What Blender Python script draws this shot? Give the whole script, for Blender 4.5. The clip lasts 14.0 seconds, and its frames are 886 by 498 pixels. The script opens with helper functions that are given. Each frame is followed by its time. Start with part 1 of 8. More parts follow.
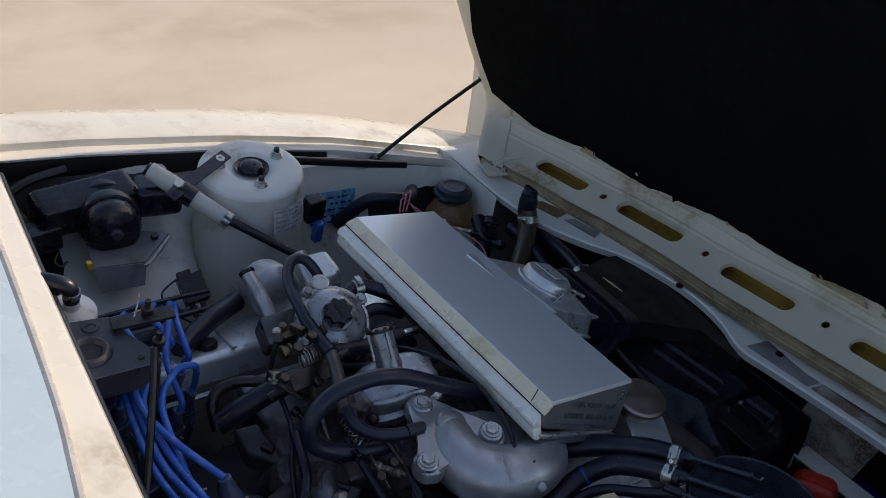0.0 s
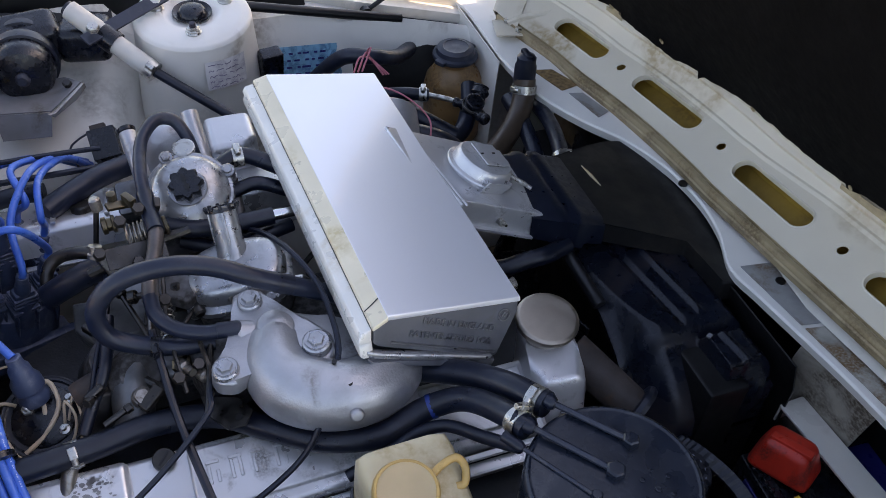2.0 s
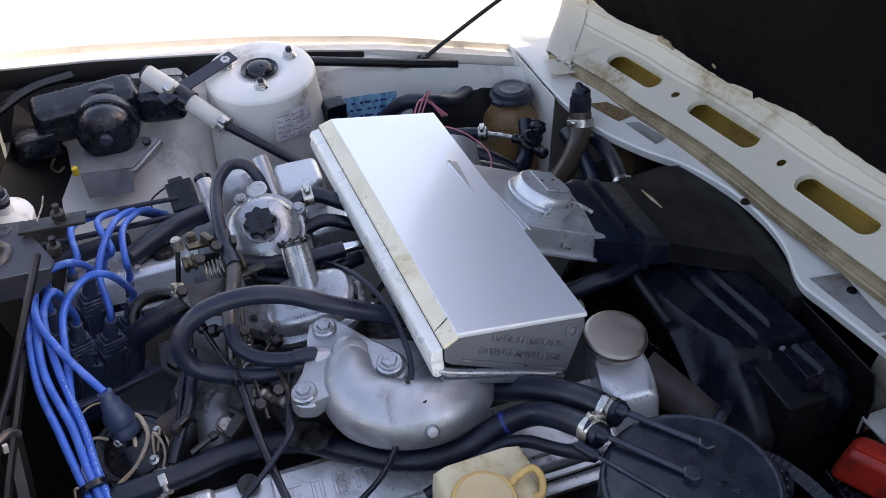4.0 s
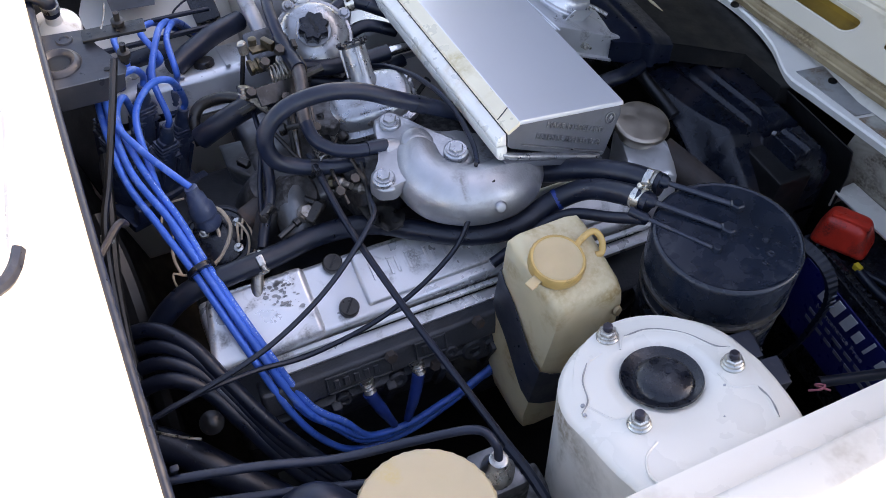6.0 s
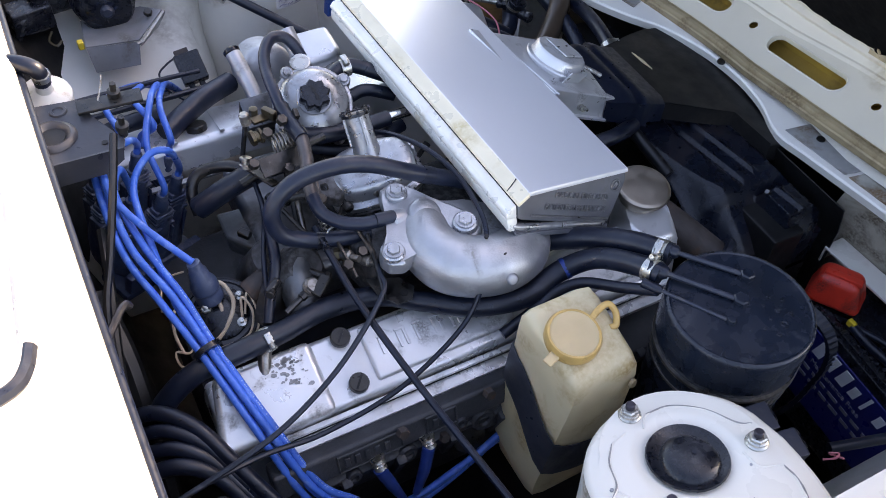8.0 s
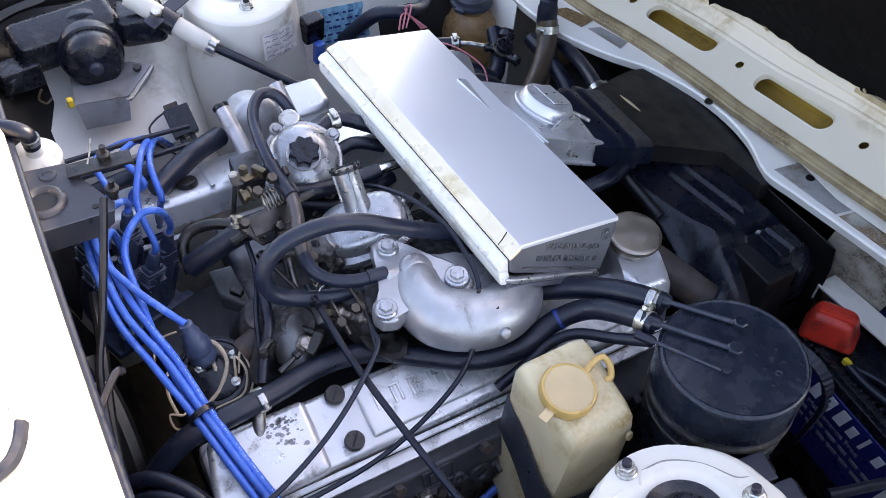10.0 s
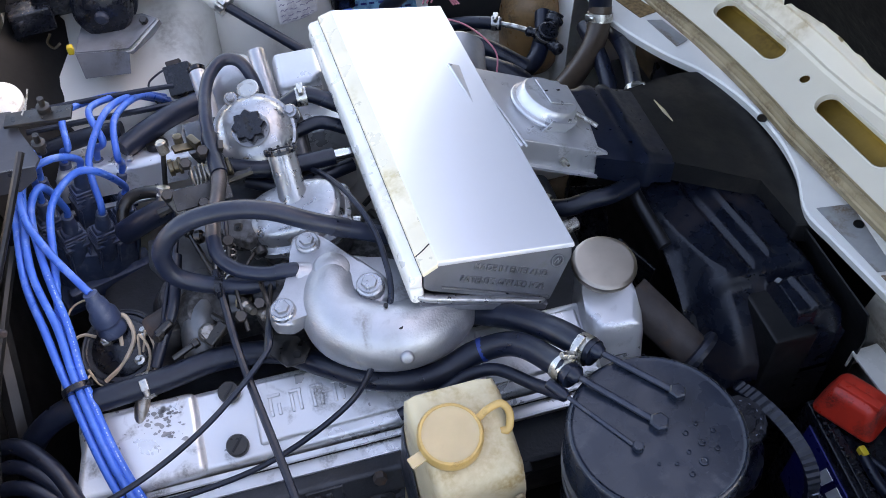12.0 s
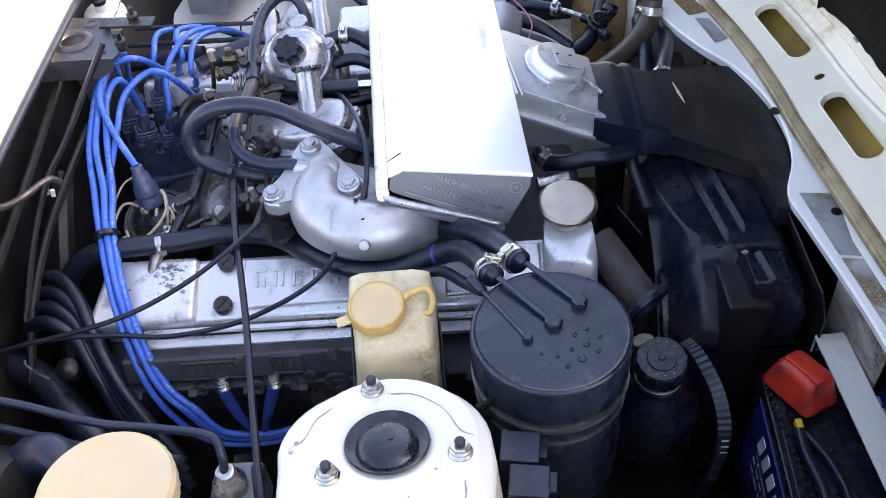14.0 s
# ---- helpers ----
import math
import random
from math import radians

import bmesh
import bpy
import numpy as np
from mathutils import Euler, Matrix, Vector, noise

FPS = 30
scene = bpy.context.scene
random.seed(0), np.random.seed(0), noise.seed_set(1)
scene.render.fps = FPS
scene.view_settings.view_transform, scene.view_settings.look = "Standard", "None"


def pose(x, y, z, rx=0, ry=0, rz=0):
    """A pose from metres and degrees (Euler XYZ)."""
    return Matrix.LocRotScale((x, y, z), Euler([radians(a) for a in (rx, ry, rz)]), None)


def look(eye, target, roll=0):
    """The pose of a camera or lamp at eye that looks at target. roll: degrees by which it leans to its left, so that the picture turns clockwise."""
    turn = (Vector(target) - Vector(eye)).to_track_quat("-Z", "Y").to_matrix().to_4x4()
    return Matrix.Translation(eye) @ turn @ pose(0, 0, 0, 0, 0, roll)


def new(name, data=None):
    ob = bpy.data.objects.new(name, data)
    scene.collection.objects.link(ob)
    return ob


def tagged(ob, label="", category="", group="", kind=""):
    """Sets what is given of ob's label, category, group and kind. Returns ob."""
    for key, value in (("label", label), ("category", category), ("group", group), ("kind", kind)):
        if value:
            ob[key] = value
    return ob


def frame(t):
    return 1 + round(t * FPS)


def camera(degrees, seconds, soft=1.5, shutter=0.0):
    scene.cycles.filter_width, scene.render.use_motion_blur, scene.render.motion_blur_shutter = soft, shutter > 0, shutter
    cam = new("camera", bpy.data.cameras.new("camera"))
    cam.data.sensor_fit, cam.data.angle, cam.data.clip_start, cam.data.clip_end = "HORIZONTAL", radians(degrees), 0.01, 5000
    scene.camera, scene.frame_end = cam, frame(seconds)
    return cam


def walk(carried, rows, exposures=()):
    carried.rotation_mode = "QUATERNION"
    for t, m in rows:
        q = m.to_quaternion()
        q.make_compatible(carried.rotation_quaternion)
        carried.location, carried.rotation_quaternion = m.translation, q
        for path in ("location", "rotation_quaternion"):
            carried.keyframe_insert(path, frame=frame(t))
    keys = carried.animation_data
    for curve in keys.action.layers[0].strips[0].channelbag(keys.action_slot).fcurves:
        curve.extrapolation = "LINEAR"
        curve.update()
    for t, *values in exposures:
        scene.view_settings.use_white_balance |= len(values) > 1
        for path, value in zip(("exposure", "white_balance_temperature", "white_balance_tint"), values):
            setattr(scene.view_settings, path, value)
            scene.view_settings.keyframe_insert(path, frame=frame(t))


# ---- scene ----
cam = camera(53.1, 14.0, soft=0.4)
PATH = [
    (0, (-0.533, -0.663, 1.548), (0.492, 0.643, 0.433), 8.8),
    (0.3, (-0.52, -0.648, 1.516), (0.559, 0.619, 0.406), 9.2),
    (0.5, (-0.513, -0.632, 1.514), (0.595, 0.59, 0.383), 10.1),
    (0.7, (-0.451, -0.656, 1.511), (0.602, 0.594, 0.358), 8.3),
    (1, (-0.346, -0.668, 1.514), (0.601, 0.606, 0.297), 8.1),
    (1.2, (-0.264, -0.679, 1.502), (0.563, 0.61, 0.216), 7.0),
    (1.5, (-0.189, -0.676, 1.491), (0.504, 0.611, 0.126), 6.8),
    (2, (-0.124, -0.686, 1.478), (0.434, 0.641, 0.089), 3.8),
    (2.2, (-0.103, -0.691, 1.487), (0.396, 0.635, 0.076), 2.1),
    (4.3, (-0.159, -0.731, 1.464), (0.297, 0.738, 0.186), -3.4),
    (4.5, (-0.187, -0.722, 1.481), (0.3, 0.669, 0.13), -2.0),
    (5, (-0.251, -0.738, 1.486), (0.262, 0.427, -0.057), 0.4),
    (5.4, (-0.259, -0.756, 1.498), (0.392, 0.316, -0.06), 5.6),
    (5.5, (-0.285, -0.756, 1.498), (0.364, 0.327, -0.053), 5.4),
    (6, (-0.33, -0.769, 1.509), (0.214, 0.372, -0.041), 1.1),
    (6.5, (-0.338, -0.77, 1.504), (0.221, 0.369, -0.042), 1.4),
    (7, (-0.353, -0.747, 1.51), (0.232, 0.348, -0.059), 2.8),
    (7.5, (-0.364, -0.72, 1.519), (0.25, 0.349, -0.056), 3.9),
    (8, (-0.367, -0.695, 1.535), (0.293, 0.428, 0.017), 4.0),
    (8.2, (-0.363, -0.674, 1.55), (0.306, 0.45, 0.037), 3.8),
    (10.3, (-0.345, -0.673, 1.559), (0.338, 0.481, 0.075), 2.7),
    (10.5, (-0.335, -0.68, 1.557), (0.349, 0.474, 0.074), 2.7),
    (11, (-0.315, -0.701, 1.547), (0.384, 0.457, 0.074), 2.7),
    (11.5, (-0.204, -0.7, 1.538), (0.347, 0.509, 0.043), -0.6),
    (12, (-0.072, -0.679, 1.503), (0.224, 0.577, -0.025), -2.6),
    (12.5, (-0.004, -0.677, 1.469), (0.08, 0.505, -0.141), -4.3),
    (13, (0.015, -0.711, 1.463), (0.021, 0.546, -0.093), -5.8),
    (13.5, (0.051, -0.79, 1.475), (0.022, 0.538, -0.021), -6.5),
    (14, (0.108, -0.888, 1.487), (0.049, 0.494, 0.043), -5.4),
]
EXPOSURE = [(0.0, 0.22, 7450, 14), (0.5, 0.52, 7450, 13), (1.0, 1.02, 8150, 17), (1.5, 1.55, 8600, 20), (2.2, 1.72, 8600, 22), (4.5, 1.95, 8500, 22), (5.5, 2.14, 8400, 22), (6.5, 2.11, 8250, 22), (8.0, 2.24, 8400, 22), (11.0, 2.52, 8500, 22), (12.5, 2.50, 8550, 20), (14.0, 2.80, 8450, 22)]
walk(cam, [(t, look(eye, target, roll)) for t, eye, target, roll in PATH], EXPOSURE)


# ---- world, sun, exposure ----
SUN_EL, SUN_AZ = 34.0, 3.0     # azimuth from +x (car's nose) towards +y
world = bpy.data.worlds.new("sky")
scene.world = world
world.use_nodes = True
wn = world.node_tree.nodes
sky = wn.new("ShaderNodeTexSky")
sky.sky_type = "NISHITA"
sky.sun_disc = False
sky.sun_elevation = radians(SUN_EL)
sky.sun_rotation = radians(90 - SUN_AZ)
sky.air_density, sky.dust_density, sky.ozone_density = 1.0, 1.3, 1.8
wn["Background"].inputs["Strength"].default_value = 0.15
world.node_tree.links.new(sky.outputs[0], wn["Background"].inputs["Color"])
sun_data = bpy.data.lights.new("sun", "SUN")
sun_data.energy, sun_data.angle, sun_data.color = 3.0, radians(0.6), (1.0, 0.92, 0.8)
sun = new("sun", sun_data)
sd = Vector((math.cos(radians(SUN_EL)) * math.cos(radians(SUN_AZ)), math.cos(radians(SUN_EL)) * math.sin(radians(SUN_AZ)), math.sin(radians(SUN_EL))))
sun.matrix_world = look(sd * 20, (0, 0, 0))


# ---- materials ----
def material(name, base, rough=0.5, metal=0.0, var=0.12, scale=25.0, dirt=None, dirt_amount=0.35, dirt_scale=9.0,
             bump=0.08, bump_scale=180.0, coat=0.0, subsurface=0.0, stretch=(1, 1, 1), dirt_rough=None, rough_var=0.12, spec=0.5):
    """Base colour with grain and stains at two scales, uneven gloss and fine relief."""
    m = bpy.data.materials.new(name)
    m.use_nodes = True
    nt = m.node_tree
    bs = nt.nodes["Principled BSDF"]
    co = nt.nodes.new("ShaderNodeTexCoord")
    mp = nt.nodes.new("ShaderNodeMapping")
    mp.inputs["Scale"].default_value = stretch
    nt.links.new(co.outputs["Object"], mp.inputs["Vector"])

    def tex(s, detail=5.0, dist=0.0):
        n = nt.nodes.new("ShaderNodeTexNoise")
        n.inputs["Scale"].default_value = s
        n.inputs["Detail"].default_value = detail
        n.inputs["Distortion"].default_value = dist
        nt.links.new(mp.outputs[0], n.inputs["Vector"])
        return n.outputs["Fac"]

    def span(src, a, b, lo, hi):
        r = nt.nodes.new("ShaderNodeMapRange")
        for k, v in zip(("From Min", "From Max", "To Min", "To Max"), (a, b, lo, hi)):
            r.inputs[k].default_value = v
        nt.links.new(src, r.inputs["Value"])
        return r.outputs[0]

    def mix(fac, a, b):
        x = nt.nodes.new("ShaderNodeMix")
        x.data_type = "RGBA"
        for sock, v in ((x.inputs["Factor"], fac), (x.inputs["A"], a), (x.inputs["B"], b)):
            if isinstance(v, (tuple, float)):
                sock.default_value = (*v, 1) if isinstance(v, tuple) else v
            else:
                nt.links.new(v, sock)
        return x.outputs["Result"]

    dark = tuple(c * (1 - var) for c in base)
    light = tuple(min(1, c * (1 + var)) for c in base)
    grain = tex(scale)
    col = mix(span(grain, 0.3, 0.7, 0, 1), dark, light)
    rsrc = span(tex(scale * 2.3), 0.3, 0.7, max(0.02, rough - rough_var), min(1, rough + rough_var))
    if dirt:
        f = span(tex(dirt_scale, 8.0, 0.6), 0.62 - dirt_amount * 0.4, 0.78 - dirt_amount * 0.4, 0, 1)
        fine = span(tex(dirt_scale * 14, 3.0), 0.35, 0.6, 0.35, 1)
        mul = nt.nodes.new("ShaderNodeMath")
        mul.operation = "MULTIPLY"
        nt.links.new(f, mul.inputs[0])
        nt.links.new(fine, mul.inputs[1])
        col = mix(mul.outputs[0], col, dirt)
        if dirt_rough is not None:
            rm = nt.nodes.new("ShaderNodeMix")
            nt.links.new(mul.outputs[0], rm.inputs["Factor"])
            nt.links.new(rsrc, rm.inputs["A"])
            rm.inputs["B"].default_value = dirt_rough
            rsrc = rm.outputs["Result"]
        if metal > 0:
            mm = nt.nodes.new("ShaderNodeMath")
            mm.operation = "MULTIPLY_ADD"
            nt.links.new(mul.outputs[0], mm.inputs[0])
            mm.inputs[1].default_value, mm.inputs[2].default_value = -metal, metal
            nt.links.new(mm.outputs[0], bs.inputs["Metallic"])
    nt.links.new(col, bs.inputs["Base Color"])
    nt.links.new(rsrc, bs.inputs["Roughness"])
    if not (dirt and metal > 0):
        bs.inputs["Metallic"].default_value = metal
    bs.inputs["Coat Weight"].default_value = coat
    bs.inputs["Coat Roughness"].default_value = 0.15
    bs.inputs["Specular IOR Level"].default_value = spec
    if subsurface:
        bs.inputs["Subsurface Weight"].default_value = subsurface
        bs.inputs["Subsurface Radius"].default_value = (0.02, 0.014, 0.008)
        bs.inputs["Subsurface Scale"].default_value = 0.5
    if bump:
        bp = nt.nodes.new("ShaderNodeBump")
        bp.inputs["Strength"].default_value = bump
        bp.inputs["Distance"].default_value = 0.002
        nt.links.new(tex(bump_scale, 6.0), bp.inputs["Height"])
        nt.links.new(bp.outputs[0], bs.inputs["Normal"])
    return m


WHITE = material("white_paint", (0.72, 0.68, 0.60), 0.32, var=0.03, scale=8, dirt=(0.42, 0.36, 0.27), dirt_amount=0.17, dirt_scale=7, bump=0.015, coat=0.5, dirt_rough=0.7)
WHITE_OLD = material("aged_white_paint", (0.80, 0.765, 0.70), 0.42, var=0.05, scale=14, dirt=(0.36, 0.30, 0.23), dirt_amount=0.19, dirt_scale=9, bump=0.04, dirt_rough=0.7)
# grubby paint: real grime, base also darkened for the turret flank's shade
GRUBBY_SHADED_WHITE = material("grubby_shaded_white_paint", (0.60, 0.575, 0.52), 0.5, var=0.07, scale=22, dirt=(0.27, 0.235, 0.18), dirt_amount=0.30, dirt_scale=12, bump=0.05, dirt_rough=0.7)
STUD = material("blackened_stud_end", (0.055, 0.050, 0.062), 0.4, 0.8, var=0.2, scale=80, bump=0.1)
CREAM = material("cream_paint", (0.65, 0.575, 0.455), 0.40, var=0.04, scale=10, dirt=(0.36, 0.26, 0.14), dirt_amount=0.14, dirt_scale=7, bump=0.02, dirt_rough=0.7)
CREAM_DIRTY = material("dirty_cream_paint", (0.34, 0.255, 0.145), 0.55, var=0.15, scale=18, dirt=(0.18, 0.12, 0.06), dirt_amount=0.4, dirt_scale=20, bump=0.06)
SEALANT = material("yellow_cavity_wax", (0.33, 0.19, 0.03), 0.5, var=0.2, scale=25, dirt=(0.20, 0.11, 0.02), dirt_amount=0.3, dirt_scale=9, bump=0.15)
FOAM = material("black_insulation_felt", (0.003, 0.003, 0.0033), 0.95, var=0.3, scale=30, bump=0.5, bump_scale=120, spec=0.08)
FOAM_EDGE = material("torn_insulation_edge", (0.40, 0.31, 0.19), 0.9, var=0.25, scale=60, bump=0.4, bump_scale=300)
BLACK = material("black_paint", (0.006, 0.0066, 0.0085), 0.40, var=0.25, scale=22, dirt=(0.020, 0.019, 0.019), dirt_amount=0.10, dirt_scale=16, bump=0.06)
# serves grimy metal and the sheets that stand for shade
BAY_BLACK = material("grime_and_shade_black", (0.0028, 0.003, 0.0036), 0.55, var=0.3, scale=15, dirt=(0.012, 0.011, 0.011), dirt_amount=0.3, dirt_scale=12, bump=0.12)
RUBBER = material("black_rubber", (0.0045, 0.0080, 0.0190), 0.38, var=0.2, scale=45, dirt=(0.014, 0.020, 0.034), dirt_amount=0.13, dirt_scale=30, bump=0.06, bump_scale=400)
RUBBER_GREY = material("dusty_rubber", (0.0080, 0.0135, 0.0300), 0.4, var=0.2, scale=50, dirt=(0.024, 0.030, 0.046), dirt_amount=0.2, dirt_scale=30, bump=0.08)
HOSE_BROWN = material("brown_dusted_hose", (0.075, 0.05, 0.034), 0.38, var=0.25, scale=30, dirt=(0.04, 0.03, 0.022), dirt_amount=0.3, dirt_scale=18, bump=0.08)
PLASTIC = material("black_plastic", (0.006, 0.0075, 0.0125), 0.28, var=0.15, scale=60, dirt=(0.045, 0.047, 0.054), dirt_amount=0.14, dirt_scale=40, bump=0.05, bump_scale=500)
PLASTIC_GREY = material("slate_plastic", (0.022, 0.028, 0.045), 0.4, var=0.1, scale=40, dirt=(0.06, 0.06, 0.068), dirt_amount=0.2, dirt_scale=50, bump=0.05)
BLUE = material("blue_silicone", (0.028, 0.140, 0.56), 0.36, var=0.14, scale=40, dirt=(0.16, 0.29, 0.62), dirt_amount=0.16, dirt_scale=60, bump=0.03)
BLUE_DARK = material("navy_label", (0.012, 0.018, 0.16), 0.35, var=0.1, scale=30, bump=0.02)
STICKER = material("pale_blue_sticker", (0.20, 0.50, 0.67), 0.45, var=0.15, scale=60, dirt=(0.05, 0.17, 0.32), dirt_amount=0.45, dirt_scale=90, bump=0.02)
ALU_SHEET = material("satin_aluminium_sheet", (0.85, 0.85, 0.87), 0.34, 0.42, var=0.02, scale=5, bump=0.006, bump_scale=60, rough_var=0.03, coat=1.0)
ALU_SHEET.node_tree.nodes["Principled BSDF"].inputs["Coat Roughness"].default_value = 0.03
FLANGE_PALE = material("pale_lacquered_aluminium", (0.80, 0.775, 0.71), 0.34, 0.2, var=0.05, scale=20, dirt=(0.55, 0.44, 0.27), dirt_amount=0.10, dirt_scale=15, bump=0.03)
# base colour carries the fold's cream reflection; the dirt adds ochre streaks
REFLECT_CREAM = material("reflection_tinted_aluminium", (0.81, 0.715, 0.53), 0.34, 0.15, var=0.06, scale=20, dirt=(0.62, 0.50, 0.28), dirt_amount=0.15, dirt_scale=15, bump=0.03)
BRACKET_GREY = material("worn_grey_bracket_paint", (0.17, 0.172, 0.18), 0.5, var=0.15, scale=30, dirt=(0.09, 0.08, 0.07), dirt_amount=0.25, dirt_scale=24, bump=0.08)
ALU_CAST = material("cast_aluminium", (0.46, 0.465, 0.48), 0.43, 0.78, var=0.10, scale=40, dirt=(0.20, 0.185, 0.17), dirt_amount=0.10, dirt_scale=24, bump=0.2, bump_scale=420, dirt_rough=0.7)
ALU_DIRTY = material("stained_aluminium", (0.15, 0.15, 0.155), 0.36, 1.0, var=0.25, scale=30, dirt=(0.025, 0.023, 0.022), dirt_amount=0.62, dirt_scale=11, bump=0.10, bump_scale=200, dirt_rough=0.8)
ALU_STAIN = material("oil_stained_alloy", (0.15, 0.157, 0.162), 0.44, 0.65, var=0.15, scale=30, dirt=(0.05, 0.045, 0.04), dirt_amount=0.36, dirt_scale=16, bump=0.12, bump_scale=220)
COVER = material("silver_painted_cover", (0.72, 0.72, 0.725), 0.34, 0.58, var=0.05, scale=14, dirt=(0.20, 0.19, 0.18), dirt_amount=0.15, dirt_scale=30, bump=0.05, bump_scale=250, dirt_rough=0.8)
STEEL = material("zinc_steel", (0.55, 0.54, 0.50), 0.32, 1.0, var=0.12, scale=60, dirt=(0.12, 0.09, 0.06), dirt_amount=0.3, dirt_scale=60, bump=0.08)
STEEL_DARK = material("oily_steel", (0.065, 0.063, 0.062), 0.36, 1.0, var=0.25, scale=50, dirt=(0.03, 0.025, 0.02), dirt_amount=0.45, dirt_scale=40, bump=0.15)
ALU_DULL = material("dull_grey_aluminium", (0.19, 0.195, 0.22), 0.46, 0.75, var=0.08, scale=30, dirt=(0.13, 0.13, 0.13), dirt_amount=0.1, dirt_scale=30, bump=0.12, bump_scale=200)
ALU_WORD = material("worn_cast_letters", (0.42, 0.42, 0.44), 0.36, 1.0, var=0.1, scale=40, bump=0.05)
BOOT = material("dusty_slate_rubber", (0.042, 0.062, 0.118), 0.40, var=0.25, scale=60, dirt=(0.11, 0.13, 0.18), dirt_amount=0.3, dirt_scale=70, bump=0.1)
GREY_PAINT = material("grey_bracket_paint", (0.030, 0.033, 0.043), 0.38, var=0.15, scale=30, dirt=(0.07, 0.065, 0.06), dirt_amount=0.2, dirt_scale=20, bump=0.08)
DUCT = material("dusty_duct_plastic", (0.0085, 0.0082, 0.0085), 0.55, var=0.3, scale=14, dirt=(0.030, 0.025, 0.021), dirt_amount=0.3, dirt_scale=10, bump=0.1, spec=0.35)
NAVY_BOOT = material("navy_rubber", (0.010, 0.04, 0.20), 0.4, var=0.2, scale=50, bump=0.05)
STAY = material("grubby_stay_paint", (0.42, 0.38, 0.31), 0.6, var=0.15, scale=25, dirt=(0.10, 0.075, 0.05), dirt_amount=0.42, dirt_scale=16, bump=0.1)
CAN = material("scuffed_canister_plastic", (0.0105, 0.0155, 0.026), 0.27, var=0.25, scale=20, dirt=(0.06, 0.064, 0.072), dirt_amount=0.05, dirt_scale=30, bump=0.05, bump_scale=300)
ALU_CARB = material("carburettor_alloy", (0.42, 0.425, 0.44), 0.33, 0.8, var=0.10, scale=45, dirt=(0.13, 0.12, 0.11), dirt_amount=0.16, dirt_scale=30, bump=0.15, bump_scale=220)
ALU_NECK = material("brushed_neck_alloy", (0.66, 0.66, 0.67), 0.36, 0.6, var=0.05, scale=20, dirt=(0.25, 0.24, 0.23), dirt_amount=0.08, dirt_scale=30, bump=0.05)
SEALER = material("grey_seam_sealer", (0.26, 0.245, 0.23), 0.7, var=0.3, scale=60, bump=0.1)
CHIP = material("flaked_paint", (0.27, 0.27, 0.275), 0.6, var=0.35, scale=60, bump=0.1)
STEEL_DULL = material("dull_bolt_steel", (0.32, 0.30, 0.275), 0.4, 1.0, var=0.15, scale=60, dirt=(0.10, 0.07, 0.045), dirt_amount=0.3, dirt_scale=70, bump=0.12)
RAD_BLACK = material("rusting_black_paint", (0.0065, 0.0095, 0.0175), 0.27, var=0.3, scale=26, dirt=(0.040, 0.028, 0.027), dirt_amount=0.18, dirt_scale=12, bump=0.10, bump_scale=150, dirt_rough=0.7, spec=0.4)
CAP_STEEL = material("plated_steel_cap", (0.47, 0.41, 0.34), 0.42, 1.0, var=0.08, scale=25, bump=0.04)
CHROME = material("chrome", (0.75, 0.75, 0.76), 0.1, 1.0, var=0.03, scale=20, bump=0.0)
BRASS = material("brass", (0.13, 0.105, 0.07), 0.36, 1.0, var=0.35, scale=50, dirt=(0.06, 0.05, 0.033), dirt_amount=0.35, dirt_scale=60, bump=0.08)
COPPER = material("dull_copper", (0.13, 0.115, 0.11), 0.45, 0.8, var=0.2, scale=50, dirt=(0.06, 0.05, 0.045), dirt_amount=0.4, dirt_scale=40, bump=0.08)
IRON = material("grey_iron_block", (0.037, 0.039, 0.045), 0.5, var=0.3, scale=28, dirt=(0.035, 0.034, 0.036), dirt_amount=0.3, dirt_scale=16, bump=0.35, bump_scale=260)
RUSTY = material("rusty_steel", (0.052, 0.040, 0.036), 0.65, var=0.3, scale=40, dirt=(0.10, 0.05, 0.026), dirt_amount=0.25, dirt_scale=30, bump=0.25)
BOTTLE = material("yellowed_polythene", (0.63, 0.53, 0.335), 0.42, var=0.10, scale=14, dirt=(0.40, 0.27, 0.11), dirt_amount=0.32, dirt_scale=15, bump=0.05, subsurface=0.12)
AMBER_RIM = material("amber_cap_rim", (0.60, 0.37, 0.12), 0.42, var=0.15, scale=40, dirt=(0.30, 0.17, 0.05), dirt_amount=0.25, dirt_scale=40, bump=0.04)
CAP_AMBER = material("amber_plastic_cap", (0.56, 0.41, 0.225), 0.45, var=0.08, scale=30, dirt=(0.52, 0.38, 0.22), dirt_amount=0.10, dirt_scale=30, bump=0.04, subsurface=0.25)
CAP_CREAM = material("cream_plastic_cap", (0.52, 0.42, 0.265), 0.45, var=0.06, scale=20, dirt=(0.55, 0.42, 0.2), dirt_amount=0.2, dirt_scale=25, bump=0.04, subsurface=0.2)
AMBER_TANK = material("amber_tank", (0.36, 0.20, 0.085), 0.35, var=0.2, scale=25, dirt=(0.12, 0.07, 0.035), dirt_amount=0.35, dirt_scale=18, bump=0.05, subsurface=0.15)
WHITE_PLASTIC = material("white_plastic", (0.78, 0.77, 0.72), 0.4, var=0.05, scale=30, dirt=(0.45, 0.38, 0.28), dirt_amount=0.25, dirt_scale=40, bump=0.03)
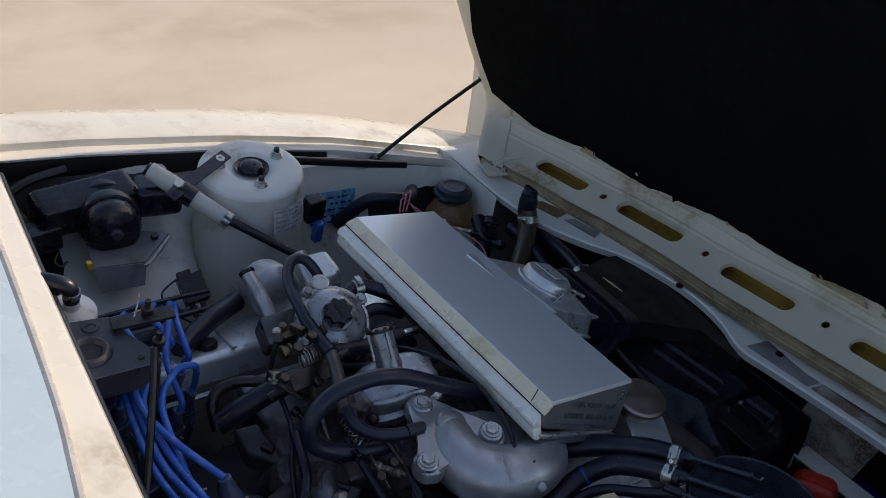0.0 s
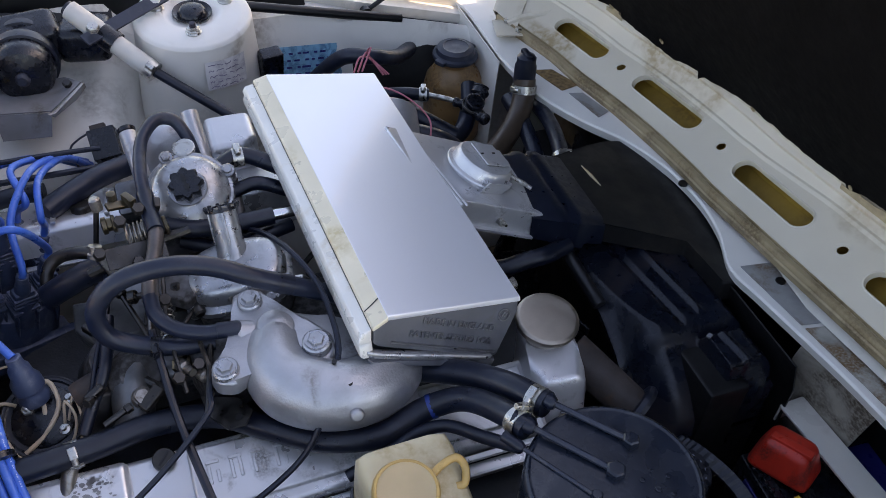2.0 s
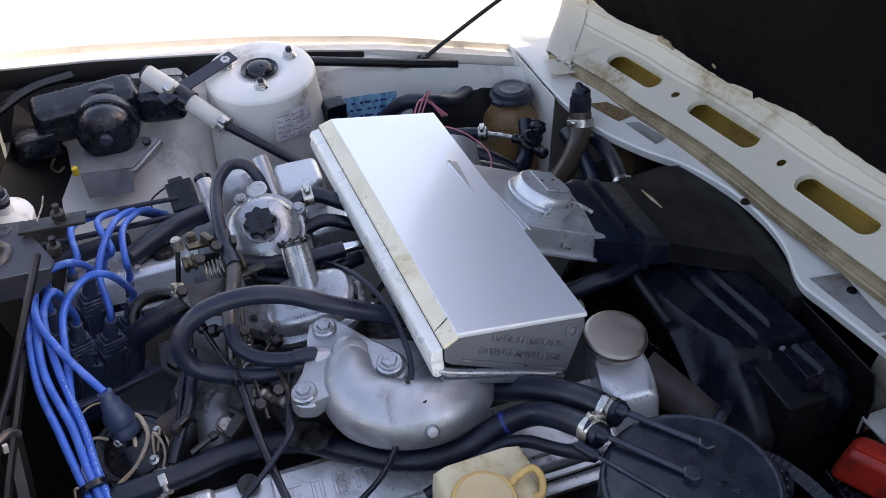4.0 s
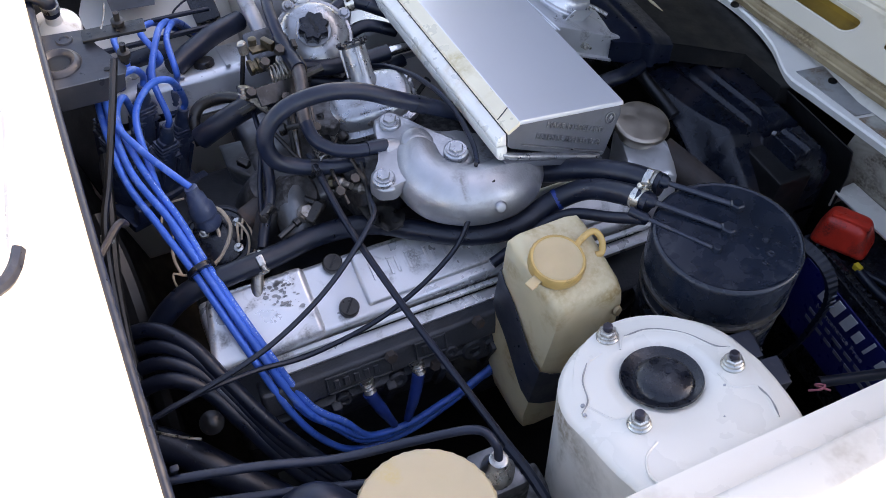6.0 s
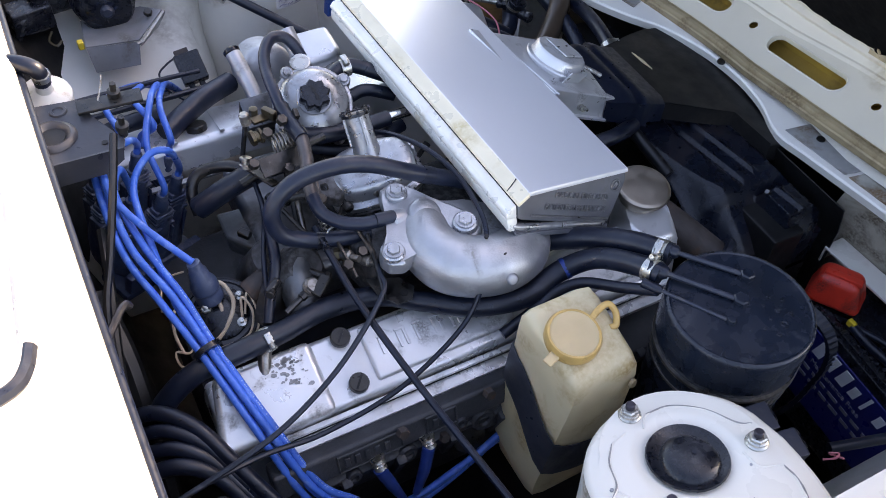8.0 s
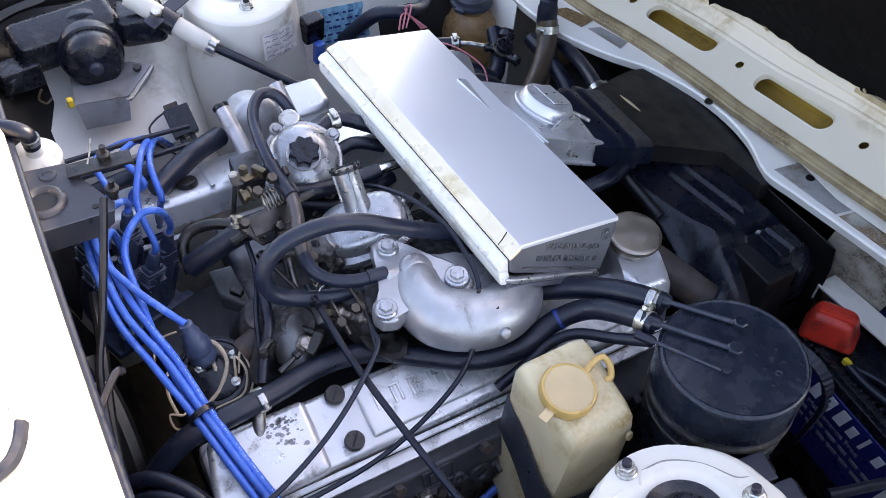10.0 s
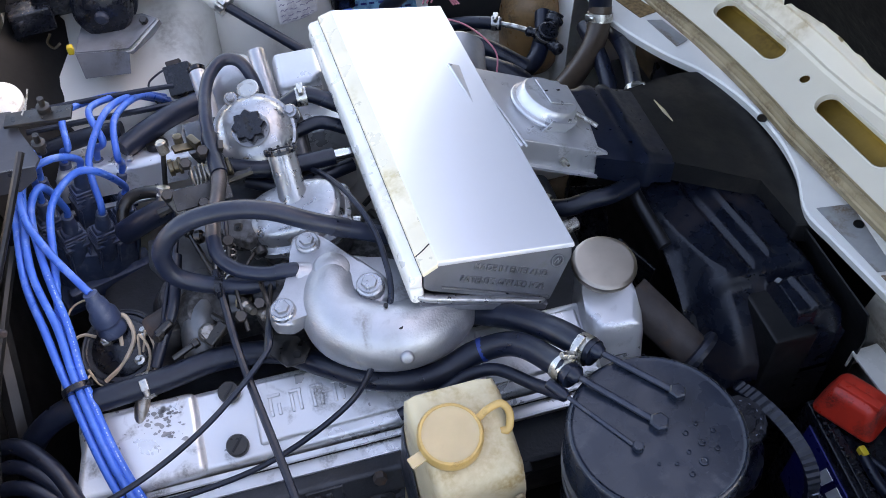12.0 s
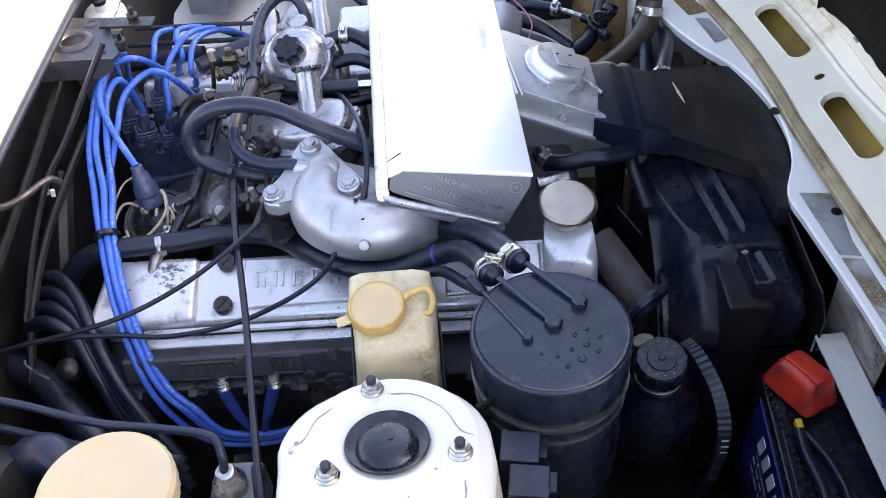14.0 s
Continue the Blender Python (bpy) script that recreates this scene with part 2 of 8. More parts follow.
RED = material("red_plastic", (0.62, 0.035, 0.018), 0.38, var=0.12, scale=40, dirt=(0.16, 0.02, 0.015), dirt_amount=0.25, dirt_scale=30, bump=0.06)
YELLOW = material("yellow_plastic", (0.70, 0.48, 0.03), 0.45, var=0.1, scale=40, bump=0.03)
PINK_WIRE = material("pink_wire", (0.55, 0.16, 0.20), 0.5, var=0.1, scale=60, bump=0.0)
TAN_WIRE = material("tan_wire", (0.55, 0.43, 0.31), 0.5, var=0.15, scale=60, bump=0.0)
TRIM = material("worn_pale_trim", (0.58, 0.52, 0.47), 0.3, 0.4, var=0.15, scale=20, bump=0.03)
INK = material("faded_ink", (0.22, 0.19, 0.26), 0.7, var=0.2, scale=60, bump=0.0)
LABEL_GREY = material("lilac_label_paper", (0.68, 0.65, 0.63), 0.6, var=0.12, scale=40, dirt=(0.35, 0.31, 0.33), dirt_amount=0.3, dirt_scale=30, bump=0.02)
INK_FAINT = material("worn_print", (0.22, 0.24, 0.30), 0.6, var=0.3, scale=80, bump=0.0)
INK_PALE = material("worn_pale_print", (0.36, 0.46, 0.70), 0.6, var=0.3, scale=80, bump=0.0)
INK_WHITE = material("white_print", (0.75, 0.77, 0.82), 0.5, var=0.05, scale=60, bump=0.0)
PATCH = material("bare_grey_patch", (0.36, 0.36, 0.35), 0.5, 0.3, var=0.15, scale=40, dirt=(0.18, 0.12, 0.07), dirt_amount=0.3, dirt_scale=25, bump=0.15)
PATCH_RUST = material("flaking_patch", (0.40, 0.38, 0.33), 0.6, 0.1, var=0.25, scale=50, dirt=(0.20, 0.11, 0.05), dirt_amount=0.6, dirt_scale=28, bump=0.4)
MESH_BROWN = material("brown_foam_mesh", (0.20, 0.12, 0.05), 0.9, var=0.5, scale=180, bump=0.5, bump_scale=250)
GROUND = material("pale_sandy_ground", (0.62, 0.53, 0.43), 0.9, var=0.12, scale=0.5, dirt=(0.45, 0.36, 0.27), dirt_amount=0.42, dirt_scale=0.3, bump=0.3, bump_scale=20)
GLASS_PANEL = material("pale_vent_plate", (0.44, 0.56, 0.63), 0.25, var=0.04, scale=10, bump=0.01, coat=0.6)


# ---- mesh tools ----
def frame_matrix(origin, up, side=(1, 0, 0)):
    """Local z along up, local x as near to side as it can be."""
    z = Vector(up).normalized()
    x = Vector(side)
    x = (x - z * x.dot(z)).normalized()
    y = z.cross(x)
    m = Matrix((x, y, z)).transposed().to_4x4()
    m.translation = Vector(origin)
    return m


def box(bm, size, m=None, bevel=0.003, seg=2, taper=1.0):
    r = bmesh.ops.create_cube(bm, size=1.0)
    vs = r["verts"]
    for v in vs:
        k = taper if v.co.z > 0 else 1.0
        v.co = Vector((v.co.x * size[0] * k, v.co.y * size[1] * k, v.co.z * size[2]))
    if bevel:
        es = list({e for v in vs for e in v.link_edges})
        out = bmesh.ops.bevel(bm, geom=es, offset=bevel, segments=seg, profile=0.5, affect="EDGES")
        vs = list({v for v in out["verts"]} | {v for v in vs if v.is_valid})
    if m is not None:
        bmesh.ops.transform(bm, matrix=m, verts=[v for v in vs if v.is_valid])
    return vs


def lathe(bm, profile, m=None, seg=28, cap=True):
    """Turn (radius, height) pairs round local z."""
    m = m or Matrix()
    rings = []
    for r, h in profile:
        if r < 1e-6:
            rings.append([bm.verts.new(m @ Vector((0, 0, h)))])
        else:
            rings.append([bm.verts.new(m @ Vector((r * math.cos(2 * math.pi * i / seg), r * math.sin(2 * math.pi * i / seg), h))) for i in range(seg)])
    for a, b in zip(rings, rings[1:]):
        for i in range(seg):
            j = (i + 1) % seg
            if len(a) == 1 and len(b) == 1:
                continue
            if len(a) == 1:
                bm.faces.new((a[0], b[i], b[j]))
            elif len(b) == 1:
                bm.faces.new((a[i], a[j], b[0]))
            else:
                bm.faces.new((a[i], a[j], b[j], b[i]))
    if cap:
        for ring, flip in ((rings[0], True), (rings[-1], False)):
            if len(ring) > 2:
                bm.faces.new(ring[::-1] if flip else ring)


def spline(pts, n=7):
    """Catmull-Rom through the points."""
    p = [Vector(q) for q in pts]
    if len(p) == 2:
        return [p[0].lerp(p[1], i / n) for i in range(n + 1)]
    p = [p[0] * 2 - p[1], *p, p[-1] * 2 - p[-2]]
    out = []
    for a, b, c, d in zip(p, p[1:], p[2:], p[3:]):
        for i in range(n):
            t = i / n
            out.append(0.5 * ((2 * b) + (c - a) * t + (2 * a - 5 * b + 4 * c - d) * t * t + (3 * b - a - 3 * c + d) * t ** 3))
    out.append(p[-2])
    return out


def tube(bm, pts, r, seg=10, n=7, smooth=True, caps=True):
    path = spline(pts, n) if smooth else [Vector(p) for p in pts]
    radius = r if isinstance(r, (list, tuple)) else None
    t0 = (path[1] - path[0]).normalized()
    nrm = t0.orthogonal().normalized()
    rings = []
    for i, p in enumerate(path):
        t = (path[min(i + 1, len(path) - 1)] - path[max(i - 1, 0)]).normalized()
        nrm = (nrm - t * nrm.dot(t)).normalized()
        bi = t.cross(nrm)
        if radius:
            f = i / (len(path) - 1) * (len(radius) - 1)
            k = min(int(f), len(radius) - 2)
            rr = radius[k] + (radius[k + 1] - radius[k]) * (f - k)
        else:
            rr = r
        rings.append([bm.verts.new(p + (nrm * math.cos(2 * math.pi * j / seg) + bi * math.sin(2 * math.pi * j / seg)) * rr) for j in range(seg)])
    for a, b in zip(rings, rings[1:]):
        for i in range(seg):
            j = (i + 1) % seg
            bm.faces.new((a[i], a[j], b[j], b[i]))
    if caps:
        bm.faces.new(rings[0][::-1])
        bm.faces.new(rings[-1])
    return path


def plate(bm, pts, thick, bevel=0.0):
    """A flat polygon through 3D points, thickened along its normal (downwards for an upright normal)."""
    vs = [bm.verts.new(p) for p in pts]
    f = bm.faces.new(vs)
    f.normal_update()
    nrm = f.normal.copy()
    if nrm.z < 0:
        f.normal_flip()
        nrm = -nrm
    low = [bm.verts.new(v.co - nrm * thick) for v in vs]
    bm.faces.new(low[::-1])
    for i in range(len(vs)):
        j = (i + 1) % len(vs)
        bm.faces.new((vs[i], low[i], low[j], vs[j]))


def sheet(bm, grid, thick=0.0):
    """Rows of points become a sheet; with thick it gets a second side."""
    rows = [[bm.verts.new(p) for p in row] for row in grid]
    faces = []
    for a, b in zip(rows, rows[1:]):
        for i in range(len(a) - 1):
            faces.append(bm.faces.new((a[i], a[i + 1], b[i + 1], b[i])))
    if thick:
        bmesh.ops.recalc_face_normals(bm, faces=faces)
        bmesh.ops.solidify(bm, geom=faces, thickness=thick)


def hexagon(bm, r, h, m):
    lathe(bm, [(r, 0), (r, h * 0.85), (r * 0.86, h)], m, seg=6)


def washer_nut(bm, m, r=0.0085, h=0.008, stud=0.009):
    """Dished washer and hexagon nut."""
    lathe(bm, [(r * 1.26, 0), (r * 1.28, 0.0018), (r * 1.18, 0.0028), (r * 1.1, 0.0034)], m, seg=24)
    lathe(bm, [(r * 1.12, 0.003), (r * 1.1, 0.0055), (r * 0.98, 0.0065)], m, seg=20)
    hexagon(bm, r, h, m @ Matrix.Translation((0, 0, 0.0022)))


def thing(name, origin, label, category, group="", kind=""):
    ob = new(name)
    ob.empty_display_size = 0.05
    ob.location = origin
    return tagged(ob, label, category, group, kind)


def origin_of(ob):
    while ob.parent:
        ob = ob.parent
    return Vector(ob.location)


def even_normals(ob):
    """Weight the shading by face area, so that flat faces stay flat beside their rounded edges."""
    w = ob.modifiers.new("even_normals", "WEIGHTED_NORMAL")
    w.keep_sharp = True
    w.weight = 60


def part(name, bm, mat_, parent, label="", angle=38):
    """Link a bmesh, built in the world's metres, as one mesh under a thing or a part."""
    bmesh.ops.recalc_face_normals(bm, faces=bm.faces[:])
    o = origin_of(parent)
    for v in bm.verts:
        v.co -= o
    me = bpy.data.meshes.new(name)
    bm.to_mesh(me)
    bm.free()
    me.materials.append(mat_)
    for p in me.polygons:
        p.use_smooth = True
    me.set_sharp_from_angle(angle=radians(angle))
    ob = new(name, me)
    ob.parent = parent
    even_normals(ob)
    return tagged(ob, label)


def solo(name, bm, mat_, origin, label, category, group="", kind="", angle=38):
    """A thing that is one mesh."""
    bmesh.ops.recalc_face_normals(bm, faces=bm.faces[:])
    o = Vector(origin)
    for v in bm.verts:
        v.co -= o
    me = bpy.data.meshes.new(name)
    bm.to_mesh(me)
    bm.free()
    me.materials.append(mat_)
    for p in me.polygons:
        p.use_smooth = True
    me.set_sharp_from_angle(angle=radians(angle))
    ob = new(name, me)
    ob.location = o
    even_normals(ob)
    return tagged(ob, label, category, group, kind)


def words(text, size, m, depth, mat_, parent, name, label=""):
    """Raised letters of the built-in font, as a mesh."""
    cu = bpy.data.curves.new(name, "FONT")
    cu.body, cu.size, cu.extrude, cu.align_x, cu.align_y = text, size, depth, "CENTER", "CENTER"
    tmp = bpy.data.objects.new("tmp", cu)
    scene.collection.objects.link(tmp)
    me = bpy.data.meshes.new_from_object(tmp.evaluated_get(bpy.context.evaluated_depsgraph_get()))
    bpy.data.objects.remove(tmp)
    o = origin_of(parent)
    me.transform(Matrix.Translation(-o) @ m)
    me.materials.clear()
    me.materials.append(mat_)
    me.name = name
    ob = new(name, me)
    ob.parent = parent
    return tagged(ob, label)


B = bmesh.new


# ---- ground ----
bm = B()
sheet(bm, [[(-150 + 300 * i / 6, -150 + 300 * j / 6, 0) for i in range(7)] for j in range(7)])
solo("ground", bm, GROUND, (0, 0, 0), "pale sandy sunlit ground beside the car", "ground", kind="structure")

# ---- car body ----
car = thing("car_body", (0, 0, 0), "white classic car body with open engine bay", "car")


def wing_rows(sign, y0, heights):
    """Cross-section of a front wing, swept along the car; heights: (x, z of the inner edge)."""
    sec = [(-0.030, -0.030), (-0.030, -0.012), (-0.002, -0.012), (0.0, -0.001), (0.004, 0.002), (0.03, 0.005), (0.075, 0.004), (0.12, -0.008), (0.165, -0.04), (0.19, -0.11), (0.2, -0.26), (0.19, -0.42), (0.17, -0.6), (0.165, -0.67)]
    xs = [h[0] for h in heights]
    zs = [h[1] for h in heights]
    rows = []
    for i in range(33):
        x = -0.62 + 1.4 * i / 32
        z = float(np.interp(x, xs, zs))
        bow = 0.02 * max(0, x - 0.2)
        rows.append([(x, sign * (y0 + a - bow), z + b) for a, b in sec])
    return rows


bm = B()
sheet(bm, wing_rows(1, 0.603, [(-0.62, 0.90), (-0.27, 0.866), (-0.03, 0.832), (0.17, 0.793), (0.42, 0.728), (0.78, 0.62)]), 0.0012)
part("wing", bm, WHITE, car, "white front wing with rolled inner edge")
bm = B()
sheet(bm, wing_rows(-1, 0.603, [(-0.62, 0.885), (-0.2, 0.872), (0.2, 0.868), (0.42, 0.855), (0.78, 0.80)]), 0.0012)
part("wing", bm, WHITE, car, "white front wing with rolled inner edge")

# inner wings
bm = B()
rows = []
for i in range(50):
    x = -0.42 + 0.98 * i / 49
    k = max(0.0, min(1.0, (x + 0.165) / 0.045))
    prof_a = [(0.575, 0.84), (0.555, 0.80), (0.53, 0.765), (0.47, 0.738), (0.40, 0.722), (0.35, 0.70), (0.325, 0.62), (0.31, 0.30)]
    prof_b = [(0.57, 0.78), (0.545, 0.775), (0.535, 0.755), (0.515, 0.70), (0.49, 0.62), (0.46, 0.52), (0.44, 0.42), (0.42, 0.30)]
    drop = 0.12 * max(0, x - 0.1)
    top = float(np.interp(x, (-0.62, -0.27, -0.03, 0.17, 0.42, 0.78), (0.90, 0.866, 0.832, 0.793, 0.728, 0.62))) - 0.015
    rows.append([(x, 0.590, top)] + [(x, pa[0] * (1 - k) + pb[0] * k, min(top - 0.002, pa[1] * (1 - k) + pb[1] * k) - (drop if n < 2 else 0)) for n, (pa, pb) in enumerate(zip(prof_a, prof_b))])
sheet(bm, rows, 0.0015)
part("inner_wing", bm, WHITE_OLD, car, "aged white inner wing")
bm = B()
sheet(bm, [[(x, -y, z) for y, z in ((0.60, 0.84), (0.585, 0.80), (0.57, 0.74), (0.54, 0.66), (0.50, 0.55), (0.46, 0.30))] for x in (-0.42, -0.1, 0.2, 0.56)], 0.0015)
part("inner_wing", bm, WHITE_OLD, car, "aged white inner wing in shadow")

WING_FAR = ((-0.62, -0.27, -0.03, 0.17, 0.42, 0.78), (0.90, 0.866, 0.832, 0.793, 0.728, 0.62))
bm = B()
tube(bm, [(x, 0.5705 - 0.02 * max(0, x - 0.2), float(np.interp(x, *WING_FAR)) - 0.033) for x in [-0.42 + 0.09 * i for i in range(11)]], 0.0042, seg=8, n=4)
part("gutter_seal", bm, RUBBER, car, "thin black gutter seal")
# ragged black strip: grime plus the shade under the wing edge, in one colour
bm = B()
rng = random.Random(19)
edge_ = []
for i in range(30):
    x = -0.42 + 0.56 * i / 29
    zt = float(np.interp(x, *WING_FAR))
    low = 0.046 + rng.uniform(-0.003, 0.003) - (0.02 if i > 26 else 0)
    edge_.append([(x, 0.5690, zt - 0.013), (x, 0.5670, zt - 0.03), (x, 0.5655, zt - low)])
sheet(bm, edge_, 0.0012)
part("gutter_grime_shade", bm, BAY_BLACK, car, "black strip for the grime and shade under the wing edge")
# black sheet put in for the shade behind the wiper motor
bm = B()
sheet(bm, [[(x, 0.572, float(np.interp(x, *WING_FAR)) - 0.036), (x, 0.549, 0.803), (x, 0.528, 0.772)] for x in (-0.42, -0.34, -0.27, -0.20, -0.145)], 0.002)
part("recess_shade", bm, BAY_BLACK, car, "dark sheet for the shade behind the wiper motor")

# flat sheet whose dark colour holds the stain and the opening's shade
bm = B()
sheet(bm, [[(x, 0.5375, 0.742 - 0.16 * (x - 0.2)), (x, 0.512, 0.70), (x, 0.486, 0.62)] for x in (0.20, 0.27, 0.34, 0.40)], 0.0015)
part("opening_shade", bm, BAY_BLACK, car, "flat dark sheet for a stained, shaded opening in the inner wing")
for sy in (1, -1):
    bm = B()
    lathe(bm, [(0.20, -0.085), (0.285, -0.08), (0.31, -0.06), (0.315, 0.0), (0.31, 0.06), (0.285, 0.08), (0.20, 0.085)], frame_matrix((0.02, sy * 0.675, 0.315), (0, sy, 0)), seg=40)
    wheel = part("wheel", bm, RUBBER, car, "black front tyre")
    bm = B()
    lathe(bm, [(0.20, 0.060), (0.19, 0.075), (0.06, 0.050), (0.0, 0.055)], frame_matrix((0.02, sy * 0.675, 0.315), (0, sy, 0)), seg=32)
    part("rim", bm, STEEL, wheel)

# bulkhead, added floor to keep ground light out, nose panel behind the radiator
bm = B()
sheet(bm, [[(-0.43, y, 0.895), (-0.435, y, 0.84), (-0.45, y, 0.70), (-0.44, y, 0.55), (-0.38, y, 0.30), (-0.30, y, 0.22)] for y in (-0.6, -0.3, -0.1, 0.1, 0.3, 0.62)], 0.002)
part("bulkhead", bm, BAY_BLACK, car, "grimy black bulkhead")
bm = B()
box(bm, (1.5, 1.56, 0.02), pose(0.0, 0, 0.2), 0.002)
part("added_floor", bm, BAY_BLACK, car)
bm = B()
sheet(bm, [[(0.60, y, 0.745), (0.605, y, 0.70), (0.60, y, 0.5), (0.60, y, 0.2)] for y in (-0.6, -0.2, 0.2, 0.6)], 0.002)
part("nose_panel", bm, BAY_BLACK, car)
# unseen panel, added and raised to stop sun coming in under the bonnet
bm = B()
sheet(bm, [[(0.70 - 0.10 * abs(y), y, 0.86), (0.71 - 0.10 * abs(y), y, 0.72), (0.71 - 0.10 * abs(y), y, 0.35)] for y in (-0.8, -0.5, -0.2, 0.2, 0.5, 0.8)], 0.002)
part("sun_stop_panel", bm, WHITE, car, "unseen white nose panel, added to stop sun under the bonnet")


def scuttle_z(x):
    return 0.904 + 0.22 * (-0.405 - x)


bm = B()
rows = []
for j in range(29):
    y = -0.80 + 1.6 * j / 28
    crown = 0.006 - 0.018 * y * y
    edge = -0.400 + 0.02 * y * y
    row = [(edge - 0.004, y, 0.868 + crown), (edge, y, 0.894 + crown), (edge - 0.003, y, 0.902 + crown), (edge - 0.008, y, 0.9045 + crown)]
    row += [(x, y, scuttle_z(x) + crown) for x in (-0.44, -0.50, -0.58, -0.68, -0.80)]
    rows.append(row)
sheet(bm, rows, 0.0015)
scuttle = part("scuttle_panel", bm, WHITE, car, "white scuttle panel at the windscreen")
bm = B()
tube(bm, [(-0.399 + 0.02 * y * y, y, 0.882 + 0.006 - 0.018 * y * y) for y in (-0.5, -0.3, -0.15, 0, 0.15, 0.3, 0.5)], 0.0055, seg=10)
part("weather_seal", bm, RUBBER, scuttle, "perished dark rubber seal")
vent = [(-0.432, 0.42), (-0.435, 0.2), (-0.440, 0.004), (-0.447, -0.084), (-0.4535, -0.150), (-0.457, -0.188), (-0.464, -0.211), (-0.478, -0.228), (-0.52, -0.245), (-0.60, -0.262), (-0.70, -0.27), (-0.74, 0.42)]
bm = B()
plate(bm, [(x, y, scuttle_z(x) + 0.0105) for x, y in vent], 0.004)
part("vent_plate", bm, GLASS_PANEL, scuttle, "pale bluish plate in the scuttle")
bm = B()
tube(bm, [(x, y, scuttle_z(x) + 0.008) for x, y in vent[:10]], 0.005, seg=8, n=4)
part("vent_trim", bm, TRIM, scuttle, "worn pale trim strip")
bm = B()
tube(bm, [(x + 0.003, y - 0.003, scuttle_z(x) + 0.006) for x, y in vent[5:9]], 0.0075, seg=8, n=4)
part("trim_corner", bm, RUBBER, scuttle, "black rubber corner piece")


# turrets
def turret(centre, tilt, nuts, far, run):
    """Suspension turret: round top with flared sides, run out to the wing."""
    s = 1 if far else -1
    c = Vector(centre)
    m = Matrix.Translation(c) @ Matrix.Rotation(radians(s * tilt), 4, "X")
    R, seg = 0.096, 40

    def outline(r, stretch):
        pts = []
        for i in range(seg):
            a = 2 * math.pi * i / seg
            x, y = r * math.cos(a), r * math.sin(a)
            if s * y > 0 and not far and r > 0.08:
                x = math.copysign(r * abs(math.cos(a)) ** 0.5, x) * 0.97
                y *= 1.0 + stretch
            elif s * y <= 0 and not far and r > 0.08:
                y *= 0.83
                x *= 0.94 if x > 0 else 1.0
            elif s * y > 0:
                x *= 1.0 + 0.12 * stretch * (s * y / r)
                y *= 1.0 + stretch
            pts.append((x, y))
        return pts
    kr = 0.85 if far else 1.0
    prof = [(0.0, 0.0), (0.0375, -0.001), (0.046, 0.0035), (0.052, 0.004), (0.078, 0.004), (0.083, 0.002), (0.0905, 0.0005), (0.0945, -0.0015), (0.0965, -0.0055), (0.0985, -0.03), (0.108, -0.13), (0.122, -0.28), (0.14, -0.44)]
    bm = B()
    rings = []
    for r, h in prof:
        r *= kr
        st = run if r > 0.05 else 0.0
        if r == 0:
            rings.append([bm.verts.new(m @ Vector((0, 0, h)))])
        else:
            rings.append([bm.verts.new(m @ Vector((x, y, h))) for x, y in outline(r, st)])
    for a, b in zip(rings, rings[1:9]):
        for i in range(seg):
            j = (i + 1) % seg
            bm.faces.new((a[0], b[i], b[j]) if len(a) == 1 else (a[i], a[j], b[j], b[i]))
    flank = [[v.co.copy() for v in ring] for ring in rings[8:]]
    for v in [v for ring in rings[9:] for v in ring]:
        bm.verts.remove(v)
    t = part("turret", bm, WHITE if not far else WHITE_OLD, car, "white suspension turret with three studs", angle=50)
    # near flank gets its own darker paint: grime plus shade, put into the colour
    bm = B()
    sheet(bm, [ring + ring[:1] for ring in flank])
    part("turret_side", bm, WHITE_OLD if far else GRUBBY_SHADED_WHITE, t, "" if far else "grubby white flank, its shade put into the paint")
    # black dished cap in the centre
    bm = B()
    kc = 0.74 if far else 1.0
    lathe(bm, [(r * kc, h) for r, h in ((0.0275, 0.0016), (0.0268, 0.0035), (0.0238, 0.0075), (0.0190, 0.0095), (0.0080, 0.0105), (0, 0.0105))], m @ (Matrix() if far else Matrix.Translation((0, -0.003, 0))), seg=36)
    part("dust_cap", bm, PLASTIC, t, "black domed dust cap")
    bm = B()
    lathe(bm, [(r * kc, h) for r, h in ((0.0375, 0.0030), (0.0365, 0.0048), (0.0340, 0.0042), (0.0290, 0.0020), (0.0240, 0.0016))], m, seg=40, cap=False)
    part("cap_dish", bm, PLASTIC, t, "black dished rim")
    bm = B()
    lathe(bm, [(0.0022, 0.0100), (0.0022, 0.0116), (0.0, 0.0116)], m @ Matrix.Translation((0.004, -0.003, 0)), seg=10)
    part("cap_pin", bm, RUBBER, t)
    for x, y in nuts:
        bm = B()
        washer_nut(bm, m @ Matrix.Translation((x, y, 0.004)))
        part("nut", bm, STEEL, t, "dull zinc nut on a stud")
        bm = B()
        lathe(bm, [(0.0046, 0.008), (0.0046, 0.0150), (0.0036, 0.0162), (0.0, 0.0162)], m @ Matrix.Translation((x, y, 0.004)), seg=12)
        part("stud", bm, STUD, t, "blackened stud end")
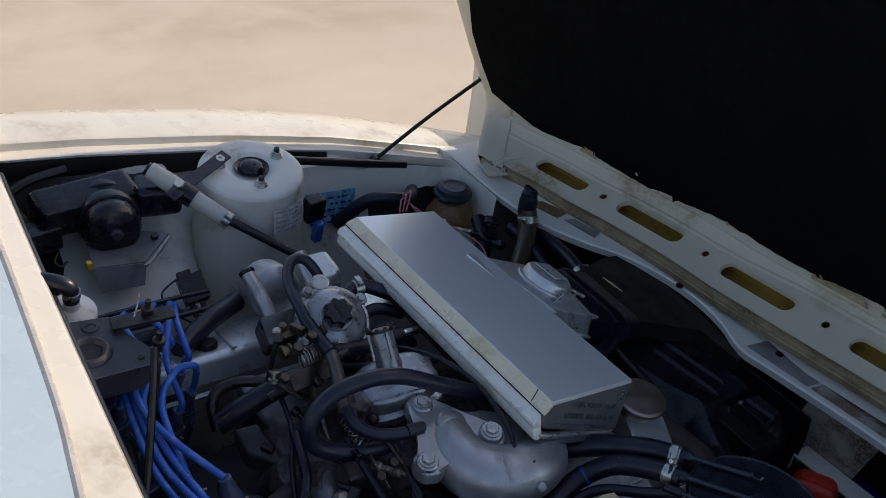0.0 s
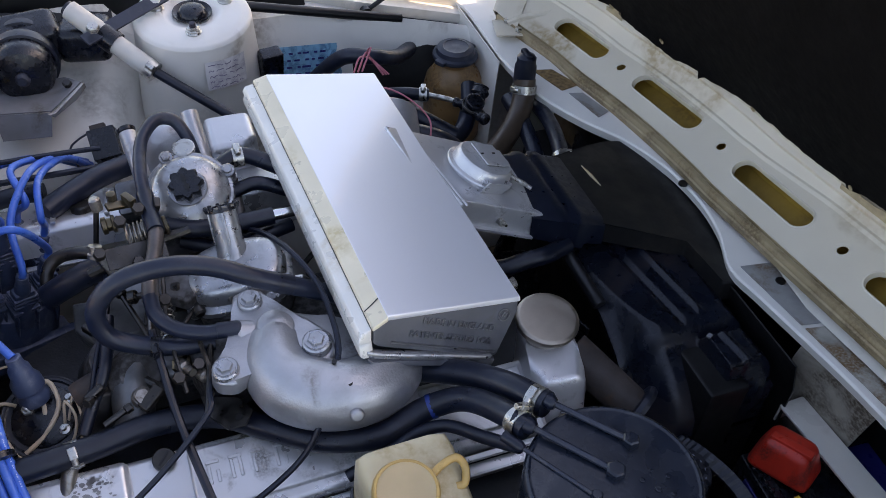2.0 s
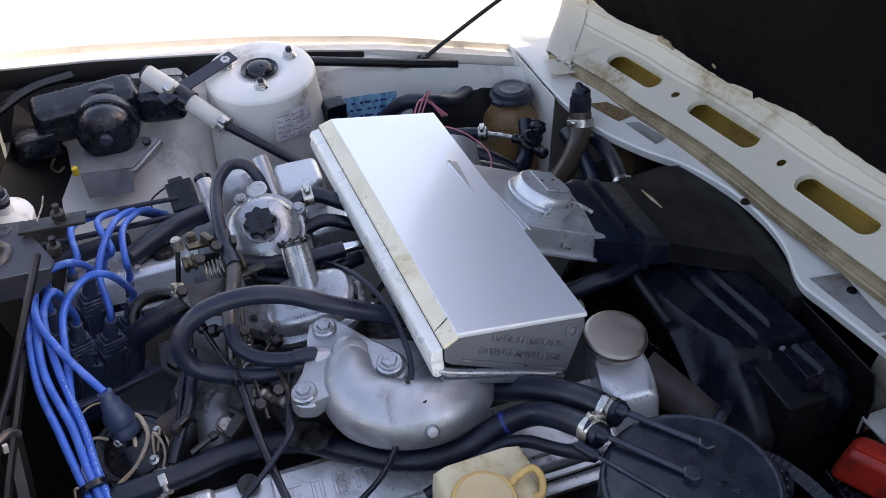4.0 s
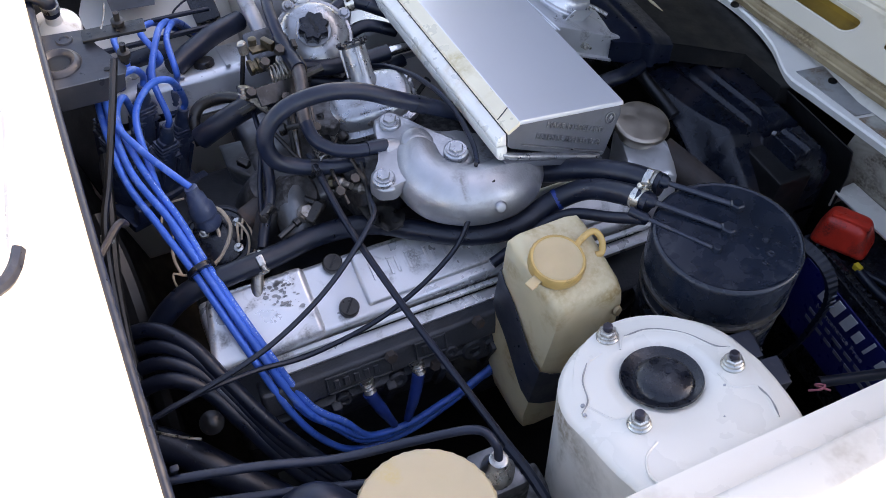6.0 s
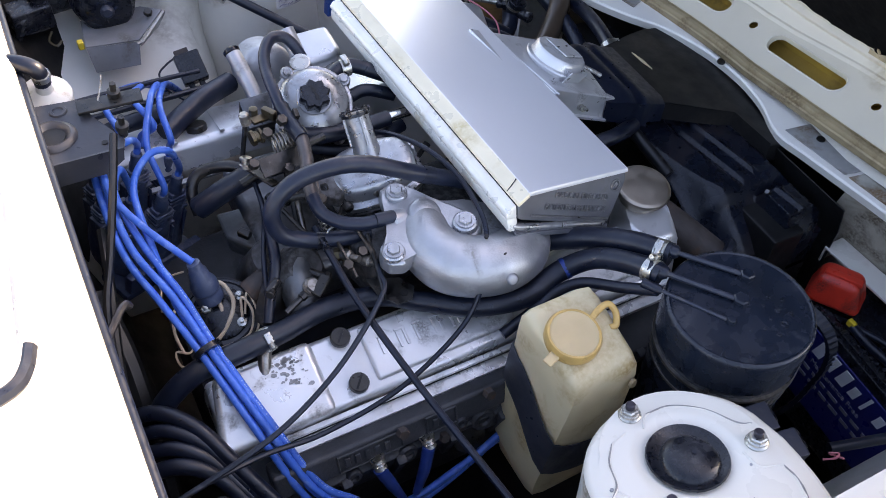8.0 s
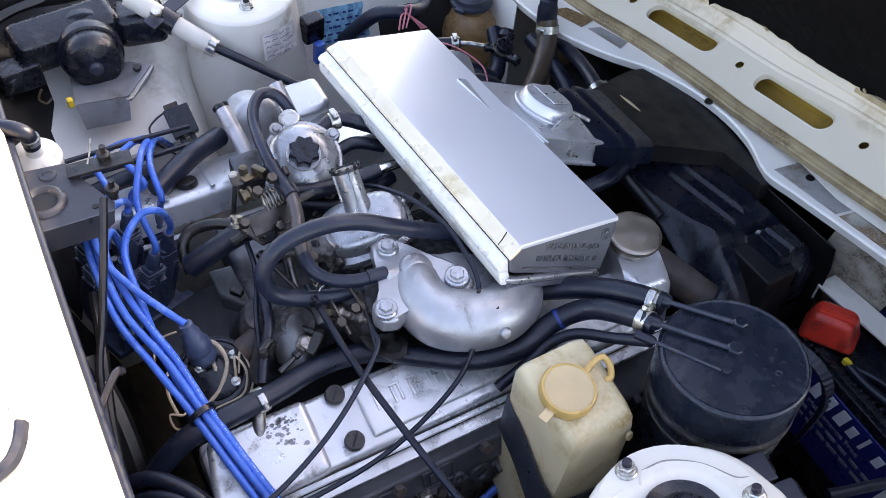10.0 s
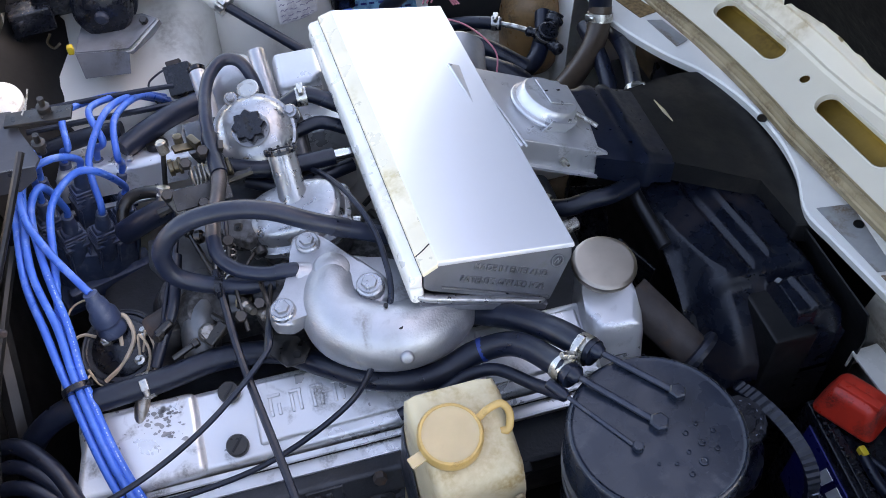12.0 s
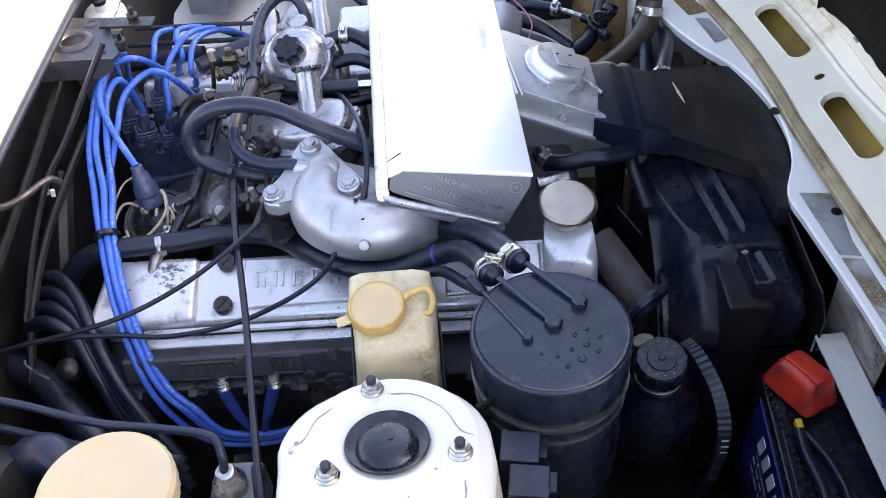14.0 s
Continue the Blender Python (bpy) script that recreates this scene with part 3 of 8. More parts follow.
    # raised pad on the near turret's top, its edge outlined by cracked paint
    if not far:
        edges = (((-0.0144, 0.045), (-0.0024, 0.057), (0.0225, 0.054), (0.048, 0.035), (0.0626, 0.008), (0.074, 0.001)),
                 ((0.0456, -0.020), (0.0476, -0.039), (0.0654, -0.048), (0.0653, -0.0645), (0.059, -0.083)),
                 ((-0.032, 0.049), (-0.050, 0.044), (-0.064, 0.028), (-0.072, 0.006), (-0.084, -0.004)),
                 ((-0.0756, 0.0), (-0.065, -0.020), (-0.055, -0.0245)),
                 ((-0.045, -0.058), (-0.061, -0.0665), (-0.069, -0.082), (-0.066, -0.0956)))
        for k, run_ in enumerate(edges):
            bm = B()
            tube(bm, [m @ Vector((x, y, 0.0036)) for x, y in run_], 0.0013, seg=8, n=5)
            part("pad_edge", bm, WHITE, t)
            if k < 3:
                bm = B()
                lo = 1 if k != 1 else 2
                tube(bm, [m @ Vector((x * 1.008, y * 1.008, 0.0044)) for x, y in run_[lo:]], [0.0006, 0.0011, 0.0007, 0.0012, 0.0005], seg=5, n=5)
                part("sealer_bead", bm, SEALER, t, "cracked paint line")
        for x, y, w in ((-0.079, 0.004, 0.0022), (0.042, -0.034, 0.0016), (0.020, -0.062, 0.001), (-0.083, -0.006, 0.002)):
            bm = B()
            lathe(bm, [(w, 0.003), (w * 0.8, 0.0046), (0, 0.0046)], m @ Matrix.Translation((x, y, 0)), seg=7)
            part("paint_chip", bm, CHIP, t)
    return t, m


far_turret, FT = turret((-0.038, 0.484, 0.832), 5, [(-0.046, 0.019), (0.049, 0.016), (-0.006, -0.05)], True, 0.06)
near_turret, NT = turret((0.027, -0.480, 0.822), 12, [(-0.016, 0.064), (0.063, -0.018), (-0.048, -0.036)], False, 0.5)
# faded label with scribbles on the far turret's flank
FL = frame_matrix((-0.010, 0.4005, 0.783), (0.32, -0.94, 0.10), (1, 0, 0))
bm = B()
sheet(bm, [[FL @ Vector((u, v, 0.0012 - 5.6 * u * u)) for v in (-0.021, 0.021)] for u in [-0.030 + 0.010 * i for i in range(7)]], 0.0006)
lab_t = part("label", bm, LABEL_GREY, far_turret, "faded lilac paper label")
rng = random.Random(5)
for row in range(5):
    x = -0.026
    while x < 0.02:
        w = rng.uniform(0.005, 0.013)
        bm = B()
        pts = [FL @ Vector((x + w * q / 4, 0.015 - 0.008 * row + rng.uniform(-0.0016, 0.0016), 0.0022 - 5.6 * (x + w * q / 4) ** 2)) for q in range(5)]
        tube(bm, pts, 0.00055, seg=4, n=2)
        part("scribble", bm, INK, lab_t)
        x += w + rng.uniform(0.002, 0.005)

# slam panel with its wavy edge
edge = [(0.408, 0.60), (0.415, 0.56), (0.413, 0.46), (0.414, 0.385), (0.428, 0.292), (0.461, 0.216), (0.497, 0.158), (0.522, 0.085), (0.528, 0.01), (0.519, -0.050), (0.497, -0.108), (0.503, -0.155), (0.512, -0.21), (0.524, -0.285), (0.532, -0.36), (0.54, -0.47), (0.545, -0.60)]
sm = [(v.x, v.y) for v in spline([(a, b, 0) for a, b in edge], 4)]


def slam_z(y):
    return 0.733 - 0.02 * (y - 0.05) ** 2


bm = B()
sheet(bm, [[(x + 0.004, y, slam_z(y) - 0.016), (x, y, slam_z(y) - 0.003), (x + 0.002, y, slam_z(y)), (x * 0.6 + 0.64 * 0.4, y, slam_z(y) + 0.001), (0.66, y, slam_z(y))] for x, y in sm], 0.0012)
slam = part("slam_panel", bm, WHITE_OLD, car, "cream front cross panel with wavy cut edge")
for poly, mat_, lab in (
        ([(0.509, -0.112), (0.553, -0.118), (0.570, -0.222), (0.523, -0.214)], PATCH, "bare grey metal patch"),
        ([(0.524, -0.220), (0.572, -0.228), (0.592, -0.235), (0.60, -0.40), (0.548, -0.39)], PATCH_RUST, "flaking rusty patch"),
        ([(0.471, 0.283), (0.491, 0.278), (0.506, 0.224), (0.485, 0.215)], PATCH, "worn grey label"),
        ([(0.444, 0.357), (0.474, 0.350), (0.495, 0.300), (0.464, 0.293)], MESH_BROWN, "brown mesh showing through a hole")):
    bm = B()
    plate(bm, [(x, y, slam_z(y) + 0.0025) for x, y in poly], 0.0012)
    part("patch", bm, mat_, slam, lab)
for x, y, mat_ in ((0.541, 0.169, BAY_BLACK), (0.524, 0.046, STEEL_DARK), (0.545, 0.034, STEEL_DARK), (0.574, -0.089, BAY_BLACK), (0.541, -0.148, BAY_BLACK)):
    bm = B()
    lathe(bm, [(0.0065, 0.0), (0.006, 0.0028), (0, 0.0028)], pose(x, y, slam_z(y) + 0.001), seg=16)
    part("hole_plug", bm, mat_, slam)
bm = B()
sheet(bm, [[(x + 0.010, y, slam_z(y) - 0.004), (x + 0.018, y + 0.01, slam_z(y) - 0.05), (x + 0.03, y + 0.025, slam_z(y) - 0.13), (x + 0.04, y + 0.03, 0.45)] for x, y in sm if -0.34 < y < -0.215], 0.0015)
part("side_stay", bm, STAY, car, "grubby brown-stained side stay")
bm = B()
sheet(bm, [[(0.408, y, 0.728), (0.405, y, 0.66), (0.40, y, 0.5)] for y in (0.40, 0.48, 0.58)], 0.0015)
part("side_stay", bm, WHITE_OLD, car, "aged white stay panel")

# ---- bonnet ----
bonnet = thing("bonnet", (0.60, 0, 0.70), "cream bonnet propped open with torn black insulation", "bonnet")
SLOPES = (28.0, 56.0, 116.0)     # front band, folded strip, lower main panel leaning back over the bay


def fold_at(y):
    """Height of the fold above the line of slots."""
    return 0.027 + 0.011 * max(0.0, min(1.0, (0.05 - y) / 0.16))


def turn_at(y):
    """Height at which the strip meets the main panel."""
    return 0.058


def edge_y(v):
    """Half width of the bonnet at a height: the corner flares out and then runs straight up."""
    return float(np.interp(v, (-0.07, -0.05, -0.02, 0.02, 0.06, 0.12, 0.3, 1.1), (0.500, 0.520, 0.545, 0.575, 0.595, 0.605, 0.612, 0.615)))


def floor_v(y):
    """Lowest height of the bonnet's outline at y."""
    return float(np.interp(abs(y), (0.500, 0.520, 0.545, 0.575, 0.595, 0.605, 0.612), (-0.07, -0.05, -0.02, 0.02, 0.06, 0.12, 0.3)))


def lip_at(y):
    """Lower edge of the front band."""
    return -0.042


def heading(deg):
    a = radians(deg)
    return Vector((math.cos(a), 0, math.sin(a))), Vector((-math.sin(a), 0, math.cos(a)))


def bonnet_pt(y, v, off=0.0):
    """Point of the bonnet's underside: y across, v up from the slots' line, off outwards."""
    q = Vector((0.575 - 0.12 * min(1, abs(y) / 0.3) * abs(y), y, 0.781 - 0.035 * y))
    if y < 0:
        q = Vector((0.575 + 0.062 * min(-y, 0.45), y, 0.781 + 0.068 * min(-y, 0.45)))
    if y > 0.38:
        q = Vector((0.5294 - 0.28 * (y - 0.38), y, 0.7677))
    f, t = fold_at(y), turn_at(y)
    d, nrm = heading(SLOPES[0])
    p = q + d * min(v, f)
    if v > f:
        d, nrm = heading(SLOPES[1])
        p = p + d * (min(v, t) - f)
    if v > t:
        w, step, turned = v - t, 0.006, 0
        for i in range(4):
            d, nrm = heading(SLOPES[1] + (SLOPES[2] - SLOPES[1]) * (i + 1) / 5)
            p = p + d * min(w, step)
            w -= min(w, step)
        run = 0.0
        while w > 0:
            d, nrm = heading(SLOPES[2] - 26.0 * max(0.0, min(1.0, (run - 0.14) / 0.26)))
            p = p + d * min(w, 0.05)
            w -= 0.05
            run += 0.05
    return p + nrm * off


SLOTS = [(0.367, 0.058), (0.171, 0.067), (-0.052, 0.067), (-0.285, 0.069), (-0.455, 0.035)]
ys = [-0.612 + 1.224 * i / 72 for i in range(73)]
band = [y for y in ys if floor_v(y) < fold_at(y) - 0.006]
bm = B()


def ring(pts):
    vs = [bm.verts.new((y, v, 0)) for y, v in pts]
    return [bm.edges.new((vs[i], vs[(i + 1) % len(vs)])) for i in range(len(vs))]


def slot_outline(cy, hl, hw, n=24):
    return [(cy + math.copysign(hl - hw, math.cos(2 * math.pi * (i + 0.5) / n)) + hw * math.cos(2 * math.pi * (i + 0.5) / n), hw * math.sin(2 * math.pi * (i + 0.5) / n)) for i in range(n)]


edges = ring([(y, max(lip_at(y), floor_v(y))) for y in band] + [(y, fold_at(y) - 0.003) for y in reversed(band)])
for cy, hl in SLOTS:
    edges += ring(slot_outline(cy, hl, 0.0155 if abs(cy) < 0.45 else 0.008))
for hy, hv in ((0.053, 0.001), (-0.172, 0.002), (0.272, 0.0)):
    edges += ring([(hy + 0.006 * math.cos(2 * math.pi * i / 12), hv + 0.0065 * math.sin(2 * math.pi * i / 12)) for i in range(12)])
bmesh.ops.triangle_fill(bm, use_beauty=True, use_dissolve=False, edges=edges)
faces = bm.faces[:]
for v in bm.verts:
    v.co = bonnet_pt(v.co.x, v.co.y)
bmesh.ops.recalc_face_normals(bm, faces=faces)
bmesh.ops.solidify(bm, geom=faces, thickness=0.0016)
frame_part = part("inner_frame", bm, CREAM, bonnet, "cream pressed frame with long slots")
for cy, hl in SLOTS[:4]:
    bm = B()
    o1, o2, o3, o4 = slot_outline(cy, hl + 0.0035, 0.019, 32), slot_outline(cy, hl + 0.001, 0.0165, 32), slot_outline(cy, hl - 0.0005, 0.015, 32), slot_outline(cy, hl - 0.0015, 0.014, 32)
    sheet(bm, [[bonnet_pt(a[0], a[1], 0.0003), bonnet_pt(b[0], b[1], 0.0026), bonnet_pt(c[0], c[1], 0.0020), bonnet_pt(d[0], d[1], -0.006)] for a, b, c, d in list(zip(o1, o2, o3, o4)) + [(o1[0], o2[0], o3[0], o4[0])]])
    part("slot_rim", bm, CREAM, frame_part, "rolled slot edge", angle=80)
bm = B()
sheet(bm, [[bonnet_pt(y, lip_at(y) + dv, off) for dv, off in ((0.0, 0.0), (-0.001, -0.003), (-0.0035, -0.0035), (-0.0050, 0.0), (-0.0085, 0.001), (-0.011, -0.001), (-0.0125, -0.005), (-0.015, -0.006), (-0.017, -0.016))] for y in ys if abs(y) < 0.51], 0.0012)
part("frame_lip", bm, CREAM_DIRTY, frame_part, "dirty rolled lower lip")
bm = B()
rows = []
for y in [w for w in ys if abs(w) < 0.575]:
    f, t = fold_at(y), turn_at(y)
    rows.append([bonnet_pt(y, max(v, floor_v(y)), off) for v, off in ((f - 0.005, 0.0006), (f - 0.001, 0.0024), (f + 0.003, 0.0), (t - 0.006, -0.001), (t - 0.003, 0.0035), (t + 0.002, 0.0045), (t + 0.006, 0.0), (t + 0.04, 0.0))])
sheet(bm, rows, 0.0012)
part("frame_ridge", bm, CREAM, frame_part, "folded cream strip with a bead")
bm = B()
sheet(bm, [[bonnet_pt(y, -0.040, -0.004), bonnet_pt(y, -0.036, -0.024), bonnet_pt(y, 0.0, -0.030), bonnet_pt(y, 0.018, -0.030), bonnet_pt(y, 0.0245, -0.020), bonnet_pt(y, 0.0250, -0.003)] for y in ys if abs(y) < 0.52], 0.001)
part("waxed_cavity", bm, SEALANT, bonnet, "yellow wax inside the slots")
bm = B()
sheet(bm, [[bonnet_pt(y, max(v, floor_v(y)), -0.034) for v in (-0.066, 0.0, 0.04, 0.075, 0.10, 0.15, 0.3, 0.5, 0.75)] for y in ys], 0.0012)
part("skin", bm, WHITE, bonnet, "white outer skin")
for s in (1, -1):
    bm = B()
    sheet(bm, [[bonnet_pt(s * edge_y(v), v, -0.034), bonnet_pt(s * edge_y(v), v, 0.004), bonnet_pt(s * (edge_y(v) - 0.012), v, 0.008), bonnet_pt(s * (edge_y(v) - 0.03), v, 0.004), bonnet_pt(s * (edge_y(v) - 0.06), v, 0.003)] for v in (-0.05, -0.02, 0.0, 0.02, 0.04, 0.06, 0.09, 0.12, 0.2, 0.3, 0.5, 0.75)], 0.0012)
    part("side_flange", bm, CREAM, bonnet, "cream side flange")
# insulation with a torn lower edge
rng = random.Random(11)
bm = B()
low = []
n = 190
jag = 0.0
for i in range(n + 1):
    y = -0.578 + 1.156 * i / n
    base = turn_at(y) + 0.008 + 2.0 * max(0.0, abs(y) - 0.46) ** 2 + 0.005 * math.sin(y * 9 + 2.2) + 0.004 * math.sin(y * 23)
    if rng.random() < 0.06:
        jag = rng.uniform(-0.008, 0.008)
    jag *= 0.90
    low.append((y, base + jag + rng.uniform(-0.0008, 0.0008)))
rows = []
for y, b in low:
    rows.append([bonnet_pt(y, b, 0.002), bonnet_pt(y, b + 0.003, 0.005), bonnet_pt(y, b + 0.02, 0.006), bonnet_pt(y, b + 0.05, 0.008), bonnet_pt(y, max(0.17, b + 0.06), 0.01), bonnet_pt(y, 0.25, 0.012), bonnet_pt(y, 0.45, 0.013), bonnet_pt(y, 0.72, 0.013)])
sheet(bm, rows, 0.002)
pad = part("insulation_pad", bm, FOAM, bonnet, "black felt insulation with ragged torn edge")
# torn paper backing left on the frame
for y0, y1, h in ((0.375, 0.335, 0.009), (-0.105, -0.20, 0.010), (-0.22, -0.29, 0.006)):
    bm = B()
    rows = []
    for i in range(15):
        y = y0 + (y1 - y0) * i / 14
        k = (0.25 + 0.75 * i / 12) if i < 13 else 0.1
        e = h * k + rng.uniform(-0.0015, 0.0015)
        b = turn_at(y) + 0.002
        rows.append([bonnet_pt(y, b, 0.004), bonnet_pt(y, b + e * 0.6 + 0.004, 0.0065), bonnet_pt(y, b + e + 0.007, 0.0075 + rng.uniform(0, 0.001))])
    sheet(bm, rows, 0.0006)
    part("torn_flap", bm, FOAM_EDGE, pad, "torn buff backing paper")
for y in (0.245, 0.055, -0.12, 0.36):
    bm = B()
    b = turn_at(y) + 0.014
    tube(bm, [bonnet_pt(y, b, 0.008), bonnet_pt(y + 0.001, b + 0.006, 0.012), bonnet_pt(y - 0.001, b + 0.013, 0.014)], [0.0022, 0.0016, 0.0006], seg=6)
    part("torn_shred", bm, FOAM_EDGE, pad)
# bonnet hinge
bm = B()
box(bm, (0.07, 0.05, 0.003), pose(0.463, 0.468, 0.7415, 0, 0, -12), 0.0008)
box(bm, (0.016, 0.03, 0.02), pose(0.505, 0.455, 0.752, 0, 20, -12), 0.003)
tube(bm, [(0.455, 0.48, 0.744), (0.48, 0.47, 0.757), (0.51, 0.455, 0.765), (0.535, 0.45, 0.775)], 0.006, seg=8)
hinge = part("hinge", bm, CREAM, bonnet, "cream steel hinge")
for x, y in ((0.455, 0.485), (0.462, 0.455), (0.482, 0.452)):
    bm = B()
    hexagon(bm, 0.006, 0.006, pose(x, y, 0.743))
    part("hinge_bolt", bm, STEEL, hinge)
bm = B()
tube(bm, [(0.238, 0.562, 0.752), (0.256, 0.566, 0.762), (0.370, 0.586, 0.814), (0.494, 0.604, 0.866)], 0.0038, seg=8)
lathe(bm, [(0.008, -0.004), (0.008, 0.004)], frame_matrix((0.494, 0.604, 0.866), (0, 1, 0)), seg=14)
lathe(bm, [(0.009, -0.006), (0.009, 0.006)], frame_matrix((0.238, 0.562, 0.752), (0, 1, 0)), seg=14)
solo("prop_rod", bm, BLACK, (0.252, 0.582, 0.728), "thin black steel rod propping the bonnet", "bonnet stay")

# ---- radiator and front ----
rad = thing("radiator", (0.43, 0.0, 0.3), "black radiator with ribbed tank and fan cowl", "radiator")
bm = B()
box(bm, (0.055, 0.52, 0.36), pose(0.43, 0.02, 0.50), 0.006)
part("core", bm, BAY_BLACK, rad)


def smooth_step(a, b, v):
    k = max(0.0, min(1.0, (v - a) / (b - a)))
    return k * k * (3 - 2 * k)


def cowl_shift(y):
    return 0.15 * max(0.0, -0.028 - y) + 0.02 * max(0.0, y)


def cowl_z(x, y):
    """Height of the pressed cowl: a shroud round the fan, a flat ribbed top and a raised end block."""
    rad_ = 0.236 + 0.034 * smooth_step(0.336, 0.388, x)
    round_ = 0.465 + math.sqrt(max(0.02, rad_ ** 2 - (y + 0.02) ** 2))
    top = 0.704 - 0.02 * smooth_step(0.472, 0.500, x) - 0.012 * smooth_step(0.10, 0.28, y)
    groove, ridge = 0.398 + cowl_shift(y), 0.428 + cowl_shift(y)
    top += -0.0045 * math.exp(-((x - groove) / 0.0045) ** 2) + 0.0045 * math.exp(-((x - ridge) / 0.0040) ** 2)
    low = min(top, round_ - 0.002)
    block = smooth_step(0.428, 0.433, x) * smooth_step(-0.162, -0.176, y)
    if y < -0.15:
        low = min(low, round_ - 0.010 * smooth_step(-0.15, -0.165, y))
        low = low * (1 - block) + (top - 0.001) * block
    edge = smooth_step(-0.221, -0.231, y)
    return low * (1 - edge) + min(low, 0.655 - 0.06 * smooth_step(-0.229, -0.236, y)) * edge


bm = B()
sheet(bm, [[(x, y, cowl_z(x, y)) for x in [0.336 + 0.0018 * i + cowl_shift(y) * math.sin(math.pi * min(1.0, i / 60)) for i in range(88)]] + [(0.497, y, 0.66), (0.499, y, 0.55)] for y in [0.285 - 0.004 * j for j in range(131)]])
part("top_tank", bm, RAD_BLACK, rad, "ribbed black top tank with rust specks", angle=75)
bm = B()
sheet(bm, [[(x, -0.2375, min(0.60, cowl_z(x, -0.237))), (x, -0.239, 0.50), (x, -0.239, 0.36)] for x in [0.345 + 0.01 * i for i in range(16)]])
part("cowl_end", bm, RAD_BLACK, rad, "black end wall of the cowl")
bm = B()
hexagon(bm, 0.0065, 0.006, frame_matrix((0.409, -0.150, 0.692), (-0.1, -0.3, 1)))
lathe(bm, [(0.009, -0.004), (0.009, 0.001), (0.007, 0.002)], frame_matrix((0.409, -0.150, 0.692), (-0.1, -0.3, 1)), seg=16)
part("tank_bolt", bm, RAD_BLACK, rad)
bm = B()
lathe(bm, [(0.0035, -0.001), (0.0035, 0.0008), (0, 0.0008)], frame_matrix((0.462, -0.060, 0.7035), (0, 0, 1)), seg=12)
part("hole", bm, BAY_BLACK, rad)
bm = B()
plate(bm, [(0.428, -0.176, 0.7065), (0.434, -0.173, 0.7065), (0.437, -0.177, 0.7065), (0.431, -0.180, 0.7065)], 0.002)
part("chipped_corner", bm, CHIP, rad, "pale chipped paint")
bm = B()
arc = [(0.338, -0.02 + 0.235 * math.cos(a), 0.465 + 0.235 * math.sin(a)) for a in [math.pi * k / 30 - 0.4 for k in range(38)]]
sheet(bm, [[(x + 0.035, y, z - 0.004), (x + 0.004, y, z), (x, y - 0.002 * (1 if y > 0 else -1), z - 0.003), (x + 0.001, y - 0.008 * (1 if y > 0 else -1), z - 0.012)] for x, y, z in arc], 0.002)
part("fan_cowl", bm, PLASTIC, rad, "curved black fan cowl")
bm = B()
lathe(bm, [(0.05, -0.02), (0.05, 0.02)], frame_matrix((0.315, -0.02, 0.465), (1, 0, 0)))
fan = part("fan", bm, PLASTIC, rad, "black cooling fan")
for k in range(7):
    a = 2 * math.pi * k / 7 + 0.2
    bm = B()
    box(bm, (0.004, 0.06, 0.15), Matrix.Translation((0.32, -0.02, 0.465)) @ Matrix.Rotation(a, 4, "X") @ Matrix.Translation((0, 0, 0.12)) @ Matrix.Rotation(radians(28), 4, "Z"), 0.0015)
    part("fan_blade", bm, PLASTIC, fan)
bm = B()
sheet(bm, [[(0.50, y, 0.71), (0.515, y, 0.66), (0.52, y, 0.4)] for y in (-0.25, 0, 0.3)], 0.002)
part("front_baffle", bm, BAY_BLACK, rad)

# expansion tank
tank = thing("expansion_tank", (0.363, 0.475, 0.55), "amber expansion tank with dark pressure cap", "coolant tank")
TM = pose(0.363, 0.475, 0.55)
bm = B()
lathe(bm, [(0.046, 0), (0.05, 0.01), (0.05, 0.095), (0.046, 0.115), (0.034, 0.133), (0.026, 0.14), (0.026, 0.152)], TM)
part("tank_body", bm, AMBER_TANK, tank)
bm = B()
lathe(bm, [(0.029, 0.148), (0.036, 0.151), (0.0375, 0.154), (0.0365, 0.158), (0.032, 0.160), (0.030, 0.167), (0.021, 0.170), (0.019, 0.1685), (0.006, 0.1685), (0, 0.170)], TM, seg=36)
box(bm, (0.085, 0.02, 0.008), TM @ pose(0, 0, 0.155, 0, 0, 30), 0.003)
part("pressure_cap", bm, PLASTIC_GREY, tank, "dark grey pressure cap")


# ---- hoses ----
def hose(pts, r, mat_, label, n=7, group="", seg=14, cat="hose", name="hose"):
    bm = B()
    tube(bm, pts, r, seg=seg, n=n)
    return solo(name, bm, mat_, pts[0], label, cat, group)


def clamp(p, direction, r, screw=(0, 0, 1)):
    """Worm-drive hose clip as a thing."""
    m = frame_matrix(p, direction, screw)
    c = thing("hose_clip", p, "bright worm-drive hose clip", "hose clip", "hose clips")
    bm = B()
    lathe(bm, [(r, -0.006), (r + 0.0012, -0.006), (r + 0.0012, 0.006), (r, 0.006)], m, seg=24, cap=False)
    part("band", bm, STEEL, c)
    bm = B()
    box(bm, (0.006, 0.012, 0.008), m @ Matrix.Translation((r + 0.003, 0, 0)), 0.0015)
    lathe(bm, [(0.0032, 0), (0.0032, 0.006), (0.0025, 0.007)], m @ Matrix.Translation((r + 0.003, 0.005, 0)) @ Matrix.Rotation(radians(-90), 4, "X"), seg=10)
    part("screw", bm, STEEL, c)
    return c


hose([(0.412, 0.318, 0.748), (0.408, 0.308, 0.728), (0.392, 0.285, 0.708), (0.352, 0.248, 0.694), (0.305, 0.21, 0.69), (0.26, 0.175, 0.685)], 0.0165, HOSE_BROWN, "brown dusted curved radiator hose")
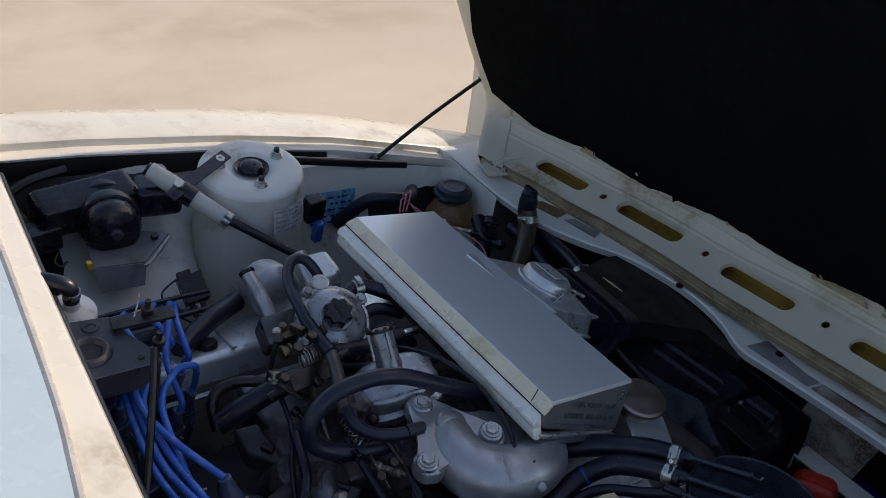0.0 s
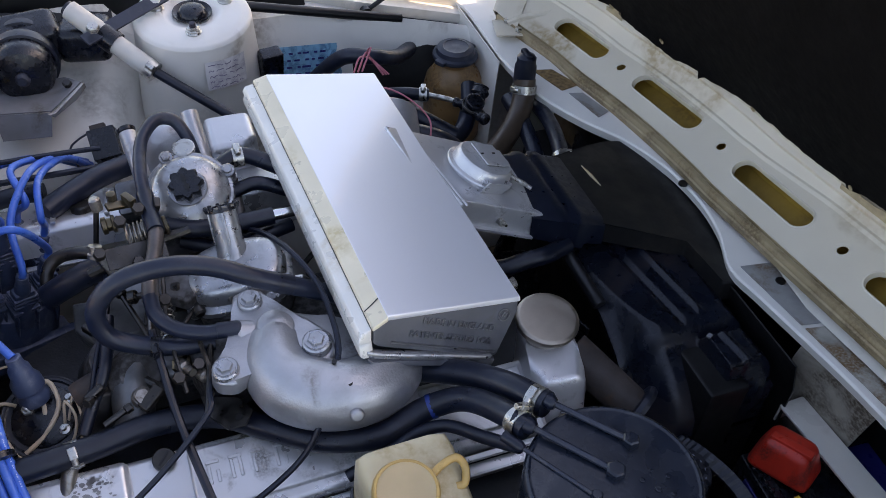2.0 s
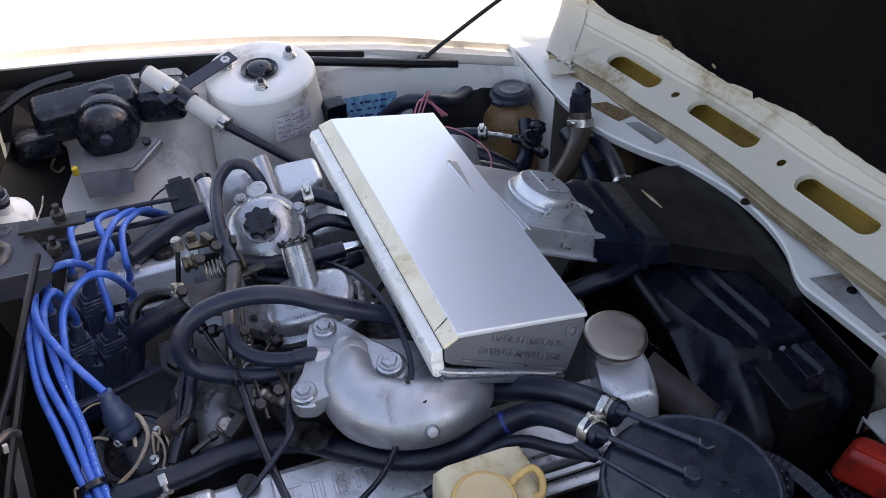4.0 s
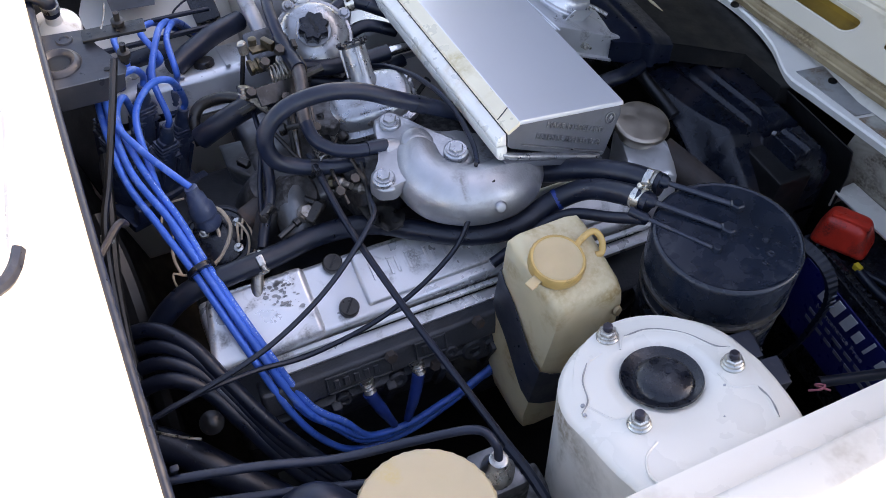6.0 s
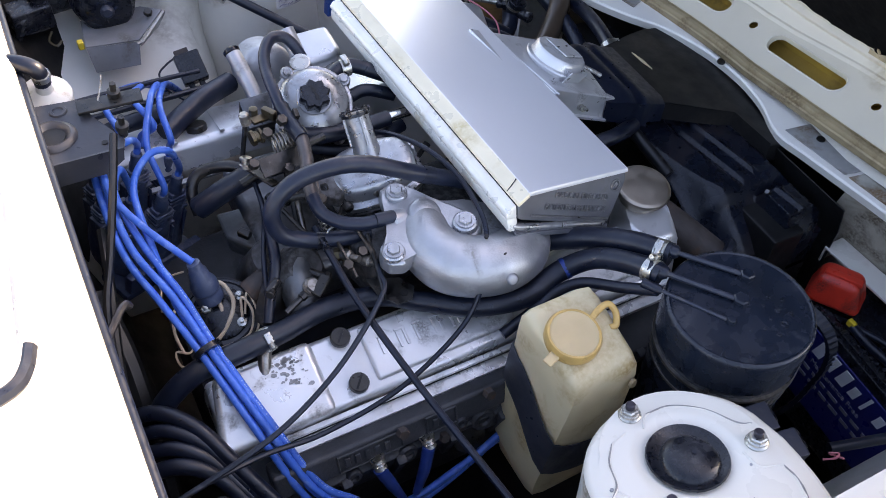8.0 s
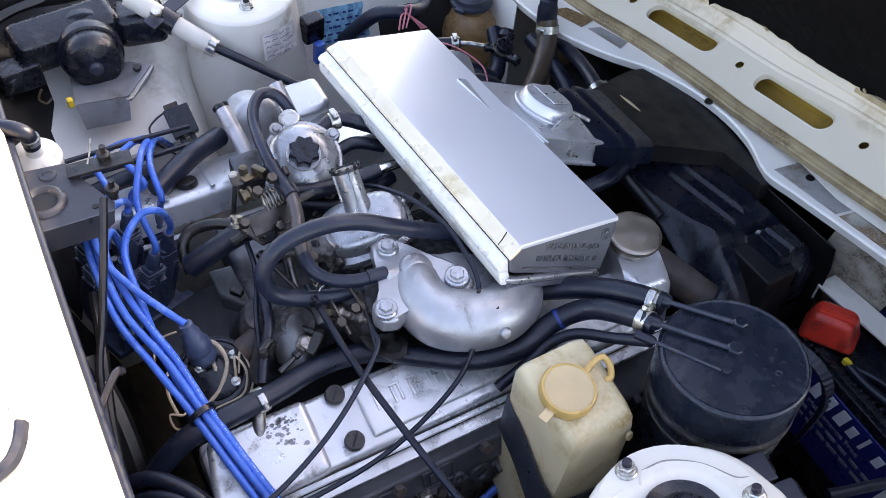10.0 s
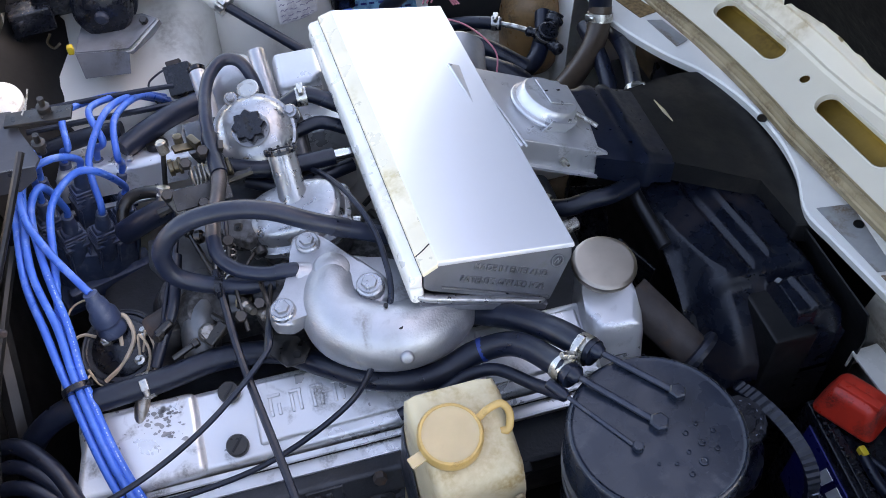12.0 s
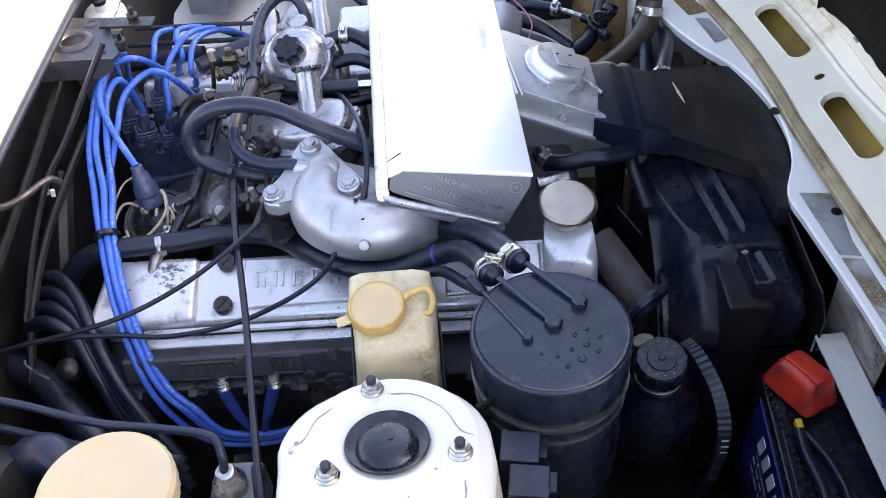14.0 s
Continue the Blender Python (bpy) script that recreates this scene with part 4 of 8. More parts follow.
elb = thing("hose_elbow", (0.412, 0.320, 0.74), "black elbow connector on the radiator hose", "hose connector")
bm = B()
lathe(bm, [(0.0165, -0.03), (0.0165, -0.004), (0.0145, 0.0), (0.0145, 0.010), (0.011, 0.014), (0.006, 0.015), (0, 0.015)], frame_matrix((0.413, 0.322, 0.772), (0.05, 0.1, 1)), seg=20)
part("elbow_body", bm, RUBBER, elb)
bm = B()
box(bm, (0.010, 0.024, 0.010), pose(0.413, 0.324, 0.786), 0.003)
part("elbow_tab", bm, RUBBER, elb)
clamp((0.4095, 0.311, 0.735), (0.15, 0.35, 0.9), 0.0175, (-1, -0.3, 0))
hose([(0.435, 0.33, 0.70), (0.425, 0.25, 0.715), (0.405, 0.18, 0.728), (0.388, 0.135, 0.73), (0.37, 0.10, 0.715)], 0.011, RUBBER, "black hose along the front panel")
clamp((0.392, 0.145, 0.731), (0.3, 0.9, 0.05), 0.0118)
hose([(0.40, 0.34, 0.70), (0.395, 0.27, 0.70), (0.385, 0.2, 0.69), (0.36, 0.13, 0.66)], 0.012, RUBBER, "black lower coolant hose")
hose([(0.19, 0.405, 0.700), (0.235, 0.382, 0.714), (0.278, 0.366, 0.713)], 0.0095, RUBBER, "black pipe across the front panel")
clamp((0.270, 0.369, 0.7135), (0.9, -0.35, 0), 0.0100)
hose([(0.345, 0.37, 0.715), (0.33, 0.33, 0.70), (0.30, 0.29, 0.69), (0.24, 0.27, 0.68)], 0.013, RUBBER, "black ribbed hose at the front panel")
hose([(0.276, 0.367, 0.713), (0.295, 0.352, 0.714), (0.314, 0.336, 0.713)], 0.0042, STEEL, "bright metal pipe between two hoses", cat="pipe", name="pipe")
vlv = thing("coolant_valve", (0.33, 0.32, 0.69), "black plastic coolant valve with side spigots", "valve")
for p, d, r, h in (((0.331, 0.319, 0.712), (0.2, -0.3, 1), 0.015, 0.016), ((0.345, 0.332, 0.715), (0.7, 0.5, 0.4), 0.010, 0.018), ((0.320, 0.328, 0.713), (-0.8, 0.6, 0.1), 0.0075, 0.016), ((0.336, 0.302, 0.708), (0.2, -1, 0.1), 0.009, 0.018), ((0.353, 0.345, 0.722), (0.6, 0.6, 0.7), 0.0125, 0.007)):
    bm = B()
    lathe(bm, [(r * 0.7, -h), (r, -h * 0.8), (r, h * 0.2), (r * 0.85, h * 0.3), (r * 0.85, h * 0.5), (r, h * 0.6), (r, h * 0.85), (r * 0.7, h)], frame_matrix(p, d), seg=16)
    part("spigot", bm, PLASTIC, vlv)
bm = B()
lathe(bm, [(0.0155, -0.002), (0.0162, -0.002), (0.0162, 0.002), (0.0155, 0.002)], frame_matrix((0.331, 0.319, 0.716), (0.2, -0.3, 1)), seg=22, cap=False)
part("valve_ring", bm, STEEL_DULL, vlv)
hose([(0.20, 0.315, 0.690), (0.232, 0.304, 0.709), (0.256, 0.272, 0.708), (0.268, 0.232, 0.690)], 0.0115, RUBBER, "curved black coolant hose below the valve")
clamp((0.236, 0.3015, 0.710), (0.9, -0.4, 0.2), 0.0122, (-0.3, -0.6, 1))
hose([(0.13, 0.50, 0.68), (0.17, 0.46, 0.74), (0.215, 0.44, 0.745), (0.26, 0.47, 0.72), (0.30, 0.52, 0.70)], 0.012, RUBBER_GREY, "dark hose over the inner wing")
hose([(0.030, 0.540, 0.806), (0.11, 0.538, 0.788), (0.19, 0.538, 0.769), (0.29, 0.538, 0.746)], 0.0075, BLACK, "dark cable along the wing edge", cat="cable", name="cable")

# ---- engine ----
engine = thing("engine", (-0.05, 0.0, 0.3), "grimy eight-cylinder engine with silver cam covers", "engine")
bm = B()
box(bm, (0.60, 0.30, 0.34), pose(-0.03, -0.02, 0.47), 0.015)
part("block", bm, IRON, engine, "dark iron engine block")
bm = B()
m = pose(-0.03, -0.235, 0.615, 18, 0, 0)
box(bm, (0.60, 0.075, 0.085), m, 0.006)
part("cylinder_head", bm, IRON, engine, "dark cast cylinder head")
for k in range(9):
    bm = B()
    box(bm, (0.012, 0.012, 0.07), pose(-0.29 + 0.065 * k, -0.275, 0.61, 18, 0, 0), 0.003)
    part("head_rib", bm, IRON, engine)
for x in (-0.245, -0.072, 0.06):
    bm = B()
    lathe(bm, [(0.02, -0.004), (0.02, 0.008), (0.012, 0.011), (0, 0.011)], frame_matrix((x, -0.277, 0.615), (0, -1, 0.3)), seg=20)
    part("core_plug", bm, STEEL_DARK, engine, "dark steel core plug")
for x, w, z in ((-0.193, 0.074, 0.672), (-0.108, 0.036, 0.675)):
    HM = frame_matrix((x, -0.2772, z), (0, -0.95, 0.31), (1, 0, 0))
    bm = B()
    for dx, dy, sx, sy in ((0, 0.011, w, 0.002), (0, -0.011, w, 0.002), (-w / 2, 0, 0.002, 0.024), (w / 2, 0, 0.002, 0.024)):
        box(bm, (sx, sy, 0.003), HM @ pose(dx, dy, 0), 0.0006, 1)
    tag_ = part("cast_frame", bm, IRON, engine, "raised cast frame on the head")
    n_ = int(w / 0.011)
    for q in range(n_ - 1):
        bm = B()
        box(bm, (0.0065, 0.012, 0.003), HM @ pose(-w / 2 + 0.0115 * (q + 0.9), 0, 0.0006), 0.001, 1)
        part("cast_bar", bm, IRON, tag_)

bm = B()
box(bm, (0.30, 0.030, 0.034), pose(-0.15, -0.262, 0.668, -18, 0, 0), 0.005, 3)
box(bm, (0.06, 0.022, 0.06), pose(-0.060, -0.268, 0.640, -8, 0, 0), 0.008, 3)
for x, z, r in ((-0.085, 0.655, 0.009), (-0.055, 0.640, 0.016), (-0.215, 0.640, 0.010), (-0.150, 0.638, 0.012)):
    lathe(bm, [(r, -0.02), (r, 0.004), (r * 0.8, 0.007), (r * 0.5, 0.007), (r * 0.4, 0.004), (0, 0.004)], frame_matrix((x, -0.277, z), (0, -0.95, 0.2)), seg=18)
part("head_ledge", bm, IRON, engine, "dark cast ledge on the head")
for x, z in ((-0.157, 0.690), (-0.052, 0.694), (-0.105, 0.640)):
    bm = B()
    hexagon(bm, 0.007, 0.008, frame_matrix((x, -0.278, z), (0, -0.9, 0.35)))
    part("head_bolt", bm, RUSTY, engine, "rusty hexagon bolt")

# near cam cover: top plane falls towards the wing
CS = 0.32


def cover_pt(x, y, h=0.0):
    nrm = Vector((0, -CS, 1)).normalized()
    return Vector((x, y, 0.730 + CS * (y + 0.173))) + nrm * h


def prism(bm, top, depth, nrm, bevel=0.006, spread=0.0):
    """Top outline pushed down along nrm, edges rounded."""
    c = sum((Vector(p) for p in top), Vector()) / len(top)
    hi = [bm.verts.new(p) for p in top]
    lo = [bm.verts.new(Vector(p) - Vector(nrm) * depth + (Vector(p) - c).normalized() * spread) for p in top]
    bm.faces.new(hi)
    bm.faces.new(lo[::-1])
    for i in range(len(hi)):
        j = (i + 1) % len(hi)
        bm.faces.new((hi[i], lo[i], lo[j], hi[j]))
    if bevel:
        es = [e for e in bm.edges if e.verts[0] in hi or e.verts[1] in hi]
        bmesh.ops.bevel(bm, geom=es, offset=bevel, segments=3, profile=0.5, affect="EDGES")


CN = Vector((0, -CS, 1)).normalized()
bm = B()
prism(bm, [cover_pt(-0.330, -0.236, -0.002), cover_pt(0.20, -0.236, -0.002), cover_pt(0.20, -0.158, -0.002), cover_pt(-0.330, -0.158, -0.002)], 0.045, CN, 0.007, 0.002)
cover = part("cam_cover", bm, COVER, engine, "silver cam cover with worn paint")
bm = B()
prism(bm, [cover_pt(-0.338, -0.238, 0.008), cover_pt(-0.212, -0.236, 0.008), cover_pt(-0.212, -0.158, 0.008), cover_pt(-0.32, -0.158, 0.008)], 0.03, CN, 0.008, 0.002)
part("raised_end", bm, COVER, cover, "raised chipped end of the cover")
bm = B()
prism(bm, [cover_pt(-0.158, -0.224, 0.004), cover_pt(0.016, -0.222, 0.004), cover_pt(0.016, -0.166, 0.004), cover_pt(-0.158, -0.164, 0.004)], 0.01, CN, 0.0035, 0.001)
part("raised_panel", bm, COVER, cover, "raised panel with cast lettering")
bm = B()
prism(bm, [cover_pt(0.078, -0.224, 0.004), cover_pt(0.19, -0.222, 0.004), cover_pt(0.19, -0.166, 0.004), cover_pt(0.078, -0.164, 0.004)], 0.01, CN, 0.0035, 0.001)
part("raised_panel", bm, COVER, cover)
# cast maker's name as plain raised bars
for k in range(7):
    bm = B()
    x = -0.137 + 0.0215 * k
    for dx, dy, w, h in ((0, 0.010, 0.013, 0.0035), (-0.004, -0.001, 0.0035, 0.019), (0.004, -0.004, 0.0035, 0.012)):
        if k % 3 == 1 and dx > 0:
            dy, h = 0.0, 0.02
        box(bm, (w, h, 0.002), frame_matrix(cover_pt(x + dx, -0.191 + dy, 0.0048), CN), 0.0006, 1)
    part("cast_bar", bm, COVER, cover)
bm = B()
rng = random.Random(21)
for k in range(90):
    g = ((-0.250, -0.1735, 0.009, 0.0025), (-0.236, -0.1745, 0.010, 0.003), (-0.246, -0.183, 0.012, 0.004), (-0.240, -0.196, 0.012, 0.006))[k % 4]
    x, y = g[0] + rng.gauss(0, g[2]), g[1] + rng.gauss(0, g[3])
    if not (-0.325 < x < -0.222 and -0.232 < y < -0.166):
        continue
    big = rng.uniform(0.25, 1.0) ** 2
    pts = [(x + rng.uniform(0.35, 1) * 0.0048 * big * math.cos(a), y + rng.uniform(0.35, 1) * 0.0032 * big * math.sin(a)) for a in [2 * math.pi * q / 8 for q in range(8)]]
    plate(bm, [Vector((px, py, cover_pt(px, py, 0.0098).z)) for px, py in pts], 0.0003)
part("flaked_paint", bm, CHIP, cover, "patch of flaked paint")
for x, y in ((-0.179, -0.167), (-0.180, -0.219), (0.050, -0.166), (0.052, -0.219)):
    bm = B()
    m = frame_matrix(cover_pt(x, y, 0.0), CN)
    lathe(bm, [(0.0112, 0), (0.0112, 0.006), (0.0100, 0.008), (0.0, 0.008)], m, seg=20)
    bolt = part("cover_screw", bm, STEEL_DARK, cover, "dark slotted screw")
    bm = B()
    box(bm, (0.0165, 0.0022, 0.001), m @ pose(0, 0, 0.0083, 0, 0, 50), 0)
    part("slot", bm, BAY_BLACK, bolt)
bm = B()
box(bm, (0.56, 0.012, 0.003), pose(-0.005, -0.2445, 0.6865, 10, 0, 0), 0.001)
part("cover_flange", bm, COVER, cover, "bright machined cover flange")
bm = B()
box(bm, (0.56, 0.003, 0.008), pose(-0.005, -0.2500, 0.6825, 10, 0, 0), 0.001)
part("flange_lip", bm, COVER, cover)
bm = B()
box(bm, (0.54, 0.006, 0.006), pose(-0.005, -0.238, 0.697, 10, 0, 0), 0.001)
part("flange_step", bm, COVER, cover)
# far cam cover
bm = B()
FN = Vector((0, 0.30, 1)).normalized()


def fcover(x, y, h=0.0):
    return Vector((x, y, 0.758 - 0.25 * (y - 0.19))) + FN * h


prism(bm, [fcover(-0.345, 0.168), fcover(0.18, 0.168), fcover(0.18, 0.250), fcover(-0.345, 0.250)], 0.036, FN, 0.010, 0.003)
fcov = part("cam_cover", bm, COVER, engine, "silver cam cover, stained")
bm = B()
box(bm, (0.53, 0.008, 0.004), pose(-0.08, 0.146, 0.722), 0.001)
part("cover_flange", bm, ALU_CAST, fcov)
for x, y in ((-0.222, 0.194), (-0.226, 0.232)):
    bm = B()
    lathe(bm, [(0.0135, 0), (0.0135, 0.006), (0.012, 0.008), (0, 0.008)], frame_matrix(fcover(x, y, 0), FN), seg=20)
    part("cover_screw", bm, STEEL_DARK, fcov, "dark slotted screw")
bm = B()
box(bm, (0.006, 0.075, 0.004), frame_matrix(fcover(-0.195, 0.205, 0.001), FN), 0.001)
part("cover_rib", bm, COVER, fcov)
bm = B()
box(bm, (0.006, 0.075, 0.004), frame_matrix(fcover(-0.255, 0.205, 0.001), FN), 0.001)
part("cover_rib", bm, COVER, fcov)

# oil filler tower
bm = B()
prism(bm, [(0.192, -0.212, 0.735), (0.256, -0.214, 0.735), (0.252, -0.178, 0.772), (0.244, -0.125, 0.772), (0.20, -0.125, 0.772), (0.194, -0.178, 0.772)], 0.09, (0, 0.12, 1), 0.016, 0.003)
tower = part("filler_tower", bm, ALU_NECK, engine, "silver oil filler tower")
bm = B()
lathe(bm, [(0.024, -0.02), (0.027, -0.006), (0.0335, -0.004), (0.0345, 0.0), (0.0338, 0.0026), (0.0315, 0.0042), (0.0295, 0.0046), (0.0, 0.0050)], frame_matrix((0.223, -0.155, 0.783), (0.02, -0.10, 1)), seg=40)
part("filler_cap", bm, CAP_STEEL, tower, "round pressed steel oil cap")
bm = B()
box(bm, (0.012, 0.001, 0.009), frame_matrix((0.226, -0.214, 0.703), (0, -1, 0.12)), 0)
part("dark_mark", bm, ALU_DIRTY, tower)

# outlet pipe by the filler
bm = B()
tube(bm, [(0.258, -0.160, 0.725), (0.278, -0.190, 0.712), (0.304, -0.231, 0.694)], [0.023, 0.022, 0.021], seg=20)
op = part("outlet_pipe", bm, RUSTY, engine, "brownish open outlet pipe")
bm = B()
lathe(bm, [(0.021, -0.006), (0.030, -0.005), (0.032, 0.0), (0.030, 0.005), (0.019, 0.005), (0.018, -0.02), (0, -0.02)], frame_matrix((0.307, -0.235, 0.692), (0.55, -0.75, -0.3)), seg=26, cap=False)
part("pipe_rim", bm, RUBBER, op, "black rubber ring")

# intake manifold mass, dark carburettor bodies below
bm = B()
box(bm, (0.20, 0.20, 0.06), pose(-0.12, 0.01, 0.735), 0.012, 3)
box(bm, (0.12, 0.09, 0.05), pose(-0.03, -0.06, 0.755), 0.010, 3)
box(bm, (0.07, 0.06, 0.07), pose(-0.10, -0.10, 0.765, 0, 0, 15), 0.010, 3)
lathe(bm, [(0.03, 0), (0.03, 0.05), (0.02, 0.06)], frame_matrix((-0.20, -0.06, 0.72), (0.3, -0.5, 1)))
part("manifold", bm, ALU_DIRTY, engine, "oil-stained cast manifold")
rng = random.Random(4)
for k in range(24):
    x, y = rng.uniform(-0.24, 0.02), rng.uniform(-0.14, 0.07)
    p = (x, y, rng.uniform(0.758, 0.785))
    d = (rng.uniform(-1, 1), rng.uniform(-1, 1), rng.uniform(-0.2, 1))
    r = rng.uniform(0.0025, 0.005)
    bm = B()
    if k % 3:
        lathe(bm, [(r, -0.012), (r, 0.01), (r * 1.5, 0.011), (r * 1.5, 0.017), (r, 0.018)], frame_matrix(p, d), seg=8)
        part("stud", bm, STEEL_DARK, engine, "oily steel stud and nut")
    else:
        box(bm, (rng.uniform(0.012, 0.03), rng.uniform(0.006, 0.014), rng.uniform(0.006, 0.02)), frame_matrix(p, (d[0] * 0.3, d[1] * 0.3, 1), (d[1], d[0], 0)), 0.0015, 1)
        part("bracket_tab", bm, STEEL_DARK, engine, "oily steel tab")

bm = B()
prism(bm, [(-0.246, 0.050, 0.750), (-0.196, 0.036, 0.760), (-0.204, -0.018, 0.766), (-0.218, -0.036, 0.757), (-0.246, 0.010, 0.748)], 0.035, (-0.2, -0.3, 1), 0.004, 0.003)
part("side_casting", bm, ALU_STAIN, engine, "grey stained casting beside the coil")
bm = B()
tube(bm, [(-0.186, -0.035, 0.752), (-0.190, -0.060, 0.757), (-0.196, -0.090, 0.752), (-0.200, -0.118, 0.735)], [0.020, 0.0225, 0.022, 0.019], seg=22)
part("runner", bm, ALU_STAIN, engine, "rounded manifold runner", angle=60)
bm = B()
washer_nut(bm, frame_matrix((-0.187, -0.112, 0.764), (0.1, -0.5, 1)))
part("runner_bolt", bm, STEEL_DULL, engine, "dull bolt on the runner")
bm = B()
lathe(bm, [(0.0135, -0.016), (0.015, -0.012), (0.015, 0.010), (0.0125, 0.013), (0.0, 0.013)], frame_matrix((-0.236, -0.072, 0.747), (0.9, 0.25, 0.2)), seg=24)
part("stub_pipe", bm, RUSTY, engine, "rusty grey stub pipe")
bm = B()
prism(bm, [(-0.171, 0.050, 0.800), (-0.128, 0.030, 0.802), (-0.133, 0.004, 0.800), (-0.176, 0.020, 0.798)], 0.004, (0, -0.1, 1), 0.001)
part("slate_plate", bm, GREY_PAINT, engine, "small slate-coloured plate")

# intake elbow with bolts
elbow = thing("intake_elbow", (-0.05, -0.14, 0.79), "cast aluminium intake elbow bolted to the manifold", "intake elbow")
EN = Vector((-0.05, -0.1, 1)).normalized()
bm = B()
ept = [(-0.046, -0.100, 0.800), (-0.056, -0.122, 0.805), (-0.0605, -0.147, 0.804), (-0.052, -0.171, 0.802), (-0.029, -0.187, 0.800), (0.001, -0.193, 0.797), (0.031, -0.183, 0.790), (0.052, -0.160, 0.778), (0.063, -0.130, 0.765)]
tube(bm, ept, [0.023, 0.029, 0.0325, 0.034, 0.034, 0.0335, 0.0325, 0.031, 0.030], seg=32, n=6)
lathe(bm, [(0.006, -0.008), (0.007, 0.006), (0.004, 0.008)], frame_matrix((-0.004, -0.222, 0.806), (0, -1, 0.55)), seg=14)
part("elbow_tube", bm, ALU_CAST, elbow, angle=70)
bm = B()
prism(bm, [(-0.121, -0.151, 0.822), (-0.116, -0.163, 0.821), (-0.101, -0.168, 0.821), (-0.076, -0.156, 0.823), (-0.040, -0.166, 0.823), (-0.018, -0.169, 0.822), (-0.003, -0.158, 0.822), (-0.004, -0.136, 0.824), (-0.022, -0.112, 0.826), (-0.050, -0.086, 0.828), (-0.056, -0.066, 0.829), (-0.070, -0.060, 0.829), (-0.085, -0.066, 0.829), (-0.089, -0.084, 0.828), (-0.091, -0.108, 0.826), (-0.100, -0.128, 0.824), (-0.116, -0.136, 0.823)], 0.016, EN, 0.004, 0.002)
part("elbow_flange", bm, ALU_CAST, elbow)
bm = B()
prism(bm, [(-0.060, -0.110, 0.818), (-0.050, -0.150, 0.817), (-0.030, -0.170, 0.816), (0.008, -0.172, 0.813), (0.040, -0.160, 0.810), (0.056, -0.140, 0.806), (0.030, -0.115, 0.806), (0.0, -0.105, 0.814), (-0.03, -0.095, 0.820)], 0.03, EN, 0.006, 0.002)
part("elbow_web", bm, ALU_CAST, elbow)
bm = B()
lathe(bm, [(0.017, -0.02), (0.019, 0.004), (0.016, 0.009), (0, 0.01)], frame_matrix((-0.053, -0.115, 0.822), (0.1, -0.2, 1)), seg=24)
part("elbow_boss", bm, ALU_CAST, elbow, angle=70)
bm = B()
lathe(bm, [(0.0125, -0.010), (0.0125, 0.004), (0.0105, 0.006), (0.0, 0.006)], frame_matrix((-0.084, -0.107, 0.818), (-0.8, 0, 0.2)), seg=20)
part("hose_spigot", bm, ALU_CAST, elbow, "cast spigot for the vacuum hose")
for p, big in (((-0.070, -0.079, 0.829), 0.86), ((-0.021, -0.149, 0.828), 0.95), ((-0.107, -0.151, 0.823), 0.88), ((0.040, -0.166, 0.806), 0.8)):
    bm = B()
    m = frame_matrix(p, EN)
    lathe(bm, [(0.0150 * big, -0.004), (0.0142 * big, 0.003), (0.0125 * big, 0.0045)], m, seg=22)
    lathe(bm, [(0.0112 * big, 0.004), (0.0112 * big, 0.0062)], m, seg=22)
    hexagon(bm, 0.0088 * big, 0.0088, m)
    part("bolt", bm, ALU_CARB, elbow, "dull grey hexagon bolt")
rng = random.Random(8)
for p in ((-0.012, -0.180, 0.8335), (-0.004, -0.205, 0.8285)):
    bm = B()
    lathe(bm, [(0.0024, -0.002), (0.0024, 0.0006), (0, 0.0006)], frame_matrix(p, (0, -0.2, 1)), seg=8)
    part("pit_mark", bm, BAY_BLACK, elbow)


# ---- carburettors ----
carb = thing("carburettor", (-0.106, 0.075, 0.76), "aluminium carburettor with black star-shaped dashpot cap", "carburettor")
CA = frame_matrix((-0.0945, 0.121, 0.783), (-0.09, -0.52, 0.85))
bm = B()
lathe(bm, [(0.042, 0.0), (0.043, 0.058), (0.0475, 0.061), (0.0480, 0.067), (0.0465, 0.0695), (0.0435, 0.0700), (0.0425, 0.0725), (0.0400, 0.0780), (0.0345, 0.0835), (0.0265, 0.0870), (0.0215, 0.0882), (0.0200, 0.0905)], CA, seg=48)
for a in (20, 110, 200, 290):
    lathe(bm, [(0.0085, 0.056), (0.0085, 0.0765), (0.0070, 0.078)], CA @ Matrix.Rotation(radians(a), 4, "Z") @ Matrix.Translation((0.0475, 0, -0.006)), seg=12)
    hexagon(bm, 0.0052, 0.005, CA @ Matrix.Rotation(radians(a), 4, "Z") @ Matrix.Translation((0.0475, 0, 0.0715)))
part("suction_chamber", bm, ALU_CARB, carb, angle=45)
bm = B()
ring_ = []
for lev, (hh, k) in enumerate(((0.0895, 0.8), (0.0915, 1.0), (0.1035, 1.0), (0.1065, 0.9))):
    row = []
    for i in range(32):
        a = 2 * math.pi * i / 32
        r = (0.0168 + 0.0020 * math.cos(8 * a)) * k
        row.append(bm.verts.new(CA @ Vector((r * math.cos(a), r * math.sin(a), hh))))
    ring_.append(row)
for a, b in zip(ring_, ring_[1:]):
    for i in range(32):
        bm.faces.new((a[i], a[(i + 1) % 32], b[(i + 1) % 32], b[i]))
bm.faces.new(ring_[-1])
cap_ = part("dashpot_cap", bm, PLASTIC, carb, "black star-shaped cap")
bm = B()
box(bm, (0.0022, 0.020, 0.001), CA @ pose(0, 0, 0.1068, 0, 0, 12), 0)
